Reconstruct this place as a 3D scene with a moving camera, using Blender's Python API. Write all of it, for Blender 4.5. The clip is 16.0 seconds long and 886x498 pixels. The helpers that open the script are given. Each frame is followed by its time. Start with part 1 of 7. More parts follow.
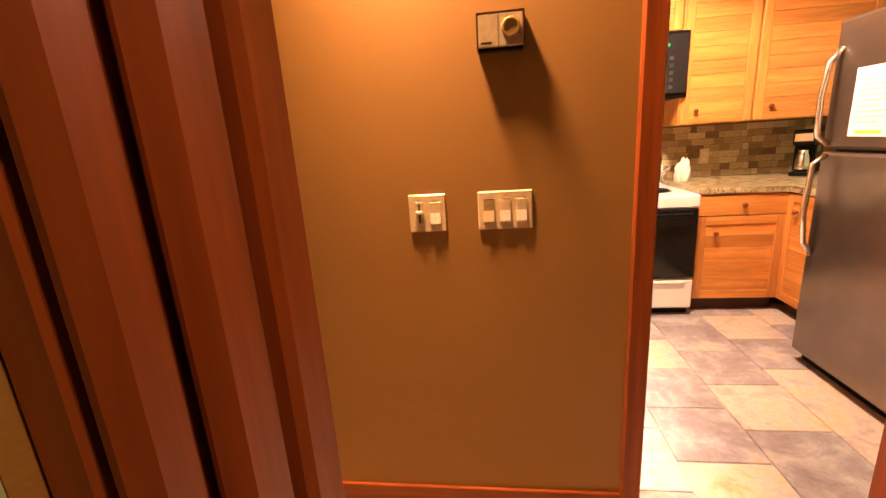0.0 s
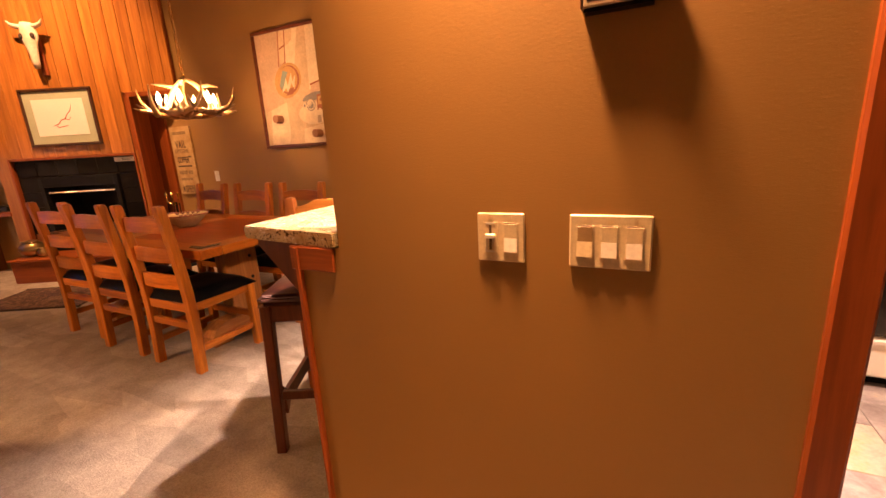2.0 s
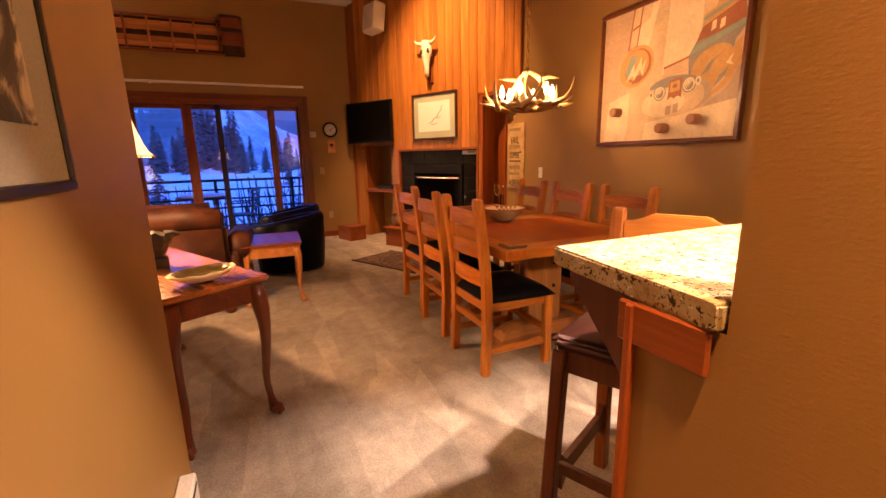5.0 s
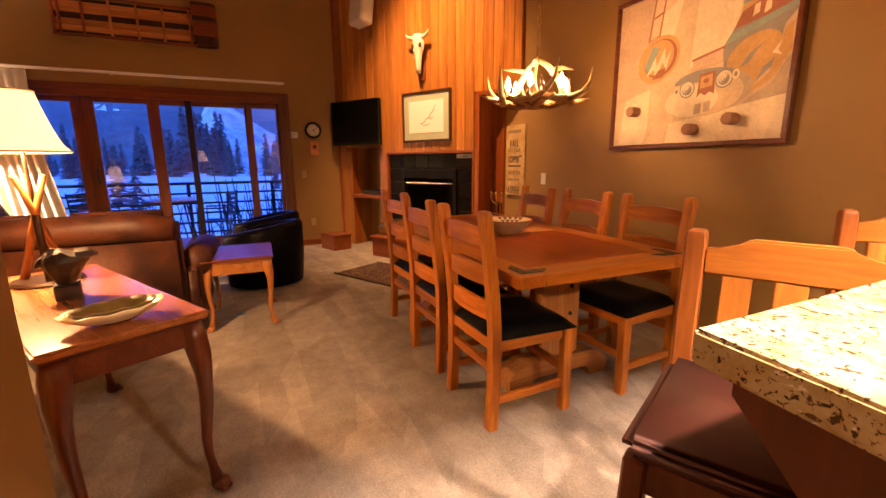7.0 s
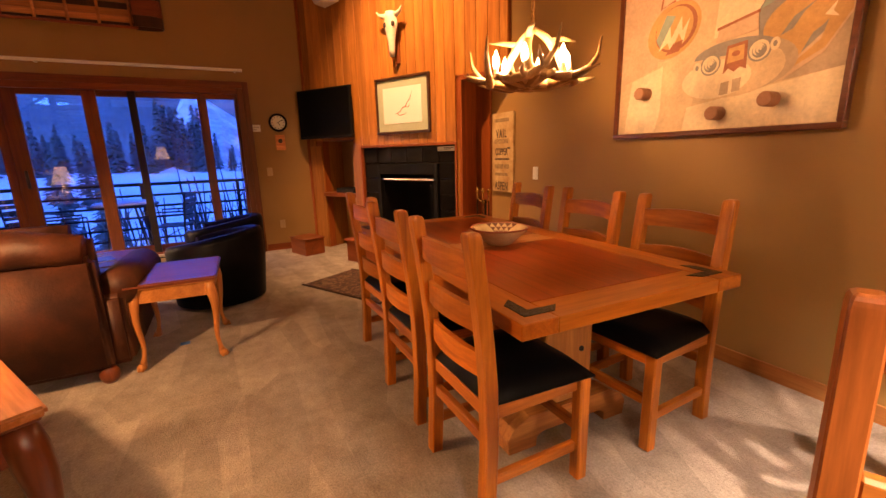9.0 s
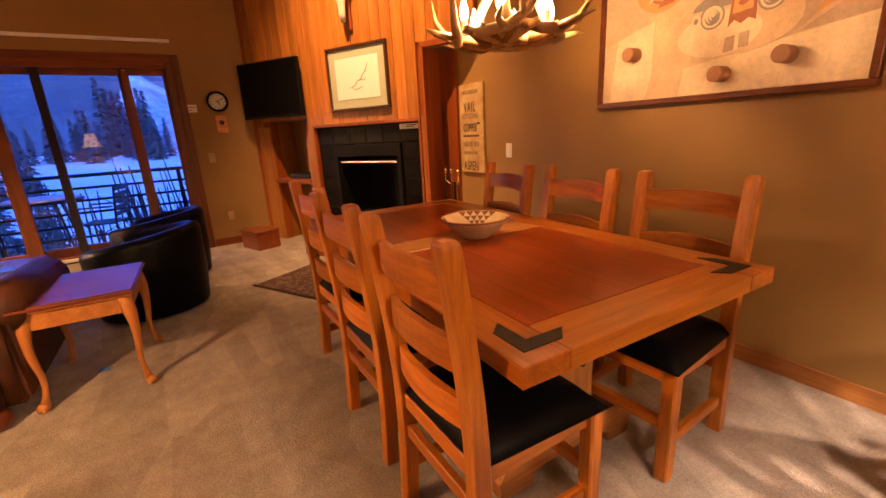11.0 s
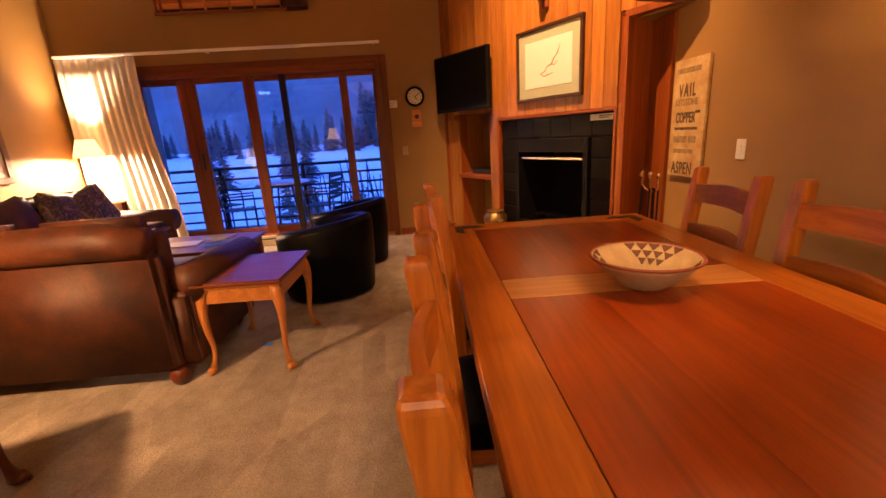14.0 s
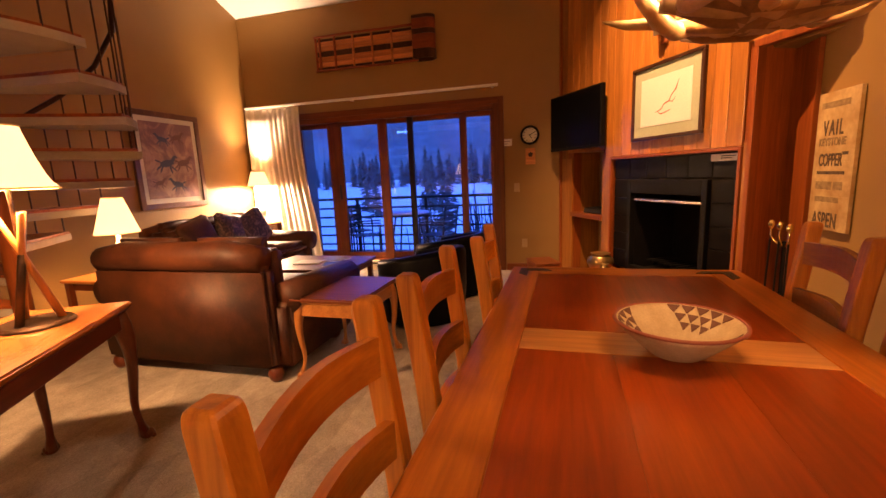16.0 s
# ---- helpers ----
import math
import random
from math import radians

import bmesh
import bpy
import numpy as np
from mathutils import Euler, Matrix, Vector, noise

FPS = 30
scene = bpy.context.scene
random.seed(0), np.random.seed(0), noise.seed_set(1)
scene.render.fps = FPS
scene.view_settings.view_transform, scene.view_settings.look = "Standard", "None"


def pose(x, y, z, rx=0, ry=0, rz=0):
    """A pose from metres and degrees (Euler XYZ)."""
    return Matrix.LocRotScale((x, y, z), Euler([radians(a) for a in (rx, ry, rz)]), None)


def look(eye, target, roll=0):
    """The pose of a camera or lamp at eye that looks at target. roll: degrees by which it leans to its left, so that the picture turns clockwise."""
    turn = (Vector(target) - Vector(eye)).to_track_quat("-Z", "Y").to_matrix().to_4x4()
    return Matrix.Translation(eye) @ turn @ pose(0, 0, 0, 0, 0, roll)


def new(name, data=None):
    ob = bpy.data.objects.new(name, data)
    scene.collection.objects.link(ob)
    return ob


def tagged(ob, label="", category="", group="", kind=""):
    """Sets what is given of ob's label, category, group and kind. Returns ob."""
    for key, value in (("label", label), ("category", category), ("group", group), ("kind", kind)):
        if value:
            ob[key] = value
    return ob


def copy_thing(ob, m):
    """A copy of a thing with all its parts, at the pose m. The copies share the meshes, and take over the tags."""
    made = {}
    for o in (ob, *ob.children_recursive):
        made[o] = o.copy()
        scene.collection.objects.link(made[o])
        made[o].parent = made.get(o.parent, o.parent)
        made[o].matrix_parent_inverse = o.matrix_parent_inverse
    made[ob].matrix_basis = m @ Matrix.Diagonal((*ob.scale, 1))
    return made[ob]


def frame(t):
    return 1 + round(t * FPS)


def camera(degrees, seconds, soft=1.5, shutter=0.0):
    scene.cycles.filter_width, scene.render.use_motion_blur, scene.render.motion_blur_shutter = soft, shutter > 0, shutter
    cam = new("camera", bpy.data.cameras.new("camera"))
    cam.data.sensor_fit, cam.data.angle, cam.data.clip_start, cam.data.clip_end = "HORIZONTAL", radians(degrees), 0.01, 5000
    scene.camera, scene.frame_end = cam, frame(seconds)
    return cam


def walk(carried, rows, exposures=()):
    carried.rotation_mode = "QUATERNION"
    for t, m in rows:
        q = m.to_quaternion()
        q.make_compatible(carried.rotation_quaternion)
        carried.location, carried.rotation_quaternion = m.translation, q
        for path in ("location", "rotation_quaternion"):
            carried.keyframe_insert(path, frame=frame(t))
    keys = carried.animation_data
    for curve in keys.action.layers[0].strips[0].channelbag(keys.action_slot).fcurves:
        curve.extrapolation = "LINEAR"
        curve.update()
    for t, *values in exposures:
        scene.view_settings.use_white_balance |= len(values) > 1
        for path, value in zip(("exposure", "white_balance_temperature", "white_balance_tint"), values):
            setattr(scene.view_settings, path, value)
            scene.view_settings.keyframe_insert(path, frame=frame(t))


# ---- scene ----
cam = camera(92.7, 16.0)
PATH = [
    (0, (-0.022, 0.03, 1.276), (-0.283, 1.949, 0.777), -3.8),
    (0.5, (0.016, 0.087, 1.278), (-0.254, 2.008, 0.791), -3.6),
    (1, (0.046, 0.184, 1.275), (-0.343, 2.094, 0.827), -3.3),
    (1.5, (0.067, 0.284, 1.277), (-0.553, 2.126, 0.806), -2.5),
    (2, (0.064, 0.359, 1.281), (-0.796, 2.099, 0.796), -3.3),
    (2.5, (0.036, 0.448, 1.284), (-1.137, 1.995, 0.8), -1.5),
    (3, (0.01, 0.55, 1.289), (-1.433, 1.862, 0.846), -0.5),
    (3.5, (-0.02, 0.605, 1.277), (-1.663, 1.638, 0.795), -0.7),
    (4, (-0.104, 0.646, 1.272), (-1.851, 1.469, 0.751), -0.9),
    (4.5, (-0.242, 0.67, 1.275), (-2.028, 1.41, 0.763), -1.3),
    (4.7, (-0.289, 0.679, 1.269), (-2.085, 1.435, 0.816), -1.4),
    (6.8, (-0.768, 0.822, 1.23), (-2.555, 1.632, 0.847), -0.7),
    (7, (-0.816, 0.851, 1.237), (-2.593, 1.675, 0.835), -0.5),
    (7.5, (-0.968, 0.879, 1.249), (-2.73, 1.714, 0.802), -1.1),
    (8, (-1.117, 0.932, 1.255), (-2.858, 1.828, 0.848), -1.9),
    (8.5, (-1.21, 1.008, 1.259), (-2.916, 1.947, 0.805), -2.3),
    (9, (-1.283, 1.123, 1.267), (-3.024, 2.001, 0.823), -1.6),
    (9.5, (-1.333, 1.195, 1.26), (-3.088, 2.028, 0.786), -2.1),
    (9.7, (-1.369, 1.238, 1.26), (-3.103, 2.094, 0.748), -3.1),
    (11.8, (-1.765, 1.42, 1.246), (-3.407, 2.428, 0.709), -2.8),
    (12, (-1.789, 1.481, 1.257), (-3.478, 2.399, 0.707), -2.5),
    (12.5, (-1.829, 1.566, 1.241), (-3.637, 2.235, 0.71), -2.5),
    (13, (-1.869, 1.644, 1.245), (-3.728, 2.143, 0.701), -3.5),
    (13.5, (-1.94, 1.687, 1.249), (-3.86, 1.958, 0.759), -3.7),
    (14, (-2.01, 1.762, 1.251), (-3.937, 1.872, 0.728), -3.6),
    (14.5, (-2.049, 1.838, 1.256), (-3.987, 1.808, 0.763), -3.9),
    (15, (-2.042, 1.927, 1.257), (-3.963, 1.671, 0.763), -3.8),
    (15.5, (-2.016, 2.035, 1.267), (-3.927, 1.618, 0.848), -2.4),
    (16, (-1.993, 2.122, 1.271), (-3.898, 1.62, 0.929), -2.6),
]
walk(cam, [(t, look(eye, target, roll)) for t, eye, target, roll in PATH], ((0, -0.05, 7000, 31), (1, -0.05, 6950, 30), (1.5, -0.24, 7000, 34), (2, -0.22, 7100, 37), (2.5, -0.18, 7100, 36), (3, -0.06, 7100, 33), (4, -0.05, 7000, 31), (6.8, -0.05, 6900, 27), (9.7, 0, 7000, 28), (12, 0.04, 7100, 30), (16, 0, 7100, 29)))

# ---- world and large lights ----
world = bpy.data.worlds.new("dusk")
scene.world = world
world.use_nodes = True
wn, wl = world.node_tree.nodes, world.node_tree.links
sky = wn.new("ShaderNodeTexSky")
sky.sky_type, sky.sun_disc, sky.sun_elevation, sky.sun_rotation = "NISHITA", False, radians(24.0), radians(120)
tint = wn.new("ShaderNodeMix")
tint.data_type, tint.blend_type = "RGBA", "MULTIPLY"
tint.inputs[0].default_value = 1.0
tint.inputs[7].default_value = (0.052, 0.215, 1.0, 1)
wl.new(sky.outputs[0], tint.inputs[6])
wl.new(tint.outputs[2], wn["Background"].inputs[0])
wn["Background"].inputs[1].default_value = 1.12

WARM = (1.0, 0.585, 0.25)


def point_lamp(name, at, watts, radius=0.04, colour=WARM):
    data = bpy.data.lights.new(name, "POINT")
    data.energy, data.shadow_soft_size, data.color = watts, radius, colour
    ob = new(name, data)
    ob.location = at
    return ob


def spot_lamp(name, at, target, watts, cone=95, blend=0.6, radius=0.05, colour=WARM):
    data = bpy.data.lights.new(name, "SPOT")
    data.energy, data.shadow_soft_size, data.color = watts, radius, colour
    data.spot_size, data.spot_blend = radians(cone), blend
    ob = new(name, data)
    ob.matrix_world = look(at, target)
    return ob


# recessed ceiling lamps: hall, kitchen, bar, fireplace, dining and living area
spot_lamp("hall_lamp", (-0.30, 1.105, 2.43), (-0.19, 1.237, 1.96), 670, 102, 1.0, 0.075, (1.0, 0.55, 0.22))
spot_lamp("kitchen_lamp", (0.9, 2.3, 2.43), (0.9, 2.3, 0), 590, 165, 0.4, 0.12, (1.0, 0.77, 0.51))
spot_lamp("bar_lamp", (-0.35, 1.50, 2.43), (-1.7, 1.45, 0), 900, 120, 0.4, 0.055, (1.0, 0.79, 0.57))
spot_lamp("bar_lamp", (-0.35, 2.55, 2.43), (-1.7, 2.35, 0), 860, 120, 0.4, 0.035, (1.0, 0.79, 0.57))
# unseen fill added at the entrance to brighten the hall door jamb
spot_lamp("jamb_fill", (0.30, 0.0, 2.43), (-0.17, 0.22, 1.0), 115, 76, 0.8)
spot_lamp("mantel_lamp", (-4.95, 2.0, 4.40), (-5.75, 2.98, 2.0), 1250, 70, 1.0)
for k in range(3):
    point_lamp("chandelier_lamp", (-3.14 + 0.17 * math.cos(0.2 + 2.094 * k), 2.60 + 0.17 * math.sin(0.2 + 2.094 * k), 1.71), 18, 0.02)
point_lamp("console_lamp_light", (-3.19, -0.02, 1.325), 170, 0.035)
point_lamp("end_lamp_light", (-4.62, -1.28, 1.01), 60, 0.04)
point_lamp("corner_lamp_light", (-7.18, -1.88, 1.265), 600, 0.05, (1.0, 0.70, 0.42))

# ---- materials ----


def shader(name):
    m = bpy.data.materials.new(name)
    m.use_nodes = True
    return m, m.node_tree.nodes, m.node_tree.links, m.node_tree.nodes["Principled BSDF"]


def ramp(nodes, stops):
    r = nodes.new("ShaderNodeValToRGB")
    while len(r.color_ramp.elements) < len(stops):
        r.color_ramp.elements.new(0.5)
    for e, (p, c) in zip(r.color_ramp.elements, stops):
        e.position, e.color = p, (*c, 1)
    return r


def mixed(nodes, links, kind, a, b, amount):
    x = nodes.new("ShaderNodeMix")
    x.data_type, x.blend_type = "RGBA", kind
    for slot, v in ((0, amount), (6, a), (7, b)):
        if hasattr(v, "links"):
            links.new(v, x.inputs[slot])
        elif slot == 0:
            x.inputs[0].default_value = v
        else:
            x.inputs[slot].default_value = (*v, 1)
    return x.outputs[2]


def coords(nodes, links, scale, stretch=(1, 1, 1), use="Object"):
    tc, mp = nodes.new("ShaderNodeTexCoord"), nodes.new("ShaderNodeMapping")
    mp.inputs[3].default_value = [scale * k for k in stretch]
    links.new(tc.outputs[use], mp.inputs[0])
    return mp.outputs[0]


def noise_tex(nodes, links, vec, scale, detail=4, rough=0.6, distortion=0.0):
    n = nodes.new("ShaderNodeTexNoise")
    n.inputs["Scale"].default_value, n.inputs["Detail"].default_value = scale, detail
    n.inputs["Roughness"].default_value, n.inputs["Distortion"].default_value = rough, distortion
    links.new(vec, n.inputs["Vector"])
    return n.outputs["Fac"]


def bump(nodes, links, bsdf, height, strength, distance):
    b = nodes.new("ShaderNodeBump")
    b.inputs["Strength"].default_value, b.inputs["Distance"].default_value = strength, distance
    links.new(height, b.inputs["Height"])
    links.new(b.outputs[0], bsdf.inputs["Normal"])


def surface(name, dark, light, rough=0.6, big=1.5, fine=60.0, metal=0.0, relief=0.2, depth=0.003, coat=0.0, fleck=None, shine=0.5, grain=0.75):
    """A plain surface that varies at two scales, with a fine relief."""
    m, n, l, b = shader(name)
    v = coords(n, l, 1)
    wide = noise_tex(n, l, v, big, 3)
    tight = noise_tex(n, l, v, fine, 4, 0.7)
    c = ramp(n, ((0.3, dark), (0.7, light)))
    l.new(wide, c.inputs[0])
    g = ramp(n, ((0.3, (grain,) * 3), (0.7, (2.0 - grain - 0.15,) * 3)))
    l.new(tight, g.inputs[0])
    col = mixed(n, l, "MULTIPLY", c.outputs[0], g.outputs[0], 0.6)
    if fleck:
        f = ramp(n, ((0.62, (0, 0, 0)), (0.68, (1, 1, 1))))
        l.new(noise_tex(n, l, v, fleck[1], 2), f.inputs[0])
        col = mixed(n, l, "MIX", col, fleck[0], f.outputs[0])
    l.new(col, b.inputs["Base Color"])
    b.inputs["Roughness"].default_value, b.inputs["Metallic"].default_value = rough, metal
    b.inputs["Coat Weight"].default_value = coat
    b.inputs["Specular IOR Level"].default_value = shine
    bump(n, l, b, tight, relief, depth)
    return m


def wood(name, dark, light, axis=2, rough=0.4, scale=1.0, coat=0.15, vary=0.25, polish=0.25):
    """Grained wood; the grain runs along the given axis of the object. Each piece differs by its own random number."""
    m, n, l, b = shader(name)
    stretch = [9.0, 9.0, 9.0]
    stretch[axis] = 0.6
    info = n.new("ShaderNodeObjectInfo")
    tc, mp, add = n.new("ShaderNodeTexCoord"), n.new("ShaderNodeMapping"), n.new("ShaderNodeVectorMath")
    off = n.new("ShaderNodeMath")
    off.operation, off.inputs[1].default_value = "MULTIPLY", 37.0
    l.new(info.outputs["Random"], off.inputs[0])
    l.new(tc.outputs["Object"], add.inputs[0])
    l.new(off.outputs[0], add.inputs[1])
    mp.inputs[3].default_value = [scale * k for k in stretch]
    l.new(add.outputs[0], mp.inputs[0])
    grain = noise_tex(n, l, mp.outputs[0], 1.6, 6, 0.65, 0.9)
    fine = noise_tex(n, l, mp.outputs[0], 9.0, 3, 0.6)
    c = ramp(n, ((0.28, dark), (0.5, [(p + q) / 2 for p, q in zip(dark, light)]), (0.72, light)))
    l.new(grain, c.inputs[0])
    g = ramp(n, ((0.3, (0.74, 0.71, 0.68)), (0.7, (1.10, 1.10, 1.10))))
    l.new(fine, g.inputs[0])
    col = mixed(n, l, "MULTIPLY", c.outputs[0], g.outputs[0], 0.8)
    patch_ = ramp(n, ((0.32, (0.74, 0.70, 0.66)), (0.66, (1.12, 1.13, 1.14))))
    l.new(noise_tex(n, l, mp.outputs[0], 0.55, 4, 0.6, 1.6), patch_.inputs[0])
    col = mixed(n, l, "MULTIPLY", col, patch_.outputs[0], 0.8)
    lift = ramp(n, ((0.0, (1 - vary,) * 3), (1.0, (1 + vary * 0.6,) * 3)))
    l.new(info.outputs["Random"], lift.inputs[0])
    col = mixed(n, l, "MULTIPLY", col, lift.outputs[0], 1.0)
    l.new(col, b.inputs["Base Color"])
    b.inputs["Roughness"].default_value, b.inputs["Coat Weight"].default_value = rough, coat
    b.inputs["Coat Roughness"].default_value = polish
    b.inputs["Specular IOR Level"].default_value = 0.35
    bump(n, l, b, grain, 0.15, 0.002)
    return m


def plain(name, colour, rough=0.5, metal=0.0, emit=0.0, coat=0.0, glow=None, shine=0.5):
    m, n, l, b = shader(name)
    b.inputs["Base Color"].default_value = (*colour, 1)
    b.inputs["Roughness"].default_value, b.inputs["Metallic"].default_value = rough, metal
    b.inputs["Coat Weight"].default_value = coat
    b.inputs["Specular IOR Level"].default_value = shine
    if emit:
        b.inputs["Emission Color"].default_value = (*(glow or colour), 1)
        b.inputs["Emission Strength"].default_value = emit
    return m


def glass(name, tint=(1, 1, 1), rough=0.0):
    m, n, l, b = shader(name)
    b.inputs["Base Color"].default_value = (*tint, 1)
    b.inputs["Transmission Weight"].default_value, b.inputs["Roughness"].default_value = 1.0, rough
    b.inputs["IOR"].default_value = 1.45
    return m


def plaster(name, dark, light, relief=0.2):
    m, n, l, b = shader(name)
    v = coords(n, l, 1)
    wide = noise_tex(n, l, v, 0.9, 3)
    lumps = noise_tex(n, l, coords(n, l, 1, (1, 1, 2.6)), 95.0, 4, 0.6)
    c = ramp(n, ((0.3, dark), (0.7, light)))
    l.new(wide, c.inputs[0])
    l.new(c.outputs[0], b.inputs["Base Color"])
    b.inputs["Roughness"].default_value = 0.55
    bump(n, l, b, lumps, relief, 0.0019)
    return m


PAINT = plaster("taupe_wall_paint", (0.268, 0.146, 0.039), (0.320, 0.174, 0.048))
PAINT_GREEN = plaster("olive_wall_paint", (0.36, 0.46, 0.27), (0.40, 0.50, 0.30))
CEILING = plaster("white_ceiling_paint", (0.72, 0.70, 0.66), (0.78, 0.76, 0.72))


def carpet(name, dark, light):
    """Cut pile with tufts, soft mottling and straight-edged streaks: vacuum lanes and painted shadow shards."""
    m, n, l, b = shader(name)
    v = coords(n, l, 1)
    c = ramp(n, ((0.3, dark), (0.7, light)))
    l.new(noise_tex(n, l, v, 7.0, 5, 0.7), c.inputs[0])
    tuft = noise_tex(n, l, v, 95.0, 4, 0.75)
    g = ramp(n, ((0.3, (0.62, 0.61, 0.60)), (0.7, (1.22, 1.22, 1.22))))
    l.new(tuft, g.inputs[0])
    col = mixed(n, l, "MULTIPLY", c.outputs[0], g.outputs[0], 0.75)
    # wide vacuum lanes, then narrow shards that also imitate stool-back shadows
    for turn, size, low, high in ((35, (0.75, 3.4, 1), 0.93, 1.03), (-58, (2.0, 6.5, 1), 0.88, 1.05)):
        tc, mp, cell = n.new("ShaderNodeTexCoord"), n.new("ShaderNodeMapping"), n.new("ShaderNodeTexVoronoi")
        mp.inputs[2].default_value = (0, 0, radians(turn))
        mp.inputs[3].default_value = size
        cell.voronoi_dimensions = "2D"
        cell.inputs["Scale"].default_value = 1.0
        l.new(tc.outputs["Object"], mp.inputs[0])
        l.new(mp.outputs[0], cell.inputs["Vector"])
        bw = n.new("ShaderNodeRGBToBW")
        l.new(cell.outputs["Color"], bw.inputs[0])
        lane = ramp(n, ((0.35, (low,) * 3), (0.65, (high,) * 3)))
        l.new(bw.outputs[0], lane.inputs[0])
        col = mixed(n, l, "MULTIPLY", col, lane.outputs[0], 1.0)
    l.new(col, b.inputs["Base Color"])
    b.inputs["Roughness"].default_value, b.inputs["Specular IOR Level"].default_value = 0.95, 0.15
    bump(n, l, b, tuft, 1.0, 0.012)
    return m


CARPET = carpet("beige_carpet", (0.335, 0.280, 0.228), (0.52, 0.440, 0.360))
CEDAR = wood("cedar_board", (0.34, 0.115, 0.017), (0.52, 0.205, 0.042), 2, 0.32, 1.0, 0.3, 0.3)
TRIM = wood("red_stained_trim", (0.21, 0.045, 0.008), (0.34, 0.085, 0.016), 2, 0.42, 1.0, 0.06, 0.15)
TRIM_Y = wood("red_stained_rail", (0.21, 0.045, 0.008), (0.34, 0.085, 0.016), 1, 0.38, 1.0, 0.2, 0.15)
TRIM_X = wood("red_stained_base", (0.21, 0.045, 0.008), (0.34, 0.085, 0.016), 0, 0.38, 1.0, 0.2, 0.15)
PINE = wood("honey_pine", (0.34, 0.12, 0.028), (0.55, 0.24, 0.065), 2, 0.42, 1.0, 0.15, 0.2)
PINE_X = wood("honey_pine_x", (0.34, 0.12, 0.028), (0.55, 0.24, 0.065), 0, 0.42, 1.0, 0.15, 0.2)
PINE_Y = wood("honey_pine_y", (0.34, 0.12, 0.028), (0.55, 0.24, 0.065), 1, 0.42, 1.0, 0.15, 0.2)
BLACK = plain("black_plastic", (0.004, 0.004, 0.004), 0.4, shine=0.1)
WHITE = surface("white_paint", (0.74, 0.70, 0.62), (0.8, 0.77, 0.7), 0.4, 3.0, 80.0, 0, 0.05)


def granite(name):
    """Polished cream granite with golden clouds and two sizes of dark crystals."""
    m, n, l, b = shader(name)
    v = coords(n, l, 1)
    c = ramp(n, ((0.32, (0.28, 0.18, 0.065)), (0.5, (0.44, 0.35, 0.19)), (0.68, (0.52, 0.46, 0.32))))
    l.new(noise_tex(n, l, v, 17.0, 6, 0.7), c.inputs[0])
    col = c.outputs[0]
    for scale, low, high, shade in ((62.0, 0.60, 0.63, (0.05, 0.028, 0.018)), (150.0, 0.59, 0.63, (0.10, 0.055, 0.03)), (60.0, 0.655, 0.68, (0.72, 0.68, 0.58))):
        f = ramp(n, ((low, (0, 0, 0)), (high, (1, 1, 1))))
        l.new(noise_tex(n, l, v, scale, 3, 0.6, 0.4), f.inputs[0])
        col = mixed(n, l, "MIX", col, shade, f.outputs[0])
    l.new(col, b.inputs["Base Color"])
    b.inputs["Roughness"].default_value, b.inputs["Coat Weight"].default_value = 0.24, 0.15
    return m


GRANITE = granite("speckled_granite")
LEATHER_BLACK = surface("black_leather", (0.002, 0.002, 0.0025), (0.005, 0.005, 0.006), 0.38, 5.0, 160.0, 0, 0.25, 0.002, 0.0, None, 0.05)
LEATHER = surface("brown_leather", (0.026, 0.007, 0.003), (0.098, 0.027, 0.008), 0.54, 3.2, 70.0, 0, 0.5, 0.004, 0.0, None, 0.28, 0.6)
CLEAR = glass("window_glass")

# ---- mesh helpers ----


def box(bm, x0, x1, y0, y1, z0, z1, bevel=0.0, seg=1):
    vs = [bm.verts.new((x, y, z)) for x in (x0, x1) for y in (y0, y1) for z in (z0, z1)]
    fs = [bm.faces.new([vs[k] for k in q]) for q in ((0, 1, 3, 2), (4, 6, 7, 5), (0, 4, 5, 1), (2, 3, 7, 6), (0, 2, 6, 4), (1, 5, 7, 3))]
    if bevel:
        bmesh.ops.bevel(bm, geom=list({e for f in fs for e in f.edges}), offset=bevel, segments=seg, affect="EDGES", clamp_overlap=True)
    return vs


def mesh_of(name, bm, material, smooth=False):
    bmesh.ops.recalc_face_normals(bm, faces=bm.faces)
    me = bpy.data.meshes.new(name)
    if smooth:
        for f in bm.faces:
            f.smooth = True
    bm.to_mesh(me)
    bm.free()
    me.materials.append(material)
    return me


def part(name, bm, material, parent=None, label="", at=None, smooth=False):
    ob = new(name, mesh_of(name, bm, material, smooth))
    if at is not None:
        ob.matrix_basis = at
    if parent is not None:
        ob.parent = parent
    if label:
        ob["label"] = label
    return ob


def block(name, material, parent, x0, x1, y0, y1, z0, z1, bevel=0.004, label="", at=None):
    bm = bmesh.new()
    box(bm, x0, x1, y0, y1, z0, z1, bevel)
    return part(name, bm, material, parent, label, at)


def thing(name, at, label, category, group="", kind=""):
    ob = new(name)
    ob.empty_display_size = 0.1
    ob.matrix_basis = at
    return tagged(ob, label, category, group, kind)


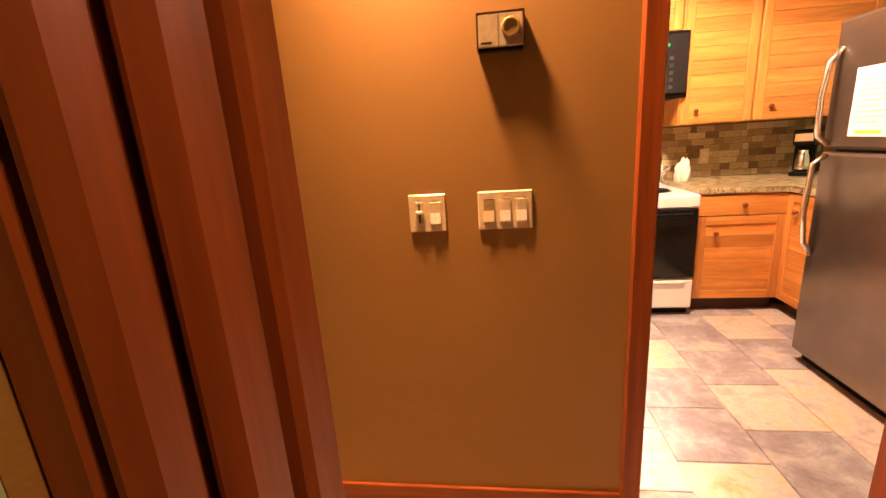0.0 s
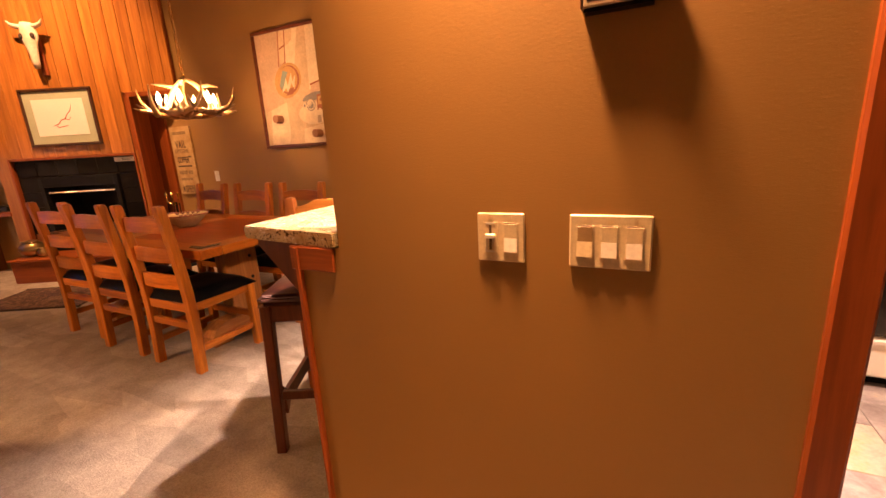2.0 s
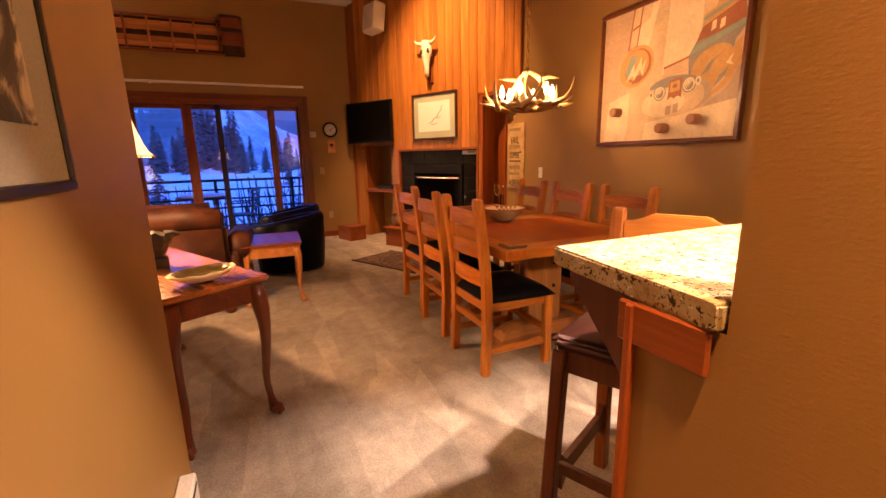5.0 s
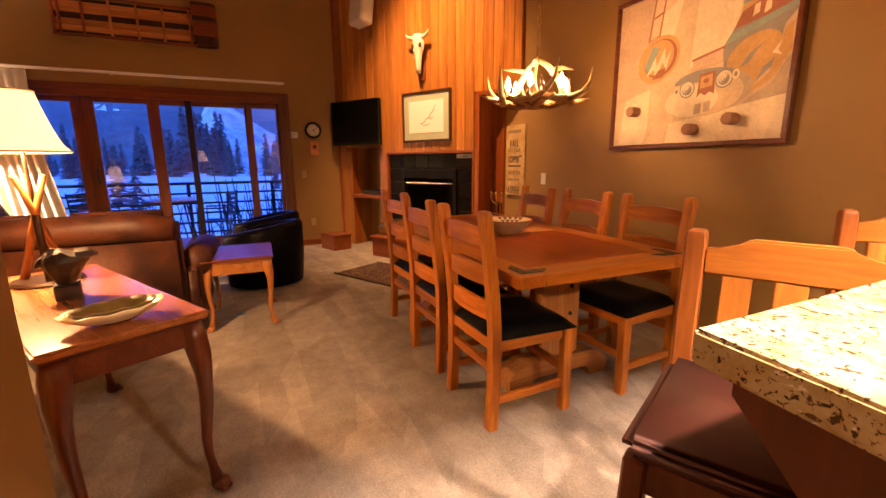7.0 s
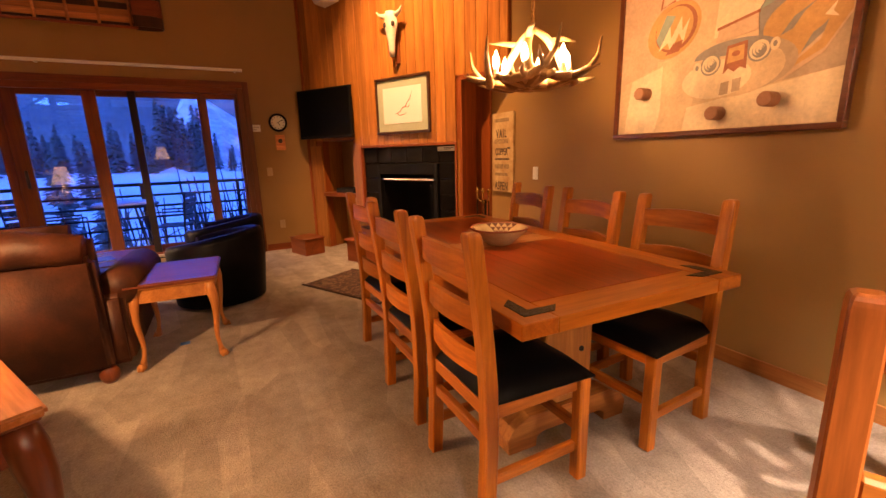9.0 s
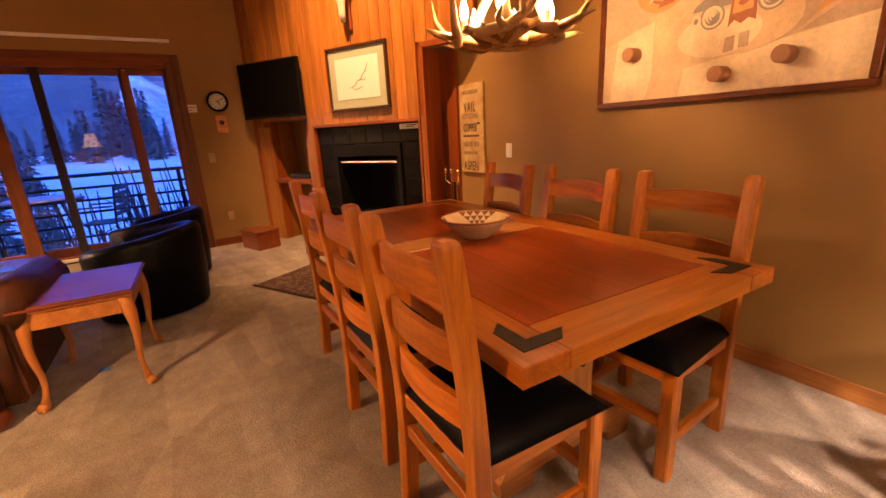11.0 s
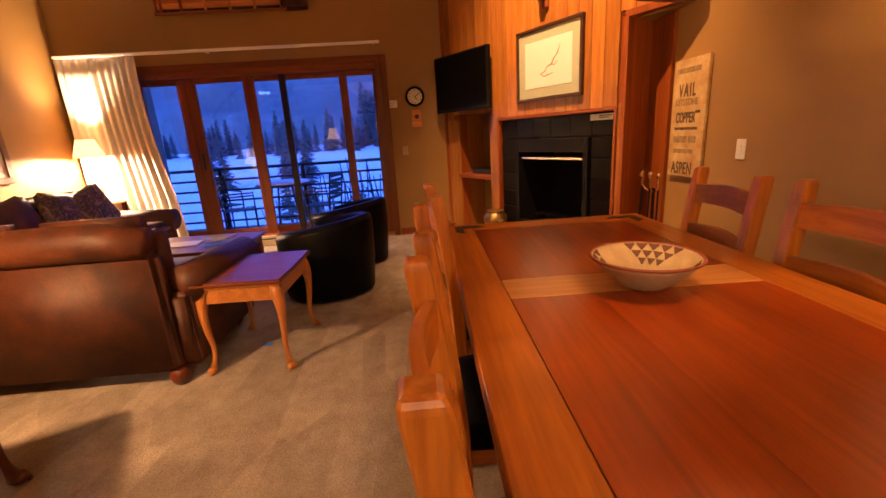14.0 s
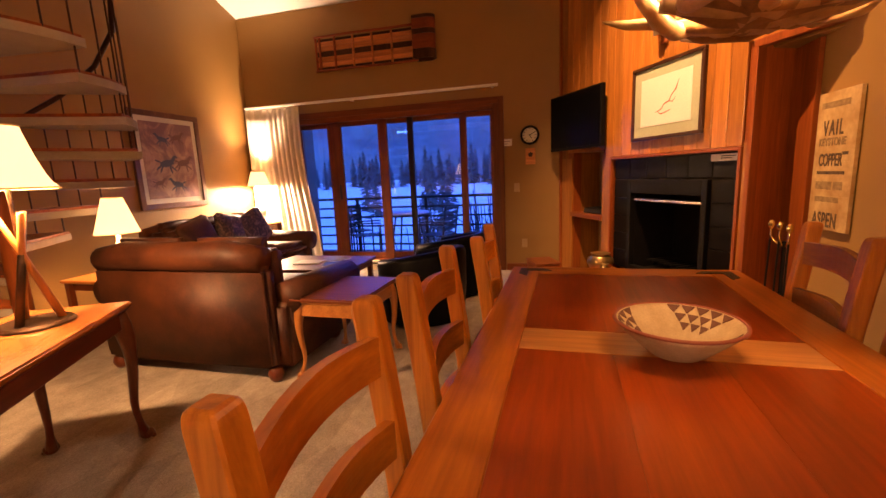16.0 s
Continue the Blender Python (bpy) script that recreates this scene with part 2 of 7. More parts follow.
def lathe(bm, profile, steps=24, centre=(0, 0)):
    """A turned shape from (radius, height) pairs, closed at both ends."""
    rings = []
    for r, z in profile:
        if r < 1e-5:
            rings.append([bm.verts.new((centre[0], centre[1], z))])
        else:
            rings.append([bm.verts.new((centre[0] + r * math.cos(2 * math.pi * k / steps), centre[1] + r * math.sin(2 * math.pi * k / steps), z)) for k in range(steps)])
    for a, b in zip(rings, rings[1:]):
        for k in range(steps):
            q = [a[k % len(a)], a[(k + 1) % len(a)], b[(k + 1) % len(b)], b[k % len(b)]]
            q = list(dict.fromkeys(q))
            if len(q) > 2:
                bm.faces.new(q)
    for ring, flip in ((rings[0], True), (rings[-1], False)):
        if len(ring) > 2:
            bm.faces.new(ring[::-1] if flip else ring)


def tube(bm, points, radii, steps=8):
    """A bent rod through points, with a radius for each."""
    pts = [Vector(p) for p in points]
    rings = []
    side = None
    for k, p in enumerate(pts):
        way = (pts[min(k + 1, len(pts) - 1)] - pts[max(k - 1, 0)]).normalized()
        if side is None:
            side = way.orthogonal().normalized()
        side = (side - way * side.dot(way)).normalized()
        other = way.cross(side)
        r = radii[k] if isinstance(radii, (list, tuple)) else radii
        rings.append([bm.verts.new(p + (side * math.cos(2 * math.pi * j / steps) + other * math.sin(2 * math.pi * j / steps)) * r) for j in range(steps)])
    for a, b in zip(rings, rings[1:]):
        for j in range(steps):
            bm.faces.new((a[j], a[(j + 1) % steps], b[(j + 1) % steps], b[j]))
    bm.faces.new(rings[0][::-1])
    bm.faces.new(rings[-1])


def prism(bm, outline, a, b, axis="y"):
    """An outline of (u, v) pairs drawn out from a to b along an axis: y takes (x, z), x takes (y, z), z takes (x, y)."""
    def place(u, v, w):
        return {"y": (u, w, v), "x": (w, u, v), "z": (u, v, w)}[axis]
    lo = [bm.verts.new(place(u, v, a)) for u, v in outline]
    hi = [bm.verts.new(place(u, v, b)) for u, v in outline]
    n = len(outline)
    for k in range(n):
        bm.faces.new((lo[k], lo[(k + 1) % n], hi[(k + 1) % n], hi[k]))
    bm.faces.new(lo[::-1])
    bm.faces.new(hi)


def wall(name, material, boxes, label):
    """A wall with thickness, joined of boxes that leave its openings free."""
    bm = bmesh.new()
    for b in boxes:
        box(bm, *b)
    return tagged(part(name, bm, material), label, "wall", kind="structure")


# ---- structure ----
LOW = 2.45
XW, YS, YN, XE = -7.515, -2.2, 3.66, 2.45
CEIL, PITCH = 3.57, 0.36


def vault(x):
    """Height of the sloping living room ceiling, which rises away from the balcony."""
    return CEIL + PITCH * (x - XW)


def gable(bm, x0, x1, y0, y1):
    """A side wall whose top follows the slope of the ceiling."""
    prism(bm, ((x0, 0), (x1, 0), (x1, vault(x1)), (x0, vault(x0))), y0, y1, "y")



tagged(block("floor", CARPET, None, XW, 0.3, -3.0, 3.9, -0.1, 0.0, 0), "beige cut-pile carpet over the living and dining area", "carpet", kind="structure")
wall("wall_window", PAINT, [(XW - 0.16, XW, YS - 0.15, -1.50, 0, CEIL - 0.05), (XW - 0.16, XW, 1.46, 4.2, 0, CEIL - 0.05), (XW - 0.16, XW, -1.50, 1.46, 2.13, CEIL - 0.05), (XW - 0.03, XW, YS - 0.15, 3.81, CEIL - 0.05, CEIL - 0.012), (XW - 0.16, XW, -1.50, 1.46, -0.1, 0.06)], "taupe textured wall round the sliding balcony door")
bm = bmesh.new()
gable(bm, XW, -1.80, YS - 0.15, YS)
tagged(part("wall_stair", bm, PAINT), "taupe textured wall behind the sofas", "wall", kind="structure")
bm = bmesh.new()
gable(bm, -4.03, -1.80, YN, YN + 0.15)
tagged(part("wall_art", bm, PAINT), "taupe textured dining wall with a large framed picture", "wall", kind="structure")
bm = bmesh.new()
gable(bm, XW, -4.03, YN + 0.025, YN + 0.15)
tagged(part("wall_sign", bm, PAINT), "taupe textured wall with a wooden word sign", "wall", kind="structure")
wall("wall_kitchen", PAINT, [(-1.80, XE + 0.15, YN, YN + 0.15, 0, LOW + 0.15)], "taupe textured wall behind the kitchen units")
bm = bmesh.new()
prism(bm, ((-0.825, 0), (0.352, 0), (0.352, 2.08), (1.24, 2.08), (1.24, 0), (XE, 0), (XE, LOW), (-0.685, LOW), (-0.685, 1.02), (-0.825, 1.02)), 1.237, 1.36, "y")
tagged(part("wall_switches", bm, PAINT), "taupe textured partition wall with switches and thermostat", "wall", kind="structure")
wall("wall_hall", PAINT, [(-2.11, -0.195, 0.132, 0.33, 0, LOW), (-0.195, 0.78, 0.08, 0.33, 2.08, LOW), (0.78, XE, 0.08, 0.33, 0, LOW)], "taupe textured hall wall")
wall("wall_entry_side", PAINT_GREEN, [(-1.9, -0.195, 0.125, 0.1315, 0, LOW)], "olive painted face of the hall wall on the entrance side")
wall("wall_loft_side", PAINT, [(-2.05, -1.90, -2.2, 0.08, 0, LOW)], "taupe textured wall under the loft")
wall("wall_entry", PAINT_GREEN, [(-1.9, XE, -1.6, -1.45, 0, LOW), (XE, XE + 0.15, -1.6, YN, 0, LOW)], "olive painted wall behind the entrance")
wall("wall_loft_front", PAINT, [(-1.95, -1.80, -2.2, YN, LOW + 0.15, vault(-1.95))], "taupe textured wall above the hall")
wall("wall_bar", PAINT, [(-0.825, -0.70, 1.362, YN, 0, 1.02), (-0.685, -0.56, 1.362, YN, 2.15, LOW)], "half-height wall under the breakfast bar")
bm = bmesh.new()
prism(bm, [(x, vault(x) + up) for x, up in ((XW - 0.16, 0.0), (-1.80, 0.0), (-1.80, 0.15), (XW - 0.16, 0.15))], YS - 0.15, YN + 0.15, "y")
tagged(part("ceiling", bm, CEILING), "white sloping ceiling of the living room", "ceiling", kind="structure")
tagged(block("ceiling_low", CEILING, None, -1.95, XE + 0.15, -1.6, YN + 0.15, LOW, LOW + 0.15, 0), "white low ceiling over hall and kitchen", "ceiling", kind="structure")
tagged(block("kitchen_subfloor", plain("grey_grout", (0.36, 0.33, 0.30), 0.9), None, 0.3, XE, -1.6, YN, -0.1, -0.006, 0), "grey grout bed under the slate tiles", "floor", kind="structure")

# fireplace tower, set askew in the corner
TOWER = pose(-5.985, 3.02, 0, 0, 0, 27.5)
tower = thing("wall_tower", TOWER, "reddish cedar board fireplace wall set askew in the corner", "wall", kind="structure")
bm = bmesh.new()


def tower_top(u):
    """Height of the vault over the place u along the tower's face."""
    return vault((TOWER @ Vector((u, 0, 0))).x)


for u0, u1, z0 in ((-1.74, -1.46, 0), (-1.46, -0.86, 1.46), (-0.86, -0.70, 0), (-0.70, 0.73, 1.38), (0.73, 0.80, 0), (0.80, 1.34, 2.005)):
    prism(bm, ((u0, z0), (u1, z0), (u1, tower_top(u1) - 0.02), (u0, tower_top(u0) - 0.02)), 0.022, 0.12, "y")
part("backing", bm, TRIM, tower)
bm = bmesh.new()
box(bm, 0.772, 0.80, 0.12, 0.47, 0, 2.0)
part("side_panel", bm, TRIM, tower)
block("niche_back", PAINT, tower, -1.46, -0.86, 0.36, 0.38, 0, 1.46, 0)
for x0, x1 in ((-1.475, -1.46), (-0.86, -0.845)):
    block("niche_side", CEDAR, tower, x0, x1, 0.12, 0.36, 0, 1.46, 0)
block("niche_top", CEDAR, tower, -1.46, -0.86, 0.12, 0.36, 1.46, 1.475, 0)
block("niche_shelf", TRIM_X, tower, -1.475, -0.85, -0.02, 0.36, 0.725, 0.775, 0.004, "honey-stained wooden shelf")
block("return_panel", TRIM, tower, -5.445, -5.14, 3.655, 3.684, 0, 1.98, 0.002, at=TOWER.inverted())
bm = bmesh.new()
prism(bm, ((0.80, 0.12), (1.30, 0.12), (0.80, 0.40)), 1.985, 2.003, "z")
part("soffit", bm, PAINT, tower)
for nm, b in (("surround_trim", (-0.715, -0.69, -0.018, 0.02, 0.28, 1.375)), ("surround_trim", (0.72, 0.745, -0.018, 0.02, 0.28, 1.375)), ("surround_trim", (-0.69, 0.72, -0.018, 0.02, 1.35, 1.375)), ("corner_trim", (0.785, 0.822, -0.022, 0.05, 0, 2.0)), ("corner_trim", (0.785, 1.30, -0.022, 0.03, 1.98, 2.03)), ("corner_trim", (-1.75, -1.70, -0.02, 0.02, 0, tower_top(-1.75) - 0.02))):
    block(nm, TRIM, tower, *b, 0.004)

# hearth and fireplace
SLATE_BLACK = surface("black_glazed_tile", (0.004, 0.003, 0.0025), (0.007, 0.005, 0.004), 0.34, 6, 90, 0, 0.1, 0.003, 0.0, None, 0.06)
SOOT = surface("sooty_metal", (0.002, 0.002, 0.002), (0.006, 0.005, 0.005), 0.6, 6, 90, 0, 0.2, 0.003, 0.0, None, 0.2)
BRASS = plain("polished_brass", (0.75, 0.50, 0.18), 0.22, 1.0)
CHROME = plain("bright_chrome", (0.72, 0.70, 0.67), 0.26, 1.0)
fire = thing("fireplace", TOWER, "black tiled fireplace with a dark metal firebox", "fireplace")
bm = bmesh.new()
box(bm, -0.69, -0.45, 0.05, 0.35, 0.28, 1.35)
box(bm, 0.47, 0.72, 0.05, 0.35, 0.28, 1.35)
box(bm, -0.45, 0.47, 0.05, 0.35, 1.16, 1.35)
part("surround", bm, plain("black_grout", (0.01, 0.009, 0.008), 0.8), fire)
for k in range(6):
    a = -0.685 + k * 0.234
    block("tile", SLATE_BLACK, fire, a, a + 0.228, 0.03, 0.05, 1.165, 1.345, 0.004)
for side in (-0.685, 0.478):
    for k in range(5):
        z = 0.285 + k * 0.175
        block("tile", SLATE_BLACK, fire, side, side + 0.237, 0.03, 0.05, z, z + 0.169, 0.004)
bm = bmesh.new()
for b in ((-0.45, -0.40, 0.0, 0.06, 0.28, 1.155), (0.42, 0.47, 0.0, 0.06, 0.28, 1.155), (-0.40, 0.42, 0.0, 0.06, 1.03, 1.155), (-0.40, 0.42, 0.0, 0.06, 0.28, 0.34)):
    box(bm, *b, 0.004)
part("insert_frame", bm, SOOT, fire)
bm = bmesh.new()
for b in ((-0.42, -0.40, 0.06, 0.5, 0.28, 1.1), (0.42, 0.44, 0.06, 0.5, 0.28, 1.1), (-0.42, 0.44, 0.5, 0.52, 0.28, 1.1), (-0.40, 0.42, 0.06, 0.5, 1.08, 1.1), (-0.40, 0.42, 0.06, 0.5, 0.28, 0.30)):
    box(bm, *b)
part("firebox", bm, SOOT, fire)
block("damper_bar", CHROME, fire, -0.38, 0.40, 0.02, 0.045, 0.955, 0.985, 0.006, "shiny metal bar across the opening")
for k in range(9):
    block("grate_bar", SOOT, fire, -0.30 + 0.075 * k, -0.285 + 0.075 * k, 0.12, 0.4, 0.38, 0.40, 0.003)
bm = bmesh.new()
box(bm, 0.47, 0.70, 0.018, 0.026, 1.285, 1.335, 0.002)
lab = part("notice_label", bm, WHITE, fire, "small white printed notice")
for k, z in enumerate((1.32, 1.305)):
    block("text_bar", BLACK, lab, 0.56, 0.68 - 0.03 * k, 0.015, 0.0185, z - 0.003, z + 0.003, 0)
hearth = thing("hearth", TOWER, "low brick-red hearth bench in front of the fireplace", "hearth")
bm = bmesh.new()
box(bm, -0.62, 0.80, -0.43, -0.03, 0, 0.25, 0.006)
part("base", bm, TRIM_X, hearth)
block("slab", TRIM_X, hearth, -0.64, 0.80, -0.45, -0.025, 0.252, 0.278, 0.006)


# ---- sliding balcony door ----
DOOR_Z = wood("dark_door_wood", (0.12, 0.030, 0.006), (0.21, 0.058, 0.012), 2, 0.42, 1.0, 0.06, 0.15)
DOOR_Y = wood("dark_door_rail", (0.14, 0.032, 0.006), (0.24, 0.062, 0.012), 1, 0.42, 1.0, 0.06, 0.15)
door = thing("door_balcony", pose(XW, 0, 0), "wide wood-framed sliding glass balcony door", "sliding door", kind="structure")
for nm, b in (("jamb", (-0.15, 0.03, -1.50, -1.43, 0.06, 2.13)), ("jamb", (-0.15, 0.03, 1.39, 1.46, 0.06, 2.13))):
    block(nm, DOOR_Z, door, *b, 0.004)
block("head", DOOR_Y, door, -0.15, 0.03, -1.43, 1.39, 2.06, 2.13, 0.004)
block("threshold", DOOR_Y, door, -0.15, 0.02, -1.43, 1.39, 0.06, 0.14, 0.004)
for nm, b in (("casing", (0.0, 0.035, -1.58, -1.50, 0.0, 2.21)), ("casing", (0.0, 0.035, 1.46, 1.53, 0.0, 2.21))):
    block(nm, DOOR_Z, door, *b, 0.005)
block("casing", DOOR_Y, door, 0.0, 0.035, -1.50, 1.46, 2.13, 2.21, 0.005)
DARKMETAL = plain("dark_bronze_metal", (0.03, 0.022, 0.018), 0.4, 0.6)


def leaf_door(y0, y1, x, stiles, frame_mat, bottom=0.14):
    leaf = part("sash", bmesh.new(), frame_mat, door)
    block("stile", frame_mat, leaf, x - 0.02, x + 0.02, y0, y0 + stiles[0], bottom, 2.06, 0.004)
    block("stile", frame_mat, leaf, x - 0.02, x + 0.02, y1 - stiles[1], y1, bottom, 2.06, 0.004)
    block("rail", DOOR_Y, leaf, x - 0.02, x + 0.02, y0 + stiles[0], y1 - stiles[1], 2.0, 2.06, 0.003)
    block("rail", DOOR_Y, leaf, x - 0.02, x + 0.02, y0 + stiles[0], y1 - stiles[1], bottom, bottom + 0.09, 0.003)
    for deep in (-0.009, 0.005):
        pane = block("pane", CLEAR, leaf, x + deep, x + deep + 0.004, y0 + stiles[0] - 0.004, y1 - stiles[1] + 0.004, bottom + 0.085, 2.004, 0)
        pane.visible_shadow = False


leaf_door(-1.43, -0.86, -0.10, (0.05, 0.12), DOOR_Z)
leaf_door(-0.88, -0.06, -0.05, (0.14, 0.13), DOOR_Z)
leaf_door(-0.15, 0.98, -0.10, (0.06, 0.04), DOOR_Z)
block("screen_post", DARKMETAL, door, -0.077, -0.03, 0.235, 0.31, 0.14, 2.06, 0.003)
leaf_door(0.97, 1.39, -0.06, (0.07, 0.04), DOOR_Z)
bm = bmesh.new()
box(bm, 0.0, 0.03, -0.80, -0.775, 1.0, 1.2, 0.006)
part("handle", bm, DARKMETAL, door, "dark pull handle")

# curtain rod and curtain
rod = thing("curtain_rod", pose(-7.38, 0, 2.325), "long white curtain track above the balcony door", "curtain rod")
block("track", WHITE, rod, -0.02, 0.02, -2.12, 1.48, -0.015, 0.015, 0.004)
for y in (-2.0, -0.5, 1.40):
    block("bracket", WHITE, rod, -0.135, -0.02, y - 0.01, y + 0.01, -0.01, 0.01, 0.002)
CURTAIN = surface("cream_curtain_cloth", (0.70, 0.64, 0.54), (0.80, 0.74, 0.64), 0.9, 2, 150, 0, 0.3)
CURTAIN.node_tree.nodes["Principled BSDF"].inputs["Subsurface Weight"].default_value = 0.0
bm = bmesh.new()
rows = []
for iz in range(13):
    f = iz / 12
    z = 2.30 - f * 2.22
    row = []
    for k in range(97):
        u = k / 96
        spread = 0.86 + 0.18 * f - 0.14 * math.sin(min(f * 1.4, 1) * math.pi) * 0.4
        amp = (0.013 + 0.014 * f) * (1 + 0.45 * math.sin(u * 17))
        row.append(bm.verts.new((-7.38 + amp * math.sin(u * 2 * math.pi * 10 + 1.1 * math.sin(u * 9)), -2.12 + u * spread, z)))
    rows.append(row)
for a, b in zip(rows, rows[1:]):
    for k in range(96):
        bm.faces.new((a[k], a[k + 1], b[k + 1], b[k]))
curtain = tagged(part("curtain", bm, CURTAIN, smooth=True), "cream pleated curtain drawn to one side of the door", "curtain")
sol = curtain.modifiers.new("thick", "SOLIDIFY")
sol.thickness = 0.006

# ---- hall: jamb, casings, baseboards ----
jamb = thing("door_frame_hall", pose(0, 0, 0), "reddish stained wooden door frame at the hall entrance", "door frame", kind="structure")
block("jamb", TRIM, jamb, -0.194, -0.172, 0.142, 0.300, 0, 2.06, 0.002)
block("stop", TRIM, jamb, -0.1715, -0.150, 0.252, 0.300, 0, 2.06, 0.006)
block("stop", TRIM, jamb, -0.1715, -0.149, 0.186, 0.236, 0, 2.06, 0.010)
block("stop", TRIM, jamb, -0.1715, -0.152, 0.142, 0.176, 0, 2.06, 0.008)
block("casing", TRIM, jamb, -0.262, -0.186, 0.331, 0.338, 0, 2.15, 0.002)
block("jamb", TRIM, jamb, 0.76, 0.778, 0.085, 0.335, 0, 2.08, 0.004)
block("head", TRIM_X, jamb, -0.194, 0.76, 0.10, 0.325, 2.061, 2.078, 0.003)
kd = thing("door_frame_kitchen", pose(0, 0, 0), "reddish stained wooden frame round the kitchen doorway", "door frame", kind="structure")
for x0, x1 in ((0.348, 0.410), (1.20, 1.242)):
    block("jamb", TRIM, kd, x0, x1, 1.222, 1.375, 0, 2.08, 0.006)
block("head", TRIM_X, kd, 0.348, 1.242, 1.222, 1.375, 2.08, 2.14, 0.006)
for nm, b, m in (("baseboard_partition", (-0.825, 0.347, 1.222, 1.235, 0, 0.115), TRIM_X), ("baseboard_art", (-4.03, -0.70, YN - 0.014, YN - 0.001, 0, 0.09), PINE_X), ("baseboard_window", (XW + 0.001, XW + 0.016, 1.54, 2.2, 0, 0.09), TRIM_Y), ("baseboard_stair", (XW, -2.06, YS + 0.001, YS + 0.015, 0, 0.09), TRIM_X)):
    tagged(block(nm, m, None, *b, 0.003), "reddish stained wooden baseboard along the wall", "baseboard", kind="structure")
heat = thing("baseboard_heater", pose(0, 0, 0), "white metal baseboard heater along the hall wall", "heater")
block("cover", WHITE, heat, -1.915, -0.30, 0.331, 0.385, 0.02, 0.18, 0.006)
block("base_rail", WHITE, heat, -1.905, -0.31, 0.331, 0.375, 0, 0.02, 0)
block("slot", BLACK, heat, -1.89, -0.33, 0.3852, 0.387, 0.145, 0.158, 0)
tagged(block("trim_wall_end", TRIM, None, -0.842, -0.8255, 1.222, 1.365, 0, 1.018, 0.003), "reddish wooden trim on the end of the half wall", "trim", kind="structure")

CREAM = surface("ivory_plastic", (0.66, 0.55, 0.34), (0.72, 0.60, 0.39), 0.35, 4, 90, 0, 0.03)
CREAM_LIGHT = surface("ivory_rocker", (0.74, 0.64, 0.44), (0.8, 0.7, 0.5), 0.3, 4, 90, 0, 0.03)


SLOT = plain("dark_slot", (0.12, 0.07, 0.03), 0.6)
SLOT_TAN = surface("tan_rocker", (0.34, 0.22, 0.10), (0.40, 0.27, 0.13), 0.4, 4, 90, 0, 0.03)


def switch_plate(at, gangs, label, slider=False):
    w = 0.062 + 0.046 * (gangs - 1)
    plate = thing("switch_plate", at, label, "light switch")
    block("cover", CREAM, plate, -w / 2, w / 2, -0.006, 0, -0.055, 0.055, 0.003)
    for g in range(gangs):
        x = (g - (gangs - 1) / 2) * 0.046
        block("bezel", CREAM, plate, x - 0.0175, x + 0.0175, -0.0068, -0.006, -0.0345, 0.0345, 0.0003)
        if slider and g == 0:
            block("slot", SLOT, plate, x - 0.003, x + 0.003, -0.0074, -0.0068, -0.028, 0.028, 0)
            block("slider_knob", WHITE, plate, x - 0.012, x + 0.012, -0.013, -0.0075, -0.002, 0.009, 0.002)
            for z in (-0.032, 0.032):
                block("slot_end", WHITE, plate, x - 0.010, x + 0.010, -0.0076, -0.0068, z - 0.002, z + 0.002, 0)
        else:
            upper, lower = (SLOT_TAN, CREAM) if slider is False and g == 0 else (CREAM, WHITE)
            block("rocker_top", upper, plate, x - 0.0145, x + 0.0145, -0.0078, -0.0068, 0.0005, 0.031, 0.0004)
            bm = bmesh.new()
            prism(bm, ((-0.0068, -0.031), (-0.0105, -0.031), (-0.0078, 0.0), (-0.0068, 0.0)), x - 0.0145, x + 0.0145, "x")
            part("rocker", bm, lower, plate, "rocker pressed at its lower half")
            block("rocker_gap", SLOT, plate, x - 0.0145, x + 0.0145, -0.0072, -0.0068, 0.031, 0.0335, 0)
        for z in (0.047, -0.047):
            bm = bmesh.new()
            bmesh.ops.create_cone(bm, cap_ends=True, segments=8, radius1=0.003, radius2=0.003, depth=0.002, matrix=pose(x, -0.0065, z, 90))
            part("screw", bm, CREAM, plate)
    return plate


switch_plate(pose(-0.224, 1.237, 1.072), 2, "ivory two-gang switch plate with a dimmer slider", True)
switch_plate(pose(0.0, 1.237, 1.072), 3, "ivory three-gang rocker switch plate")
DARKFRAME = wood("dark_walnut_frame", (0.035, 0.012, 0.006), (0.075, 0.028, 0.012), 2, 0.35, 1, 0.2, 0.1)
th = thing("thermostat", pose(0.0, 1.237, 1.535) @ Matrix.Diagonal((1, 0.78, 1, 1)), "beige metal wall thermostat with a round dial", "thermostat")
block("body", surface("beige_metal", (0.40, 0.33, 0.22), (0.46, 0.38, 0.26), 0.4, 6, 80, 0.2, 0.05), th, -0.058, 0.058, -0.040, 0, -0.040, 0.040, 0.003)
block("base", BLACK, th, -0.056, 0.056, -0.036, 0, -0.047, -0.0402, 0.001)
for x0, x1, z0, z1 in ((-0.0595, 0.0595, 0.040, 0.0425), (-0.0605, -0.058, -0.040, 0.0425), (0.058, 0.0605, -0.040, 0.0425)):
    block("edge_strip", DARKFRAME, th, x0, x1, -0.0405, 0, z0, z1, 0)
bm = bmesh.new()
lathe(bm, ((0.0, 0), (0.024, 0), (0.024, 0.004), (0.021, 0.010), (0.017, 0.010), (0.016, 0.006), (0.0, 0.006)), 28)
part("dial", bm, plain("brass_dial", (0.36, 0.26, 0.10), 0.35, 0.4), th, "round brassy dial", pose(0.026, -0.040, 0.004, 90))
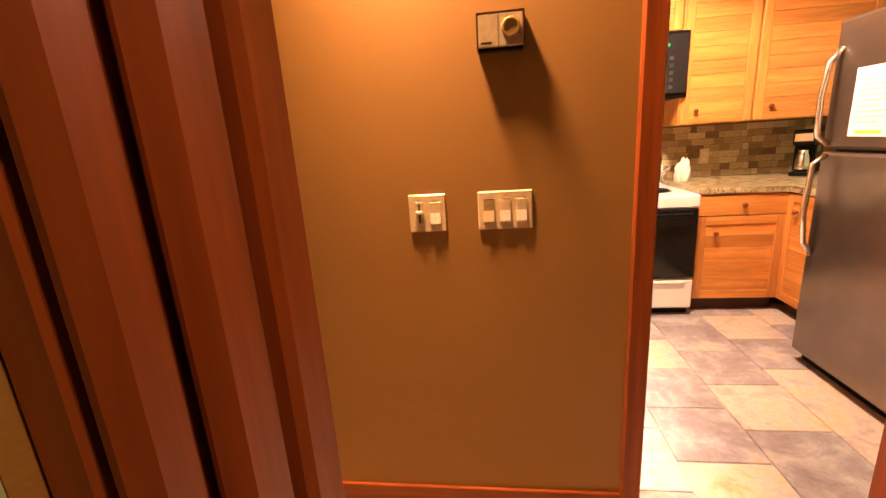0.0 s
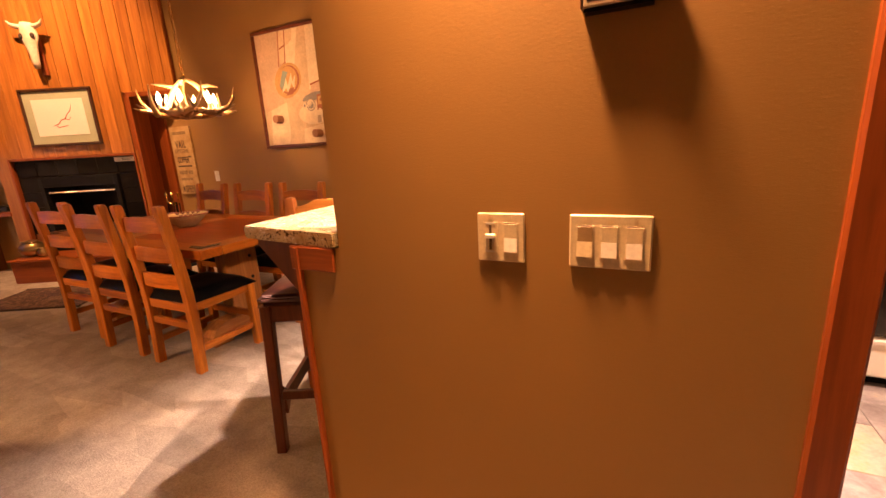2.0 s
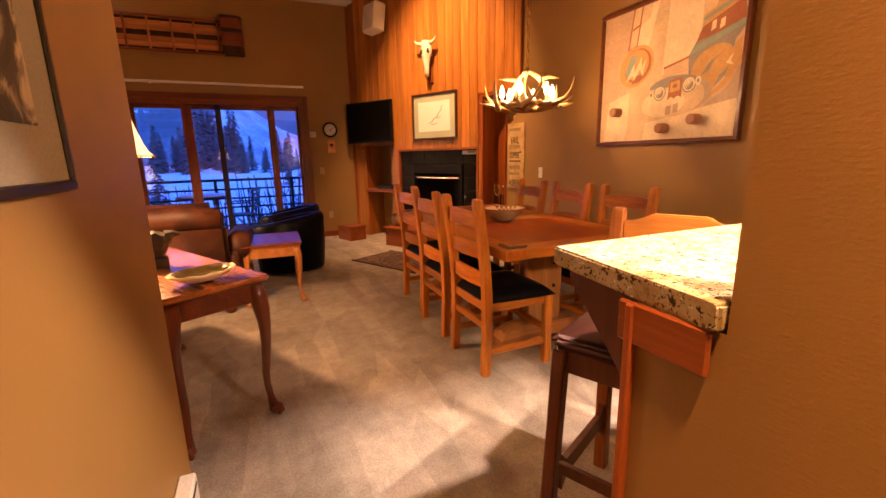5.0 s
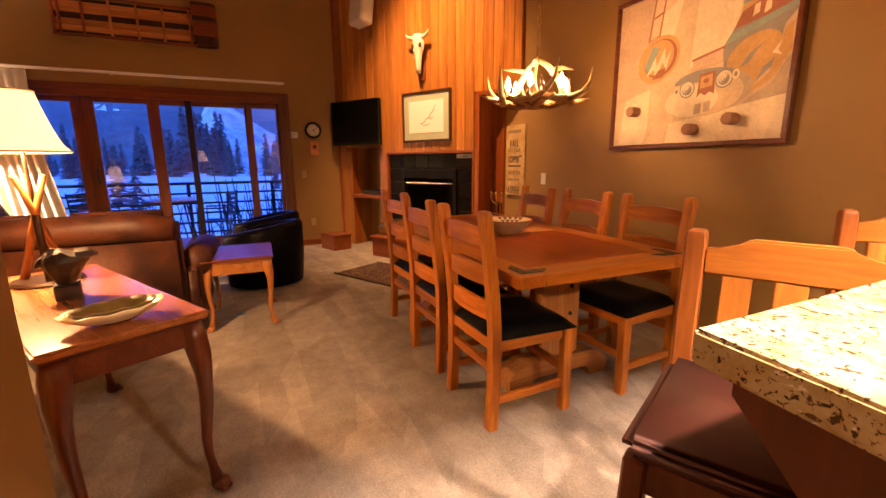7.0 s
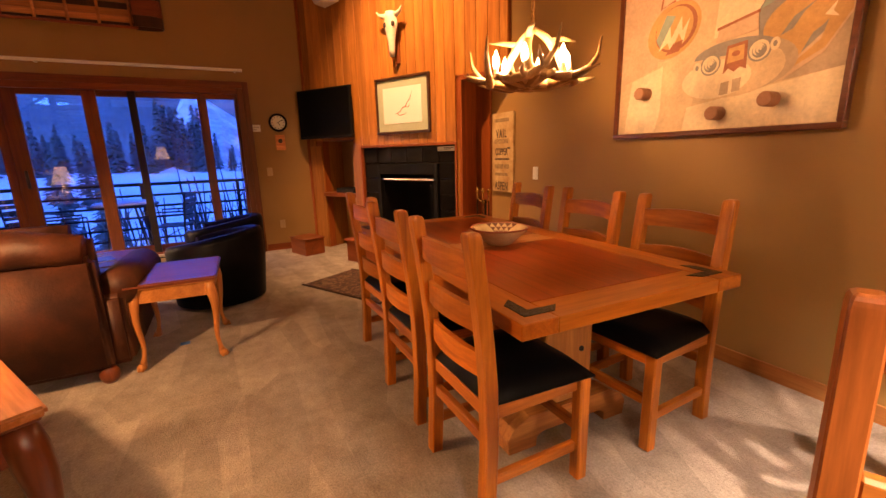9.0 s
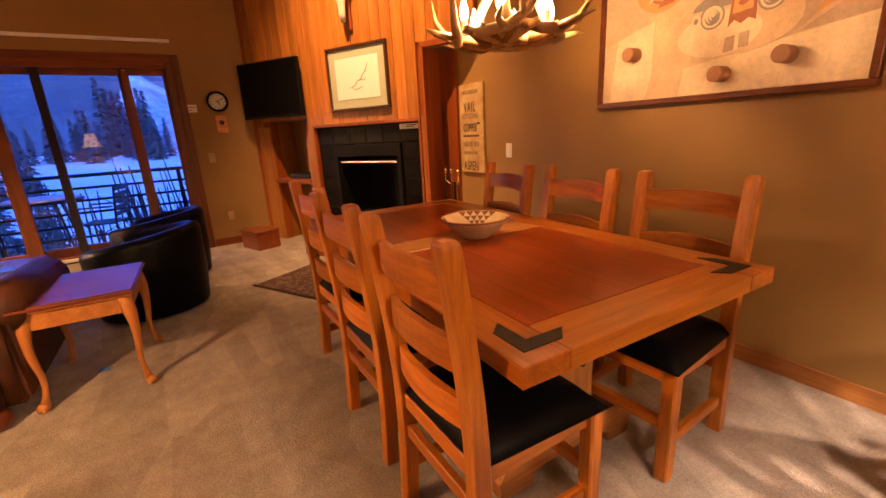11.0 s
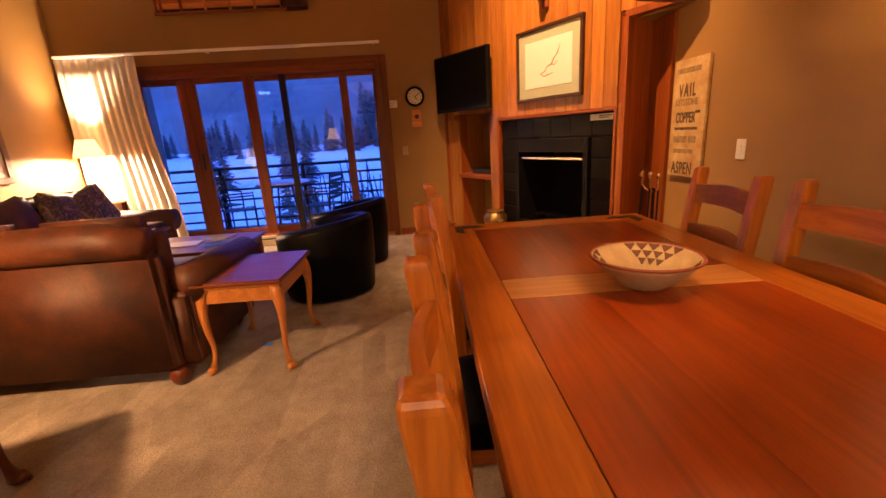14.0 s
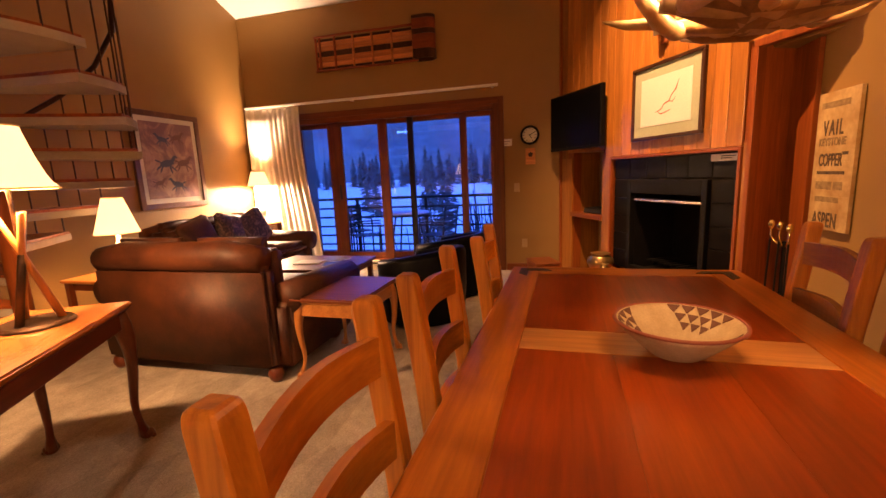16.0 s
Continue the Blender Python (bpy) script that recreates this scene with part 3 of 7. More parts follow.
block("seam", BLACK, th, -0.006, -0.0052, -0.0406, -0.040, -0.039, 0.039, 0)
block("name_bar", BLACK, th, -0.050, -0.022, -0.0406, -0.040, -0.030, -0.027, 0)

# hall picture: a dark print in a thin black frame
def noise_print(name, a, b, c, scale, cut=0.5, stretch=(1, 1, 1)):
    m, n, l, bs = shader(name)
    v = coords(n, l, 1, stretch)
    f = noise_tex(n, l, v, scale, 5, 0.65, 1.5)
    r = ramp(n, ((cut - 0.08, a), (cut, b), (cut + 0.1, c)))
    l.new(f, r.inputs[0])
    l.new(r.outputs[0], bs.inputs["Base Color"])
    bs.inputs["Roughness"].default_value = 0.6
    return m


MAT = surface("mat_board", (0.55, 0.50, 0.40), (0.60, 0.55, 0.45), 0.8, 3, 120, 0, 0.05)


def picture(at, w, h, border, mat_w, print_mat, frame_mat, mat_mat, label, depth=0.03, glazed=False):
    """A framed picture whose back lies on its local y = 0 and faces -y."""
    pic = thing("framed_picture", at, label, "picture")
    d = depth
    for b in ((-w / 2, w / 2, h / 2 - border, h / 2), (-w / 2, w / 2, -h / 2, -h / 2 + border)):
        block("frame", frame_mat, pic, b[0], b[1], -d, 0, b[2], b[3], 0.004)
    for b in ((-w / 2, -w / 2 + border), (w / 2 - border, w / 2)):
        block("frame", frame_mat, pic, b[0], b[1], -d, 0, -h / 2 + border, h / 2 - border, 0.004)
    iw, ih = w / 2 - border, h / 2 - border
    if mat_w:
        block("mat", mat_mat, pic, -iw, iw, -d * 0.55, -0.002, -ih, ih, 0)
    pw, ph = iw - mat_w, ih - mat_w
    block("print", print_mat, pic, -pw, pw, -d * 0.55 - 0.003, -d * 0.55, -ph, ph, 0)
    if glazed:
        block("pane", CLEAR, pic, -iw, iw, -d * 0.85, -d * 0.85 + 0.002, -ih, ih, 0).visible_shadow = False
    return pic


picture(pose(-1.115, 0.33, 1.585, 0, 0, 180), 0.76, 0.76, 0.022, 0.10, noise_print("black_white_print", (0.02, 0.014, 0.008), (0.05, 0.035, 0.02), (0.52, 0.42, 0.26), 4.5, 0.52), plain("black_frame", (0.01, 0.008, 0.007), 0.3), surface("grey_mat", (0.30, 0.27, 0.2), (0.34, 0.31, 0.24), 0.8, 3, 120, 0, 0.05), "black and white print in a thin black frame", 0.014)
horse = picture(pose(-6.08, YS, 1.58, 0, 0, 180), 0.92, 1.08, 0.06, 0.055, noise_print("dusky_print", (0.16, 0.075, 0.085), (0.26, 0.135, 0.13), (0.38, 0.23, 0.19), 3.2, 0.5), wood("brown_frame", (0.10, 0.035, 0.014), (0.18, 0.07, 0.03)), MAT, "dusky purple print of blue running shapes in a wide brown frame", 0.035)
BLUE_INK = plain("deep_blue_ink", (0.030, 0.034, 0.085), 0.7)
RUST_INK = plain("dark_rust_ink", (0.11, 0.040, 0.040), 0.7)
for cx, cz, size, flip, ink in ((0.12, 0.27, 0.75, 1, RUST_INK), (-0.08, 0.24, 0.7, -1, BLUE_INK), (0.17, -0.02, 0.9, 1, RUST_INK), (-0.06, -0.03, 1.0, 1, BLUE_INK), (0.05, -0.27, 0.8, -1, BLUE_INK), (-0.19, -0.25, 0.6, 1, RUST_INK)):
    for x, z, rx, rz, turn in ((0, 0, 0.095, 0.040, 10), (0.085, 0.045, 0.055, 0.022, 48), (0.125, 0.078, 0.030, 0.013, -25), (-0.115, 0.022, 0.040, 0.011, -20), (0.08, -0.055, 0.055, 0.010, -38), (0.045, -0.070, 0.050, 0.010, -75), (-0.075, -0.060, 0.055, 0.011, 62), (-0.105, -0.045, 0.055, 0.010, 35)):
        bm = bmesh.new()
        w = math.radians(turn)
        outline = []
        for q in range(16):
            a = q * math.pi / 8
            px, pz = rx * math.cos(a), rz * math.sin(a)
            outline.append((flip * size * (x + px * math.cos(w) - pz * math.sin(w)), size * (z + px * math.sin(w) + pz * math.cos(w))))
        prism(bm, outline, -0.0002, 0.0, "y")
        part("painted_shape", bm, ink, horse, at=pose(cx, -0.0226, cz))

# fireplace picture
fp = picture(TOWER @ pose(0.02, 0, 1.805), 0.79, 0.62, 0.028, 0.085, surface("white_paper", (0.78, 0.74, 0.66), (0.82, 0.78, 0.70), 0.8, 3, 90, 0, 0.03), DARKFRAME, surface("sage_mat", (0.40, 0.42, 0.29), (0.44, 0.46, 0.32), 0.8, 3, 120, 0, 0.05), "small red line drawing in a dark frame", 0.035)
bm = bmesh.new()
tube(bm, [(-0.12, 0, -0.09), (-0.05, 0, -0.07), (-0.02, 0, -0.03), (0.03, 0, -0.02), (0.06, 0, 0.03), (0.10, 0, 0.06), (0.13, 0, 0.13)], [0.002, 0.005, 0.004, 0.006, 0.004, 0.005, 0.002], 6)
tube(bm, [(-0.10, 0, -0.08), (-0.06, 0, -0.11), (0.0, 0, -0.10), (0.05, 0, -0.09)], [0.002, 0.004, 0.004, 0.002], 6)
tube(bm, [(0.03, 0, -0.02), (0.07, 0, -0.03), (0.10, 0, 0.0)], [0.003, 0.004, 0.002], 6)
part("drawing", bm, plain("brick_red_ink", (0.42, 0.06, 0.03), 0.8), fp, at=pose(0.02, -0.0215, 0))

# ---- fireplace wall: television, skull, speaker ----
tv = thing("television", pose(-6.985, 2.36, 1.795, 0, 0, 32), "black flat television on a swing-arm wall bracket", "television")
block("bezel", BLACK, tv, -0.46, 0.46, -0.02, 0.03, -0.305, 0.305, 0.006)
block("screen", plain("black_glass_screen", (0.002, 0.002, 0.002), 0.3, shine=0.04), tv, -0.44, 0.44, -0.0235, -0.0195, -0.275, 0.288, 0.001)
block("arm", BLACK, tv, -0.05, 0.05, 0.03, 0.22, -0.05, 0.05, 0.004)
block("wall_plate", BLACK, tv, -0.1, 0.1, 0.20, 0.235, -0.12, 0.12, 0.003)
BONE = surface("bleached_bone", (0.58, 0.48, 0.34), (0.76, 0.68, 0.54), 0.7, 14, 70, 0, 0.4)
skull = thing("steer_skull", TOWER @ pose(-0.03, -0.03, 2.60), "bleached steer skull on a wooden plaque", "skull")
bm = bmesh.new()
prof = ((0.16, 0.055, 0.10), (0.09, 0.085, 0.085), (0.02, 0.095, 0.085), (-0.06, 0.065, 0.075), (-0.14, 0.045, 0.06), (-0.22, 0.042, 0.05), (-0.29, 0.03, 0.035))
rings = [[bm.verts.new((w * math.cos(2 * math.pi * k / 14), -0.05 - d * 0.6 * math.sin(2 * math.pi * k / 14) * (1 if math.sin(2 * math.pi * k / 14) > 0 else 0.4), z)) for k in range(14)] for z, w, d in prof]
for a, b in zip(rings, rings[1:]):
    for k in range(14):
        bm.faces.new((a[k], a[(k + 1) % 14], b[(k + 1) % 14], b[k]))
bm.faces.new(rings[0])
bm.faces.new(rings[-1][::-1])
part("cranium", bm, BONE, skull, smooth=True)
for s in (-1, 1):
    bm = bmesh.new()
    tube(bm, [(s * 0.05, -0.05, 0.12), (s * 0.12, -0.06, 0.135), (s * 0.155, -0.07, 0.15), (s * 0.185, -0.08, 0.185)], [0.03, 0.024, 0.015, 0.004], 8)
    part("horn", bm, BONE, skull, smooth=True)
    # a dark ball stands in for the shaded hollow of the socket
    bm = bmesh.new()
    bmesh.ops.create_uvsphere(bm, u_segments=10, v_segments=8, radius=0.024, matrix=pose(s * 0.058, -0.09, 0.03) @ Matrix.Diagonal((1, 0.6, 1.2, 1)))
    part("eye_socket", bm, plain("socket_shade", (0.05, 0.03, 0.02), 0.9), skull)
block("plaque", TRIM, skull, -0.02, 0.05, 0.0, 0.028, -0.36, 0.05, 0.01)
spk = thing("loudspeaker", TOWER @ pose(-0.94, 0, 3.19), "white wall-mounted loudspeaker tilted downwards", "loudspeaker")
block("cabinet", WHITE, spk, -0.16, 0.16, -0.22, -0.04, -0.19, 0.19, 0.02, at=pose(0, 0, 0, -8, 0, -10))
block("grille", surface("white_grille", (0.6, 0.56, 0.48), (0.68, 0.64, 0.56), 0.8, 9, 300, 0, 0.5), spk, -0.14, 0.14, -0.232, -0.22, -0.17, 0.17, 0.008, at=pose(0, 0, 0, -8, 0, -10))
block("bracket", WHITE, spk, -0.03, 0.03, -0.05, 0.0, -0.03, 0.03, 0.003)

# window wall: toboggan, clock, plate, calendar, outlets
tob = thing("toboggan", pose(XW, -0.25, 2.95, 0, 0, 90), "old slatted wooden toboggan hung on the wall", "toboggan")
SLAT = wood("worn_sled_wood", (0.42, 0.13, 0.035), (0.66, 0.27, 0.085), 0, 0.5, 1, 0.1, 0.3)
SLED_RED = wood("red_sled_rail", (0.22, 0.04, 0.012), (0.34, 0.075, 0.02), 0, 0.5, 1, 0.1, 0.3)
for z0, z1 in ((-0.165, -0.105), (-0.102, -0.035), (0.035, 0.095), (0.098, 0.155)):
    block("slat", SLAT, tob, -0.70, 0.72, -0.034, -0.020, z0, z1, 0.003)
# dark strips laid in the slat gaps to imitate their shade
for z0, z1 in ((-0.032, 0.032), (-0.200, -0.168), (0.158, 0.190)):
    block("gap_board", DARKFRAME, tob, -0.70, 0.72, -0.028, -0.020, z0, z1, 0.002, "dark strip for the shade between the slats")
for z in (-0.218, 0.212):
    bm = bmesh.new()
    tube(bm, [(-0.725, -0.055, z), (-0.2, -0.058, z + 0.004), (0.3, -0.055, z - 0.003), (0.72, -0.055, z)], 0.016, 8)
    part("side_rail", bm, SLED_RED, tob, smooth=True)
for x in (-0.71, -0.655, -0.435, -0.17, 0.10, 0.37, 0.66):
    block("crossbar", SLED_RED if x < -0.3 else SLAT, tob, x - 0.013, x + 0.013, -0.058, -0.034, -0.225, 0.222, 0.005)
for z0, z1, m in ((-0.235, -0.125, DARKFRAME), (-0.122, 0.045, SLED_RED), (0.048, 0.105, DARKFRAME), (0.108, 0.225, SLED_RED), (0.228, 0.265, DARKFRAME)):
    bm = bmesh.new()
    arc = [math.pi * q / 10 for q in range(11)]
    outer = [(0.70, -0.020)] + [(0.86 + 0.115 * math.sin(q), -0.115 + 0.095 * math.cos(q)) for q in arc] + [(0.70, -0.205)]
    inside = [(0.70, -0.032)] + [(0.86 + 0.103 * math.sin(q), -0.115 + 0.083 * math.cos(q)) for q in arc] + [(0.70, -0.193)]
    prism(bm, outer + inside[::-1], z0, z1, "z")
    part("curled_slat", bm, m, tob)
block("hanger", DARKFRAME, tob, -0.3, 0.3, -0.02, 0.0, -0.02, 0.04, 0.002)
clock = thing("wall_clock", pose(XW, 1.848, 1.718, 0, 0, 90), "round wall clock with a black rim and white face", "clock")
bm = bmesh.new()
lathe(bm, ((0.112, 0), (0.118, 0.02), (0.110, 0.035), (0.092, 0.035), (0.090, 0.022), (0.088, 0.0)), 36)
part("rim", bm, BLACK, clock, at=pose(0, 0, 0, 90), smooth=True)
bm = bmesh.new()
lathe(bm, ((0, 0.014), (0.09, 0.014), (0.09, 0.018), (0, 0.018)), 36)
part("face", bm, surface("clock_paper", (0.68, 0.64, 0.54), (0.72, 0.68, 0.58), 0.5, 5, 60, 0, 0.02), clock, at=pose(0, 0, 0, 90))
for k in range(12):
    a = k * math.pi / 6
    block("hour_mark", BLACK, clock, -0.003, 0.003, -0.021, -0.018, 0.066, 0.082, 0, at=pose(0, 0, 0, 0, math.degrees(a), 0))
block("hour_hand", BLACK, clock, -0.004, 0.004, -0.023, -0.021, -0.01, 0.045, 0, at=pose(0, 0, 0, 0, 150, 0))
block("minute_hand", BLACK, clock, -0.003, 0.003, -0.026, -0.024, -0.012, 0.07, 0, at=pose(0, 0, 0, 0, 60, 0))
cal = thing("small_plaque", pose(XW, 1.855, 1.46, 0, 0, 90), "small carved reddish wooden plaque", "plaque")
block("board", SLAT, cal, -0.06, 0.06, -0.018, 0, -0.10, 0.10, 0.006)
bm = bmesh.new()
lathe(bm, ((0, 0), (0.028, 0), (0.024, 0.006), (0, 0.008)), 18)
part("medallion", bm, DARKFRAME, cal, at=pose(0.0, -0.018, 0.02, 90))
pl = thing("wall_notice", pose(XW, 1.55, 1.645, 0, 0, 90), "small white notice plate beside the door", "notice")
block("plate", WHITE, pl, -0.075, 0.075, -0.008, 0, -0.042, 0.042, 0.002)
for k in range(2):
    block("text_bar", plain("grey_ink", (0.25, 0.2, 0.15), 0.8), pl, -0.06, 0.055 - 0.03 * k, -0.0095, -0.008, 0.008 - 0.03 * k, 0.016 - 0.03 * k, 0)
TAN_PLATE = surface("tan_plastic", (0.42, 0.28, 0.13), (0.48, 0.33, 0.16), 0.4, 4, 90, 0, 0.03)
for y, z in ((1.68, 1.08), (1.77, 0.36)):
    o = thing("wall_outlet", pose(XW, y, z, 0, 0, 90), "small ivory wall plate", "outlet")
    block("cover", TAN_PLATE, o, -0.035, 0.035, -0.006, 0, -0.055, 0.055, 0.003)
    block("insert", TAN_PLATE, o, -0.015, 0.015, -0.009, -0.006, -0.03, 0.03, 0.001)
o = thing("switch_plate", pose(-4.42, YN + 0.025, 1.06), "white single switch on the dining wall", "light switch")
block("cover", WHITE, o, -0.036, 0.036, -0.007, 0, -0.058, 0.058, 0.003)
block("rocker", WHITE, o, -0.014, 0.014, -0.012, -0.007, -0.03, 0.03, 0.002)

# wooden word sign
sign = thing("wooden_sign", pose(-4.915, YN + 0.025, 1.25), "weathered plank sign lettered with ski resort names", "sign")
SIGN = surface("weathered_plank", (0.36, 0.19, 0.06), (0.60, 0.42, 0.19), 0.75, 7, 40, 0, 0.3)
for k in range(4):
    block("plank", SIGN, sign, -0.18, 0.18, -0.025, -0.005, -0.39 + k * 0.195, -0.39 + (k + 1) * 0.195 - 0.0006, 0.0008)
block("batten", DARKFRAME, sign, -0.15, -0.1, -0.006, 0, -0.36, 0.36, 0)
block("batten", DARKFRAME, sign, 0.1, 0.15, -0.006, 0, -0.36, 0.36, 0)
INK = surface("worn_black_paint", (0.05, 0.03, 0.018), (0.15, 0.09, 0.045), 0.85, 30, 120)
FADED = surface("faded_grey_paint", (0.20, 0.12, 0.05), (0.36, 0.24, 0.11), 0.85, 30, 120)
for word, z, size, width, wide, ink in (("VAIL", 0.150, 0.118, 0.235, 1.3, INK), ("KEYSTONE", 0.092, 0.060, 0.25, 1.05, FADED), ("COPPER", -0.022, 0.098, 0.215, 1.0, INK), ("ASPEN", -0.372, 0.118, 0.25, 1.1, INK)):
    cu = bpy.data.curves.new("lettering", "FONT")
    cu.body, cu.size, cu.extrude, cu.align_x, cu.space_character, cu.offset = word, size, 0.001, "CENTER", wide, 0.0022
    ob = new("lettering", cu)
    ob.matrix_basis = pose(-0.02, -0.0265, z, 90)
    ob.scale = (width / (len(word) * size * 0.62 * wide), 1, 1)
    cu.materials.append(ink)
    ob.parent = sign
for x, z, w, h, ink in ((-0.02, 0.318, 0.25, 0.034, FADED), (0.105, 0.045, 0.05, 0.018, INK), (-0.01, -0.062, 0.25, 0.018, INK), (-0.06, -0.135, 0.15, 0.046, FADED), (0.07, -0.135, 0.08, 0.046, FADED), (-0.02, -0.215, 0.22, 0.030, FADED)):
    block("text_bar", ink, sign, x - w / 2, x + w / 2, -0.0262, -0.0248, z - h / 2, z + h / 2, 0)

# ---- large dining picture ----
art = thing("framed_picture", pose(-2.855, YN, 1.87), "large southwestern pottery painting in a dark wooden frame", "picture")
W2, H2 = 0.64, 0.545
REDFRAME = wood("dark_red_frame", (0.10, 0.022, 0.008), (0.18, 0.048, 0.016), 0, 0.3, 1, 0.2, 0.1)
for b in ((-W2, W2, H2 - 0.03, H2), (-W2, W2, -H2, -H2 + 0.03)):
    block("frame", REDFRAME, art, b[0], b[1], -0.05, 0, b[2], b[3], 0.005)
for b in ((-W2, -W2 + 0.03), (W2 - 0.03, W2)):
    block("frame", REDFRAME, art, b[0], b[1], -0.05, 0, -H2 + 0.03, H2 - 0.03, 0.005)


def paint(name, c, vary=0.12):
    c = (c[0] * 1.0, c[1] * 0.93, c[2] * 0.84)
    return surface(name, [k * (1 - vary) for k in c], [min(1, k * (1 + vary)) for k in c], 0.75, 7, 50, 0, 0.1)


SAND, CREAMP, BLUSH, OCHRE, TEAL, SLATEP, RUST, DUSK = (paint(n, c) for n, c in (("sand_paint", (0.66, 0.52, 0.36)), ("cream_paint", (0.78, 0.68, 0.52)), ("blush_paint", (0.60, 0.44, 0.32)), ("ochre_paint", (0.56, 0.35, 0.15)), ("teal_paint", (0.27, 0.36, 0.35)), ("slate_paint", (0.28, 0.27, 0.28)), ("rust_paint", (0.36, 0.14, 0.08)), ("dusk_paint", (0.48, 0.38, 0.29))))
block("canvas", SAND, art, -W2 + 0.03, W2 - 0.03, -0.028, 0, -H2 + 0.03, H2 - 0.03, 0)
layer = [0.028]


def patch(material, outline):
    """A flat painted field on the canvas, each a hair above the one before."""
    layer[0] += 0.00012
    bm = bmesh.new()
    prism(bm, outline, -layer[0] - 0.0002, -0.0275, "y")
    part("painted_shape", bm, material, art)


def oval(cx, cz, rx, rz, a0=0, a1=360, n=28, turn=0):
    t = math.radians(turn)
    out = []
    for k in range(n):
        a = math.radians(a0 + (a1 - a0) * k / (n if a1 - a0 >= 360 else n - 1))
        x, z = rx * math.cos(a), rz * math.sin(a)
        out.append((cx + x * math.cos(t) - z * math.sin(t), cz + x * math.sin(t) + z * math.cos(t)))
    return out


patch(BLUSH, ((-0.61, -0.20), (-0.61, 0.515), (-0.30, 0.515), (-0.34, -0.12)))
patch(CREAMP, ((-0.56, -0.51), (-0.52, -0.18), (-0.30, -0.12), (-0.30, -0.51)))
patch(CREAMP, ((-0.26, 0.10), (-0.25, 0.36), (-0.14, 0.42), (-0.12, 0.515), (0.30, 0.515), (0.30, 0.0), (-0.2, -0.05)))
patch(SAND, ((-0.33, -0.51), (-0.06, 0.515), (0.03, 0.515), (0.0, -0.10), (-0.16, -0.51)))
patch(DUSK, ((0.20, -0.32), (0.30, 0.10), (0.46, 0.515), (0.61, 0.515), (0.61, -0.27)))
patch(CREAMP, ((-0.14, -0.51), (-0.12, -0.38), (0.61, -0.27), (0.61, -0.51)))
# a thin ladder behind the small jar
for q in (((-0.36, 0.06), (-0.30, 0.515)), ((-0.27, 0.10), (-0.22, 0.515)), ((-0.33, 0.21), (-0.25, 0.235)), ((-0.31, 0.36), (-0.235, 0.385))):
    (x0, z0), (x1, z1) = q
    w = 0.006 if z1 - z0 > 0.1 else 0.0
    h = 0.0 if w else 0.007
    patch(RUST, ((x0 - w, z0 - h), (x0 + w, z0 - h), (x1 + w, z1 + h), (x1 - w, z1 + h)) if w else ((x0, z0 - h), (x1, z1 - h), (x1, z1 + h), (x0, z0 + h)))
# small round jar with a zigzag band
patch(BLUSH, oval(-0.27, 0.07, 0.19, 0.155, turn=22))
patch(OCHRE, oval(-0.25, 0.075, 0.175, 0.15, turn=30))
patch(RUST, oval(-0.235, 0.08, 0.135, 0.125, turn=30))
patch(OCHRE, oval(-0.245, 0.085, 0.12, 0.115, turn=30))
patch(TEAL, ((-0.36, 0.04), (-0.30, 0.17), (-0.24, 0.15), (-0.33, -0.01)))
patch(CREAMP, ((-0.34, -0.03), (-0.27, 0.10), (-0.26, 0.03), (-0.20, 0.14), (-0.19, 0.06), (-0.15, 0.12), (-0.18, -0.01), (-0.21, 0.05), (-0.26, -0.05), (-0.28, 0.01)))
patch(RUST, ((-0.29, -0.06), (-0.24, 0.0), (-0.18, 0.01), (-0.20, -0.05)))
# large jar
patch(SLATEP, ((0.22, 0.06), (0.28, 0.16), (0.60, 0.28), (0.61, 0.02), (0.54, -0.12), (0.36, -0.26), (0.24, -0.16)))
patch(RUST, ((0.27, 0.14), (0.31, 0.23), (0.585, 0.34), (0.60, 0.20)))
for x in (0.37, 0.43):
    patch(CREAMP, ((x, 0.185), (x + 0.005, 0.245), (x + 0.035, 0.255), (x + 0.035, 0.20)))
patch(TEAL, ((0.23, 0.06), (0.26, 0.115), (0.60, 0.215), (0.605, 0.18)))
patch(OCHRE, ((0.31, 0.235), (0.31, 0.30), (0.56, 0.40), (0.565, 0.335)))
patch(TEAL, ((0.31, 0.262), (0.31, 0.285), (0.56, 0.378), (0.56, 0.35)))
patch(OCHRE, oval(0.40, -0.02, 0.155, 0.105, turn=22))
patch(OCHRE, ((0.42, -0.20), (0.30, -0.10), (0.34, -0.04), (0.50, -0.03)))
patch(SLATEP, ((0.33, -0.09), (0.38, -0.015), (0.47, 0.04), (0.42, -0.005), (0.38, -0.07)))
patch(BLUSH, ((0.24, -0.31), (0.36, -0.25), (0.52, -0.10), (0.55, 0.10), (0.60, 0.16), (0.605, -0.05), (0.52, -0.20), (0.36, -0.30)))
patch(OCHRE, ((0.34, -0.28), (0.50, -0.14), (0.555, 0.08), (0.59, 0.10), (0.60, -0.04), (0.52, -0.18)))
patch(CREAMP, ((0.50, -0.04), (0.545, 0.015), (0.53, -0.03), (0.555, -0.06)))
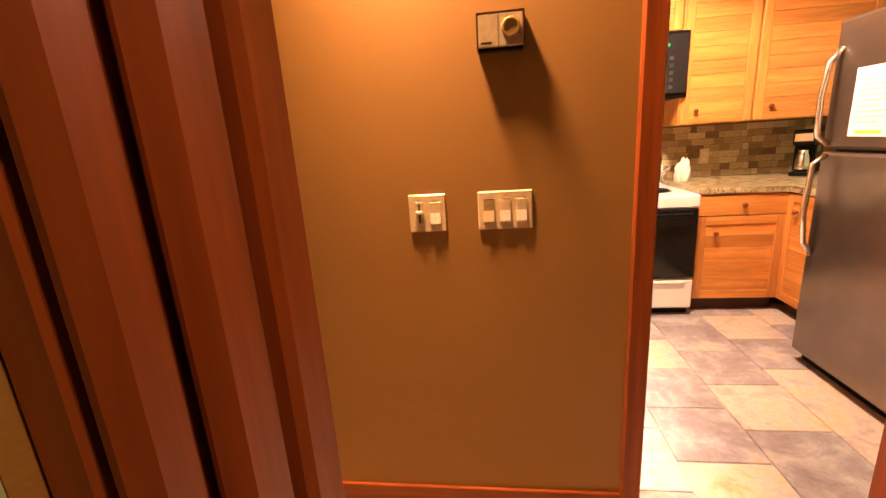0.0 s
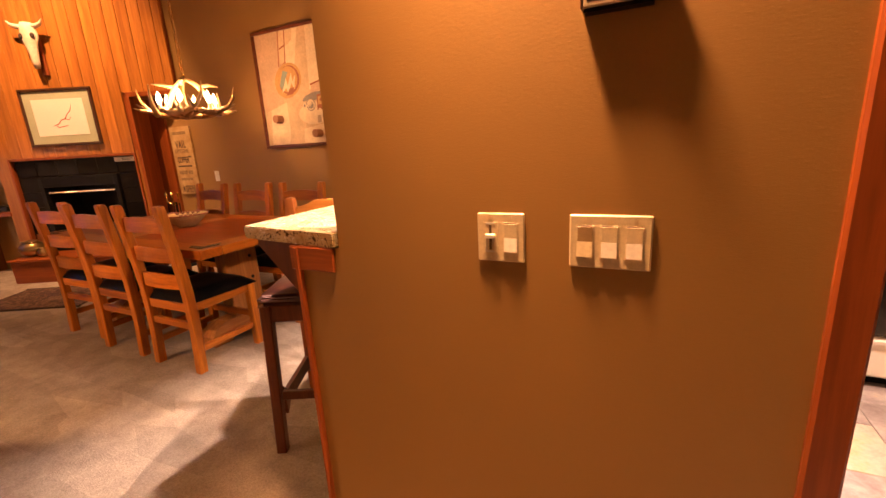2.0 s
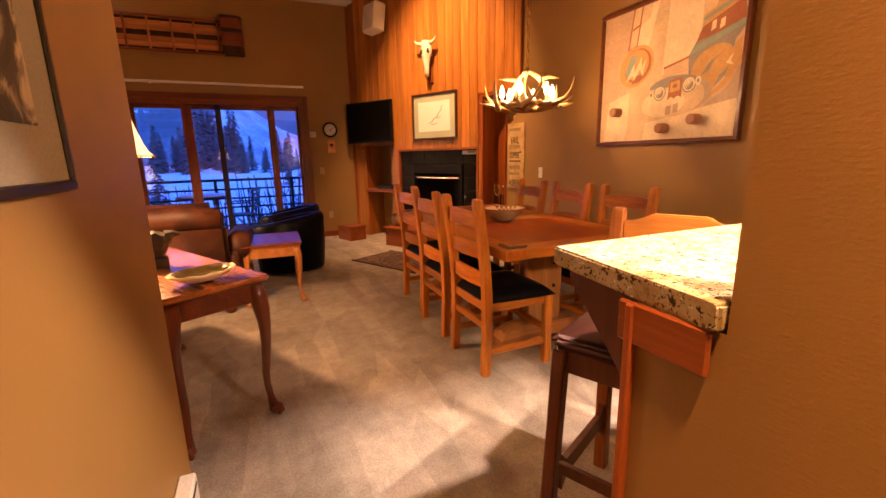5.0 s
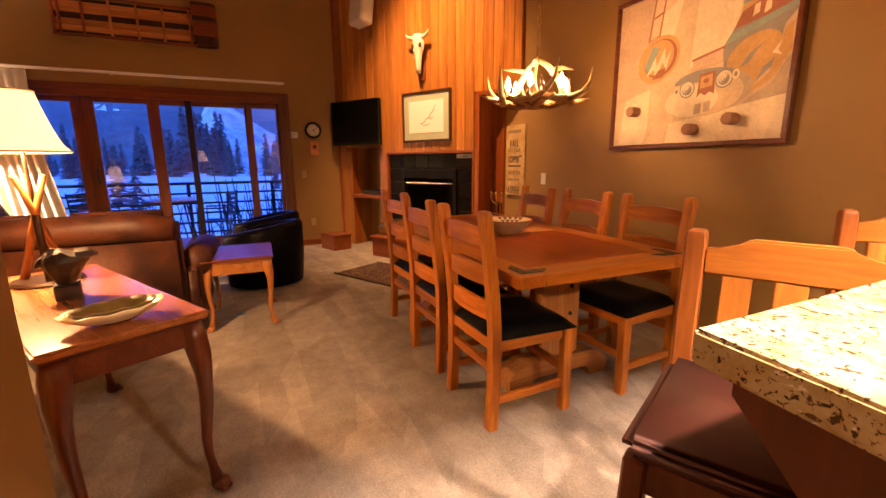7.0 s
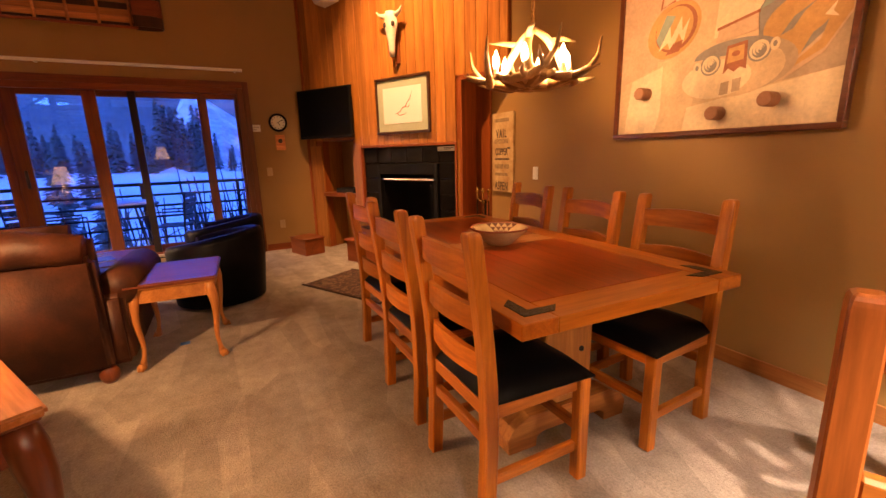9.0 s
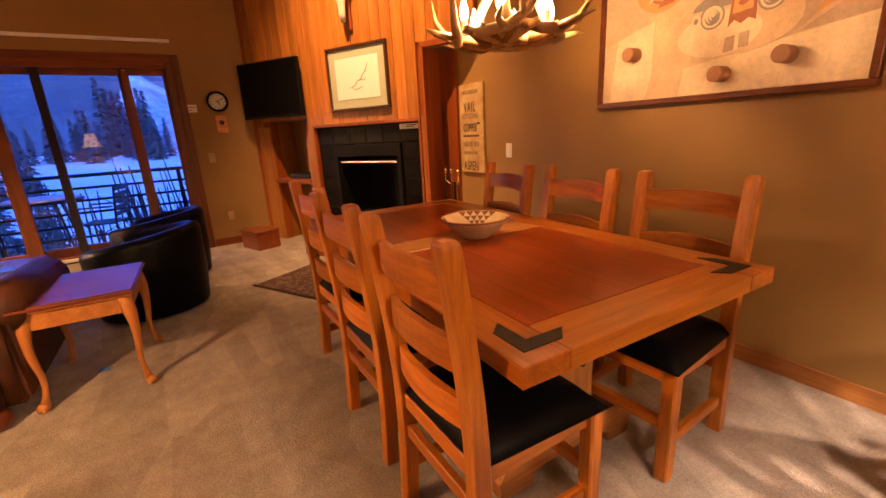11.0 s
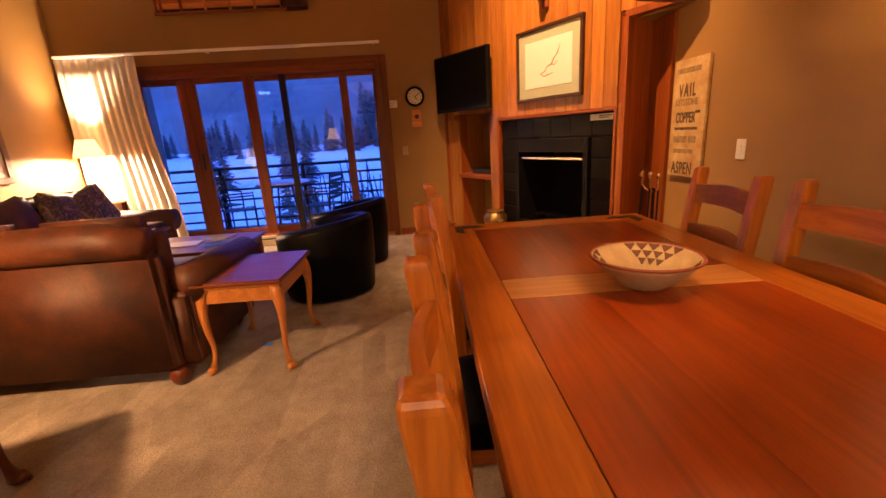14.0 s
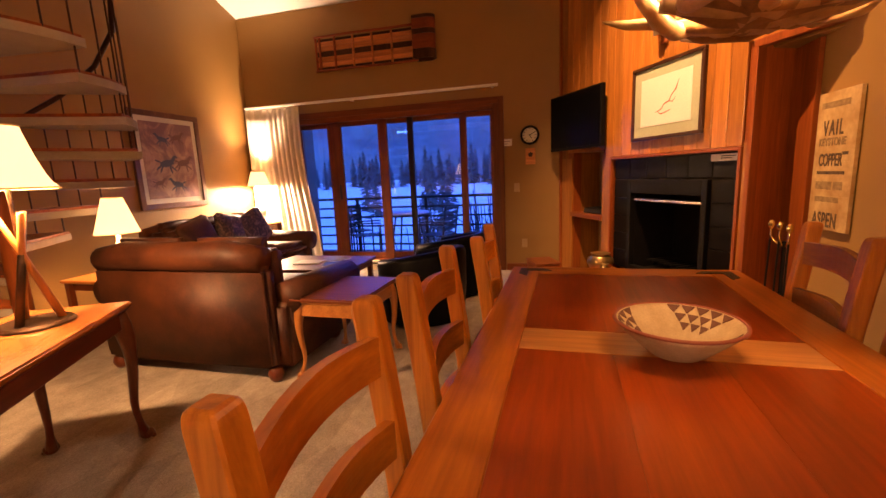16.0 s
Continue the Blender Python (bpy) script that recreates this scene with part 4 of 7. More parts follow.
# low jar with two spirals
patch(DUSK, oval(0.18, -0.20, 0.24, 0.13))
patch(SAND, oval(0.11, -0.215, 0.26, 0.135))
patch(CREAMP, oval(0.03, -0.245, 0.19, 0.10))
patch(SLATEP, oval(0.12, -0.13, 0.215, 0.075, 0, 180))
for cx, cz, r in ((0.0, -0.165, 0.056), (0.245, -0.135, 0.056)):
    patch(SLATEP, oval(cx, cz, r, r))
    patch(CREAMP, oval(cx, cz, r * 0.84, r * 0.84))
    for q in range(3):
        f = 0.62 - 0.2 * q
        patch(SLATEP, oval(cx + 0.004 * q, cz - 0.003, r * f, r * f))
        patch(CREAMP, oval(cx + 0.004 * q - 0.003, cz + 0.003, r * (f - 0.11), r * (f - 0.11)))
for cx, cz in ((-0.075, -0.17), (0.315, -0.12)):
    patch(CREAMP, oval(cx, cz, 0.022, 0.03))
    patch(SLATEP, oval(cx, cz, 0.010, 0.014))
patch(RUST, ((0.075, -0.225), (0.085, -0.085), (0.185, -0.075), (0.19, -0.215), (0.16, -0.20), (0.13, -0.22), (0.10, -0.20)))
patch(OCHRE, ((0.09, -0.175), (0.095, -0.10), (0.172, -0.092), (0.175, -0.165)))
patch(RUST, oval(0.133, -0.13, 0.022, 0.014))
patch(BLUSH, ((0.02, -0.06), (0.03, 0.005), (0.22, 0.045), (0.23, -0.035)))
patch(RUST, ((0.02, 0.005), (0.02, 0.018), (0.225, 0.06), (0.225, 0.045)))
patch(DUSK, ((0.065, -0.335), (0.07, -0.27), (0.11, -0.265), (0.11, -0.33)))
patch(DUSK, ((0.13, -0.325), (0.13, -0.26), (0.17, -0.255), (0.17, -0.32)))
for x, z in ((-0.40, -0.27), (0.075, -0.43), (0.335, -0.385)):
    bm = bmesh.new()
    lathe(bm, ((0, 0), (0.037, 0), (0.037, 0.075), (0.033, 0.08), (0, 0.08)), 20)
    part("peg", bm, paint("rose_brown_peg", (0.36, 0.19, 0.12)), art, "short round wooden peg on the canvas", pose(x, -0.03, z, 90), smooth=False)

# ---- dining table ----
CHERRY = wood("cherry_top", (0.16, 0.017, 0.001), (0.34, 0.054, 0.0045), 0, 0.3, 0.6, 0.30, 0.05, 0.16)
BORDER = wood("lighter_border", (0.27, 0.062, 0.005), (0.56, 0.172, 0.018), 0, 0.32, 0.8, 0.3, 0.1, 0.18)
BORDER_Y = wood("lighter_border_y", (0.29, 0.078, 0.007), (0.60, 0.200, 0.024), 1, 0.32, 0.8, 0.3, 0.1, 0.18)
table = thing("dining_table", pose(-3.245, 2.42, 0, 0, 0, -1.7), "large cherry trestle dining table with lighter border planks", "table")
TL, TW = 1.035, 0.535
for y0, y1 in ((-TW, -0.3938), (0.3938, TW)):
    block("border_plank", BORDER, table, -TL, TL, y0, y1, 0.705, 0.76, 0.003)
for x0, x1 in ((-TL + 0.001, -TL + 0.15), (TL - 0.15, TL - 0.001)):
    block("border_plank", BORDER_Y, table, x0, x1, -0.393, 0.393, 0.705, 0.7598, 0.002)
for k in range(3):
    w = 0.786 / 3
    block("top_plank", CHERRY, table, 0.070, TL - 0.153, -0.393 + k * w, -0.393 + (k + 1) * w - 0.0002, 0.712, 0.7592, 0.0003)
    block("top_plank", CHERRY, table, -TL + 0.153, -0.107, -0.393 + k * w, -0.393 + (k + 1) * w - 0.0002, 0.712, 0.7592, 0.0003)
block("inlay_plank", wood("pale_inlay", (0.40, 0.15, 0.035), (0.56, 0.25, 0.07), 1, 0.3, 1, 0.3, 0.05), table, -0.105, 0.068, -0.393, 0.393, 0.712, 0.7593, 0.002, "pale cross inlay")
IRON = surface("hammered_iron", (0.006, 0.0055, 0.005), (0.016, 0.013, 0.011), 0.42, 30, 160, 0.0, 0.8, 0.004, 0.0, None, 0.35)
for sx in (-1, 1):
    for sy in (-1, 1):
        bm = bmesh.new()
        pts = ((0.05, 0.045), (0.165, 0.045), (0.205, 0.088), (0.093, 0.088), (0.093, 0.205), (0.05, 0.165))
        pts = [(sx * (TL - a), sy * (TW - b)) for a, b in pts]
        prism(bm, pts if sx * sy > 0 else pts[::-1], 0.755, 0.7625, "z")
        part("corner_bracket", bm, IRON, table, "black hammered iron corner bracket")
for sx in (-1, 1):
    x = sx * 0.622
    block("trestle_post", PINE, table, x - 0.06, x + 0.06, -0.15, 0.11, 0.16, 0.655, 0.008)
    for z in (0.40, 0.56):
        bm = bmesh.new()
        bmesh.ops.create_uvsphere(bm, u_segments=10, v_segments=6, radius=0.013, matrix=pose(x + sx * 0.061, 0.045, z))
        part("bolt", bm, IRON, table)
    for a, b in ((-0.075, -0.024), (-0.023, 0.028), (0.029, 0.075)):
        bm = bmesh.new()
        rise = 0.012 if a < -0.03 else 0.0
        out = [(-0.345, 0), (-0.205, 0), (-0.200, 0.045), (-0.165, 0.062), (0.155, 0.062), (0.19, 0.045), (0.195, 0), (0.315, 0), (0.325, 0.07), (0.295, 0.115 - rise), (0.22, 0.155 - rise), (-0.24, 0.155 - rise), (-0.32, 0.115 - rise), (-0.352, 0.07)]
        prism(bm, out, x + a, x + b, "x")
        part("trestle_foot", bm, PINE_Y, table)
    block("trestle_cap", PINE_Y, table, x - 0.05, x + 0.05, -0.36, 0.36, 0.656, 0.704, 0.004)
block("stretcher", PINE_X, table, -0.561, 0.561, -0.075, 0.035, 0.22, 0.34, 0.006)

bowl = thing("basket_bowl", pose(-3.215, 2.452, 0.76, 0, 0, 20) @ Matrix.Diagonal((0.86, 0.86, 0.82, 1)), "shallow woven basket bowl with dark triangle pattern", "bowl")
WEAVE = surface("coiled_straw", (0.38, 0.26, 0.12), (0.52, 0.38, 0.20), 0.8, 12, 140, 0, 0.6)
bm = bmesh.new()
prof = [(0.0, 0.0), (0.075, 0.0), (0.09, 0.012), (0.13, 0.05), (0.17, 0.09), (0.188, 0.112), (0.182, 0.116), (0.16, 0.095), (0.12, 0.06), (0.08, 0.03), (0.0, 0.024)]
lathe(bm, prof, 44)
part("shell", bm, WEAVE, bowl, smooth=True)
bm = bmesh.new()
tube(bm, [(0.186 * math.cos(q * math.pi / 24), 0.186 * math.sin(q * math.pi / 24), 0.114) for q in range(49)], 0.006, 6)
part("rim", bm, plain("red_brown_rim", (0.25, 0.06, 0.025), 0.7), bowl, smooth=True)
BROWNW = surface("dark_straw", (0.10, 0.04, 0.02), (0.15, 0.06, 0.03), 0.8, 12, 140, 0, 0.5)


def inner(r):
    q = [(0.08, 0.03), (0.12, 0.06), (0.16, 0.095), (0.182, 0.116)]
    for (r0, z0), (r1, z1) in zip(q, q[1:]):
        if r <= r1:
            return z0 + (z1 - z0) * max(0, (r - r0)) / (r1 - r0) if r > r0 else 0.03
    return 0.116


for ring, (ra, rb) in enumerate(((0.155, 0.177), (0.128, 0.152), (0.10, 0.125))):
    for base in (0, 120, 240):
        for k in range(5 - ring):
            a = math.radians(base + (k - (4 - ring) / 2) * 15)
            d = math.radians(6.5)
            bm = bmesh.new()
            vs = []
            for r, b in ((rb, a - d), (rb, a + d), (ra, a)):
                vs.append(bm.verts.new((r * math.cos(b) * 0.99, r * math.sin(b) * 0.99, inner(r) + 0.003)))
            lo = [bm.verts.new((v.co.x, v.co.y, v.co.z - 0.004)) for v in vs]
            bm.faces.new(vs)
            bm.faces.new(lo[::-1])
            for j in range(3):
                bm.faces.new((vs[j], vs[(j + 1) % 3], lo[(j + 1) % 3], lo[j]))
            part("woven_triangle", bm, BROWNW, bowl)


# ---- dining chairs ----
def arched_rail(bm, half, z0, h, bow=0.03, rise=0.018, thick=0.022, n=10):
    rings = []
    for k in range(n + 1):
        u = k / n * 2 - 1
        y = -bow * (1 - u * u)
        top = z0 + h + rise * (1 - u * u) ** 2
        bot = z0 + rise * 0.6 * (1 - u * u)
        rings.append([bm.verts.new((u * half, y + dy, z)) for dy, z in ((-thick / 2, bot), (thick / 2, bot), (thick / 2, top), (-thick / 2, top))])
    for a, b in zip(rings, rings[1:]):
        for j in range(4):
            bm.faces.new((a[j], a[(j + 1) % 4], b[(j + 1) % 4], b[j]))
    bm.faces.new(rings[0])
    bm.faces.new(rings[-1][::-1])


def post(bm, x, lean, w, d, top, n=8):
    """A square post, upright to the seat and leaning back above it, with a worn rounded head."""
    rings = []
    head = ((0.984, 0.98), (0.991, 0.93), (0.9965, 0.82), (1.0, 0.6))
    for k in range(n + 5):
        z, s = (top * 0.975 * k / n, 1.0) if k <= n else (top * head[k - n - 1][0], head[k - n - 1][1])
        y = -lean * max(0.0, (z - 0.45) / (top - 0.45)) ** 1.4 - 0.012 * max(0.0, (0.25 - z) / 0.25)
        c = 0.16
        hw, hd = w / 2 * s, d / 2 * s
        ring = [(hw, hd * (1 - c)), (hw * (1 - c), hd), (-hw * (1 - c), hd), (-hw, hd * (1 - c)), (-hw, -hd * (1 - c)), (-hw * (1 - c), -hd), (hw * (1 - c), -hd), (hw, -hd * (1 - c))]
        rings.append([bm.verts.new((x + a, y + b, z)) for a, b in ring])
    for a, b in zip(rings, rings[1:]):
        for j in range(8):
            bm.faces.new((a[j], a[(j + 1) % 8], b[(j + 1) % 8], b[j]))
    bm.faces.new(rings[0][::-1])
    bm.faces.new(rings[-1])


CHAIR_WOOD = wood("chair_wood", (0.31, 0.085, 0.008), (0.64, 0.218, 0.022), 2, 0.4, 1.2, 0.08, 0.3)
CHAIR_WOOD_X = wood("chair_wood_x", (0.25, 0.060, 0.006), (0.64, 0.208, 0.022), 0, 0.4, 0.8, 0.08, 0.4)
CHAIR_WOOD_Y = wood("chair_wood_y", (0.31, 0.085, 0.008), (0.64, 0.218, 0.022), 1, 0.4, 1.2, 0.08, 0.3)


def dining_chair(at):
    """Local origin between the back posts on the floor; the chair faces +y."""
    ch = thing("dining_chair", at, "orange pine ladder-back dining chair with a black leather seat", "chair", "chairs round the dining table")
    for x in (-0.205, 0.205):
        bm = bmesh.new()
        post(bm, x, 0.062, 0.052, 0.05, 1.035)
        part("back_post", bm, CHAIR_WOOD, ch)
    for x in (-0.215, 0.215):
        block("front_leg", CHAIR_WOOD, ch, x - 0.025, x + 0.025, 0.385, 0.435, 0, 0.445, 0.006)
    for z, dy in ((0.875, 0.042), (0.695, 0.020), (0.53, 0.006)):
        bm = bmesh.new()
        arched_rail(bm, 0.185, z, 0.085, 0.03, 0.010)
        part("ladder_rail", bm, CHAIR_WOOD_X, ch, at=pose(0, -dy + 0.004, 0))
    block("apron", CHAIR_WOOD_X, ch, -0.19, 0.19, 0.395, 0.42, 0.385, 0.44, 0.003)
    block("apron", CHAIR_WOOD_X, ch, -0.18, 0.18, -0.012, 0.012, 0.385, 0.44, 0.003)
    for x in (-0.208, 0.208):
        block("apron", CHAIR_WOOD_Y, ch, x - 0.012, x + 0.012, 0.025, 0.385, 0.385, 0.44, 0.003)
        block("stretcher", CHAIR_WOOD_Y, ch, x - 0.014, x + 0.014, 0.022, 0.385, 0.125, 0.165, 0.004)
    block("stretcher", CHAIR_WOOD_X, ch, -0.18, 0.18, -0.014, 0.014, 0.275, 0.32, 0.004)
    block("stretcher", CHAIR_WOOD_X, ch, -0.19, 0.19, 0.395, 0.425, 0.20, 0.24, 0.004)
    bm = bmesh.new()
    n = 10
    grid = [[None] * (n + 1) for _ in range(n + 1)]
    for i in range(n + 1):
        for j in range(n + 1):
            u, v = i / n * 2 - 1, j / n * 2 - 1
            fall = (1 - abs(u) ** 5) * (1 - abs(v) ** 5)
            grid[i][j] = bm.verts.new((u * (0.236 + 0.012 * v), 0.218 + v * 0.225, 0.447 + 0.058 * fall ** 0.42 - 0.012 * math.exp(-(u * u + v * v) * 2)))
    low = [[bm.verts.new((u.co.x, u.co.y, 0.441)) for u in row] for row in grid]
    for i in range(n):
        for j in range(n):
            bm.faces.new((grid[i][j], grid[i + 1][j], grid[i + 1][j + 1], grid[i][j + 1]))
    rim = [(i, 0) for i in range(n)] + [(n, j) for j in range(n)] + [(i, n) for i in range(n, 0, -1)] + [(0, j) for j in range(n, 0, -1)]
    for (a, b), (c, d) in zip(rim, rim[1:] + rim[:1]):
        bm.faces.new((grid[a][b], low[a][b], low[c][d], grid[c][d]))
    bm.faces.new([low[a][b] for a, b in rim])
    for row in low:
        for v in list(row):
            if not v.link_faces:
                bm.verts.remove(v)
    part("seat", bm, LEATHER_BLACK, ch, "black leather seat pad", smooth=True)
    return ch


first = dining_chair(pose(-2.553, 1.815, 0, 0, 0, 0))
for x, y, a in ((-3.168, 1.832, 0), (-3.785, 1.893, 2)):
    copy_thing(first, pose(x, y, 0, 0, 0, a))
for x, y, a in ((-2.549, 2.995, 183), (-3.122, 2.987, 178), (-3.696, 3.003, 174)):
    copy_thing(first, pose(x, y, 0, 0, 0, a))

# ---- breakfast bar and stools ----
bar = thing("breakfast_bar", pose(0, 0, 0), "speckled granite breakfast bar top on a half wall", "counter")
bm = bmesh.new()
prism(bm, ((-1.09, 1.27), (-0.70, 1.225), (-0.69, 1.225), (-0.69, 1.364), (-0.50, 1.364), (-0.50, 3.62), (-1.09, 3.62)), 1.022, 1.062, "z")
bmesh.ops.bevel(bm, geom=[e for e in bm.edges], offset=0.008, segments=2, affect="EDGES", clamp_overlap=True)
part("worktop", bm, GRANITE, bar)
# bracket wood is darkened to hold the shade beneath the worktop
for y in (1.285, 2.6):
    bm = bmesh.new()
    prism(bm, ((-0.845, 1.021), (-1.05, 1.021), (-1.05, 1.0), (-0.87, 0.82), (-0.845, 0.80)), y, y + 0.04, "y")
    part("corbel", bm, wood("shaded_bracket_wood", (0.09, 0.018, 0.005), (0.16, 0.036, 0.010), 2, 0.4), bar, "triangular reddish wooden bracket")
block("cleat", TRIM_X, bar, -0.86, -0.70, 1.226, 1.236, 0.95, 1.021, 0.004)
RED_LEATHER = surface("oxblood_leather", (0.036, 0.009, 0.006), (0.062, 0.016, 0.010), 0.55, 5, 150, 0, 0.25, 0.002, 0.0, None, 0.25)
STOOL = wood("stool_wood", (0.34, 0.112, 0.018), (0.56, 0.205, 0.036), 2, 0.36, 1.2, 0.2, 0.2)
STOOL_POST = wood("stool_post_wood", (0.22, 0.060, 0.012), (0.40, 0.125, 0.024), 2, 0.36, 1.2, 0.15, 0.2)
# same wood darkened for the bar top's shade on legs, aprons and stretchers
STOOL_SHADED = wood("stool_wood_shaded", (0.10, 0.022, 0.008), (0.17, 0.045, 0.014), 2, 0.36, 1.2, 0.2, 0.2)
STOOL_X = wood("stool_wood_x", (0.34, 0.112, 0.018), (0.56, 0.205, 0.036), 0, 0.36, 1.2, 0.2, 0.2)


def bar_stool(at):
    """Origin on the floor under the seat; the stool faces +y."""
    st = thing("bar_stool", at, "tall wooden bar stool with slatted back and oxblood leather seat", "stool", "stools at the breakfast bar")
    for x in (-0.20, 0.20):
        bm = bmesh.new()
        post(bm, x, 0.03, 0.046, 0.05, 1.065)
        part("back_post", bm, STOOL_POST, st, at=pose(0, -0.21, 0))
        bm = bmesh.new()
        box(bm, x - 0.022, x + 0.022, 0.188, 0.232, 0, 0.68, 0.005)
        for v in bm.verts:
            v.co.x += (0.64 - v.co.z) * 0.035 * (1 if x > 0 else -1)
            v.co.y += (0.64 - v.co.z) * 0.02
        part("front_leg", bm, STOOL_SHADED, st)
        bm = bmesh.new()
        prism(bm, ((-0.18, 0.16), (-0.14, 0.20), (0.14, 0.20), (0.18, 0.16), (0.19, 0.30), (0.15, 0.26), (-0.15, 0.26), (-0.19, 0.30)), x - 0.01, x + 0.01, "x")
        part("side_stretcher", bm, STOOL_SHADED, st)
        block("apron", STOOL_SHADED, st, x - 0.012, x + 0.012, -0.18, 0.19, 0.61, 0.681, 0.003)
    block("apron", STOOL_SHADED, st, -0.19, 0.19, 0.195, 0.22, 0.61, 0.681, 0.003)
    block("foot_rail", STOOL_SHADED, st, -0.19, 0.19, 0.198, 0.222, 0.25, 0.29, 0.004)
    bm = bmesh.new()
    out = [(-0.178, 0.955), (-0.178, 1.02), (-0.12, 1.025), (-0.085, 1.05), (0.085, 1.05), (0.12, 1.025), (0.178, 1.02), (0.178, 0.955)]
    prism(bm, out, -0.250, -0.222, "y")
    bmesh.ops.bevel(bm, geom=list(bm.edges), offset=0.005, segments=2, affect="EDGES", clamp_overlap=True)
    part("crest_rail", bm, STOOL_X, st)
    block("lower_rail", STOOL_X, st, -0.178, 0.178, -0.236, -0.208, 0.745, 0.80, 0.006)
    for x in (-0.105, 0.0, 0.105):
        bm = bmesh.new()
        box(bm, x - 0.031, x + 0.031, -0.2455, -0.2255, 0.797, 0.957, 0.003)
        for v in bm.verts:
            v.co.y += (0.957 - v.co.z) * 0.086
        part("back_slat", bm, STOOL, st)
    bm = bmesh.new()
    box(bm, -0.225, 0.225, -0.195, 0.245, 0.682, 0.735, 0.022, 4)
    part("seat", bm, RED_LEATHER, st, "oxblood leather seat pad", smooth=True)
    return st


stool = bar_stool(pose(-1.225, 1.765, 0, 0, 0, 206))
copy_thing(stool, pose(-1.24, 2.70, 0, 0, 0, 222))

# ---- chandelier ----
ANTLER = surface("antler_bone", (0.42, 0.27, 0.11), (0.66, 0.48, 0.25), 0.45, 9, 70, 0, 0.3)
ANTLER_DARK = surface("dark_antler", (0.13, 0.06, 0.02), (0.40, 0.24, 0.10), 0.5, 9, 70, 0, 0.3)
ch = thing("antler_chandelier", pose(-3.14, 2.60, 1.60), "shed-antler chandelier with candle bulbs on a chain", "chandelier")
rng = random.Random(4)


def spoke(a, turn, r, z):
    return (r * math.cos(a + turn), r * math.sin(a + turn), z)


for k in range(6):
    a, j = 2 * math.pi * k / 6 + 0.35, rng.random()
    bm = bmesh.new()
    tube(bm, [spoke(a, -0.9, 0.20, 0.03), spoke(a, -0.45, 0.215, 0.005), spoke(a, 0, 0.235, 0.012), spoke(a, 0.25, 0.285, 0.05), spoke(a, 0.36, 0.32, 0.11), spoke(a, 0.40, 0.325 + 0.03 * j, 0.185 + 0.04 * j)], [0.018, 0.022, 0.021, 0.016, 0.011, 0.003], 8)
    tube(bm, [spoke(a, -0.1, 0.23, 0.012), spoke(a, -0.12, 0.31, 0.025), spoke(a, -0.06, 0.36 + 0.06 * j, 0.035 + 0.03 * j)], [0.016, 0.012, 0.003], 8)
    if k % 2:
        tube(bm, [spoke(a, 0.2, 0.27, 0.04), spoke(a, 0.12, 0.36, 0.075), spoke(a, 0.10, 0.40, 0.10)], [0.013, 0.010, 0.003], 8)
    part("antler", bm, ANTLER if k % 3 else ANTLER_DARK, ch, smooth=True)
for k in range(3):
    a = 2 * math.pi * k / 3 + 1.2
    bm = bmesh.new()
    tube(bm, [spoke(a, 0.25, 0.21, 0.01), spoke(a, 0.12, 0.185, 0.07), spoke(a, 0.05, 0.14, 0.15), spoke(a, 0, 0.07, 0.225), spoke(a, 0, 0.008, 0.262)], [0.021, 0.024, 0.021, 0.019, 0.015], 10)
    tube(bm, [spoke(a, 0, 0.09, 0.205), spoke(a, 0.15, 0.17, 0.225), spoke(a, 0.25, 0.26, 0.220 + 0.02 * (k % 2))], [0.016, 0.013, 0.004], 8)
    part("antler", bm, ANTLER, ch, smooth=True)
for k in range(11):
    a = 0.571 * k
    bm = bmesh.new()
    c, s, o = math.cos(a), math.sin(a), 0.06 * (k % 3 - 1)
    tube(bm, [(-0.22 * c - o * s, -0.22 * s + o * c, 0.02), (-0.1 * c - o * s, -0.1 * s + o * c, 0.0), (0.1 * c - o * s, 0.1 * s + o * c, 0.0), (0.24 * c - o * s, 0.24 * s + o * c, 0.022)], [0.018, 0.027, 0.027, 0.014], 8)
    part("antler", bm, ANTLER_DARK if k % 2 else ANTLER, ch, smooth=True)
bm = bmesh.new()
lathe(bm, ((0, 0.245), (0.02, 0.245), (0.018, 0.275), (0.006, 0.29), (0, 0.29)), 14)
part("crown_cap", bm, BRASS, ch, smooth=True)
BULB = plain("lit_bulb", (1.0, 0.82, 0.5), 0.3, 0, 60.0, 0, (1.0, 0.66, 0.28))
# sleeves emit weakly to imitate the bulbs' light falling on them
WAX_LIT = plain("candle_sleeve", (0.75, 0.66, 0.45), 0.5, 0, 0.5, 0, (1.0, 0.55, 0.2))
for k in range(6):
    a = math.pi / 3 * k + 0.2
    x, y = 0.19 * math.cos(a), 0.19 * math.sin(a)
    bm = bmesh.new()
    lathe(bm, ((0, 0.02), (0.012, 0.02), (0.012, 0.075), (0, 0.075)), 12, (x, y))
    cs = part("candle_sleeve", bm, WAX_LIT, ch)
    bm = bmesh.new()
    lathe(bm, ((0, 0.075), (0.010, 0.075), (0.018, 0.10), (0.015, 0.125), (0.006, 0.15), (0, 0.165)), 12, (x, y))
    b = part("bulb", bm, BULB, cs, "lit flame-shaped bulb", smooth=True)
    b.visible_shadow = False
LINKS = 53
for k in range(LINKS):
    bm = bmesh.new()
    z = 0.31 + k * 0.058
    pts = [(0.011 * math.cos(q), 0, z + 0.036 * math.sin(q)) for q in [2 * math.pi * j / 10 for j in range(11)]]
    tube(bm, pts, 0.0028, 5)
    part("chain_link", bm, BRASS, ch, at=pose(0, 0, 0, 0, 0, 90 * (k % 2)))
bm = bmesh.new()
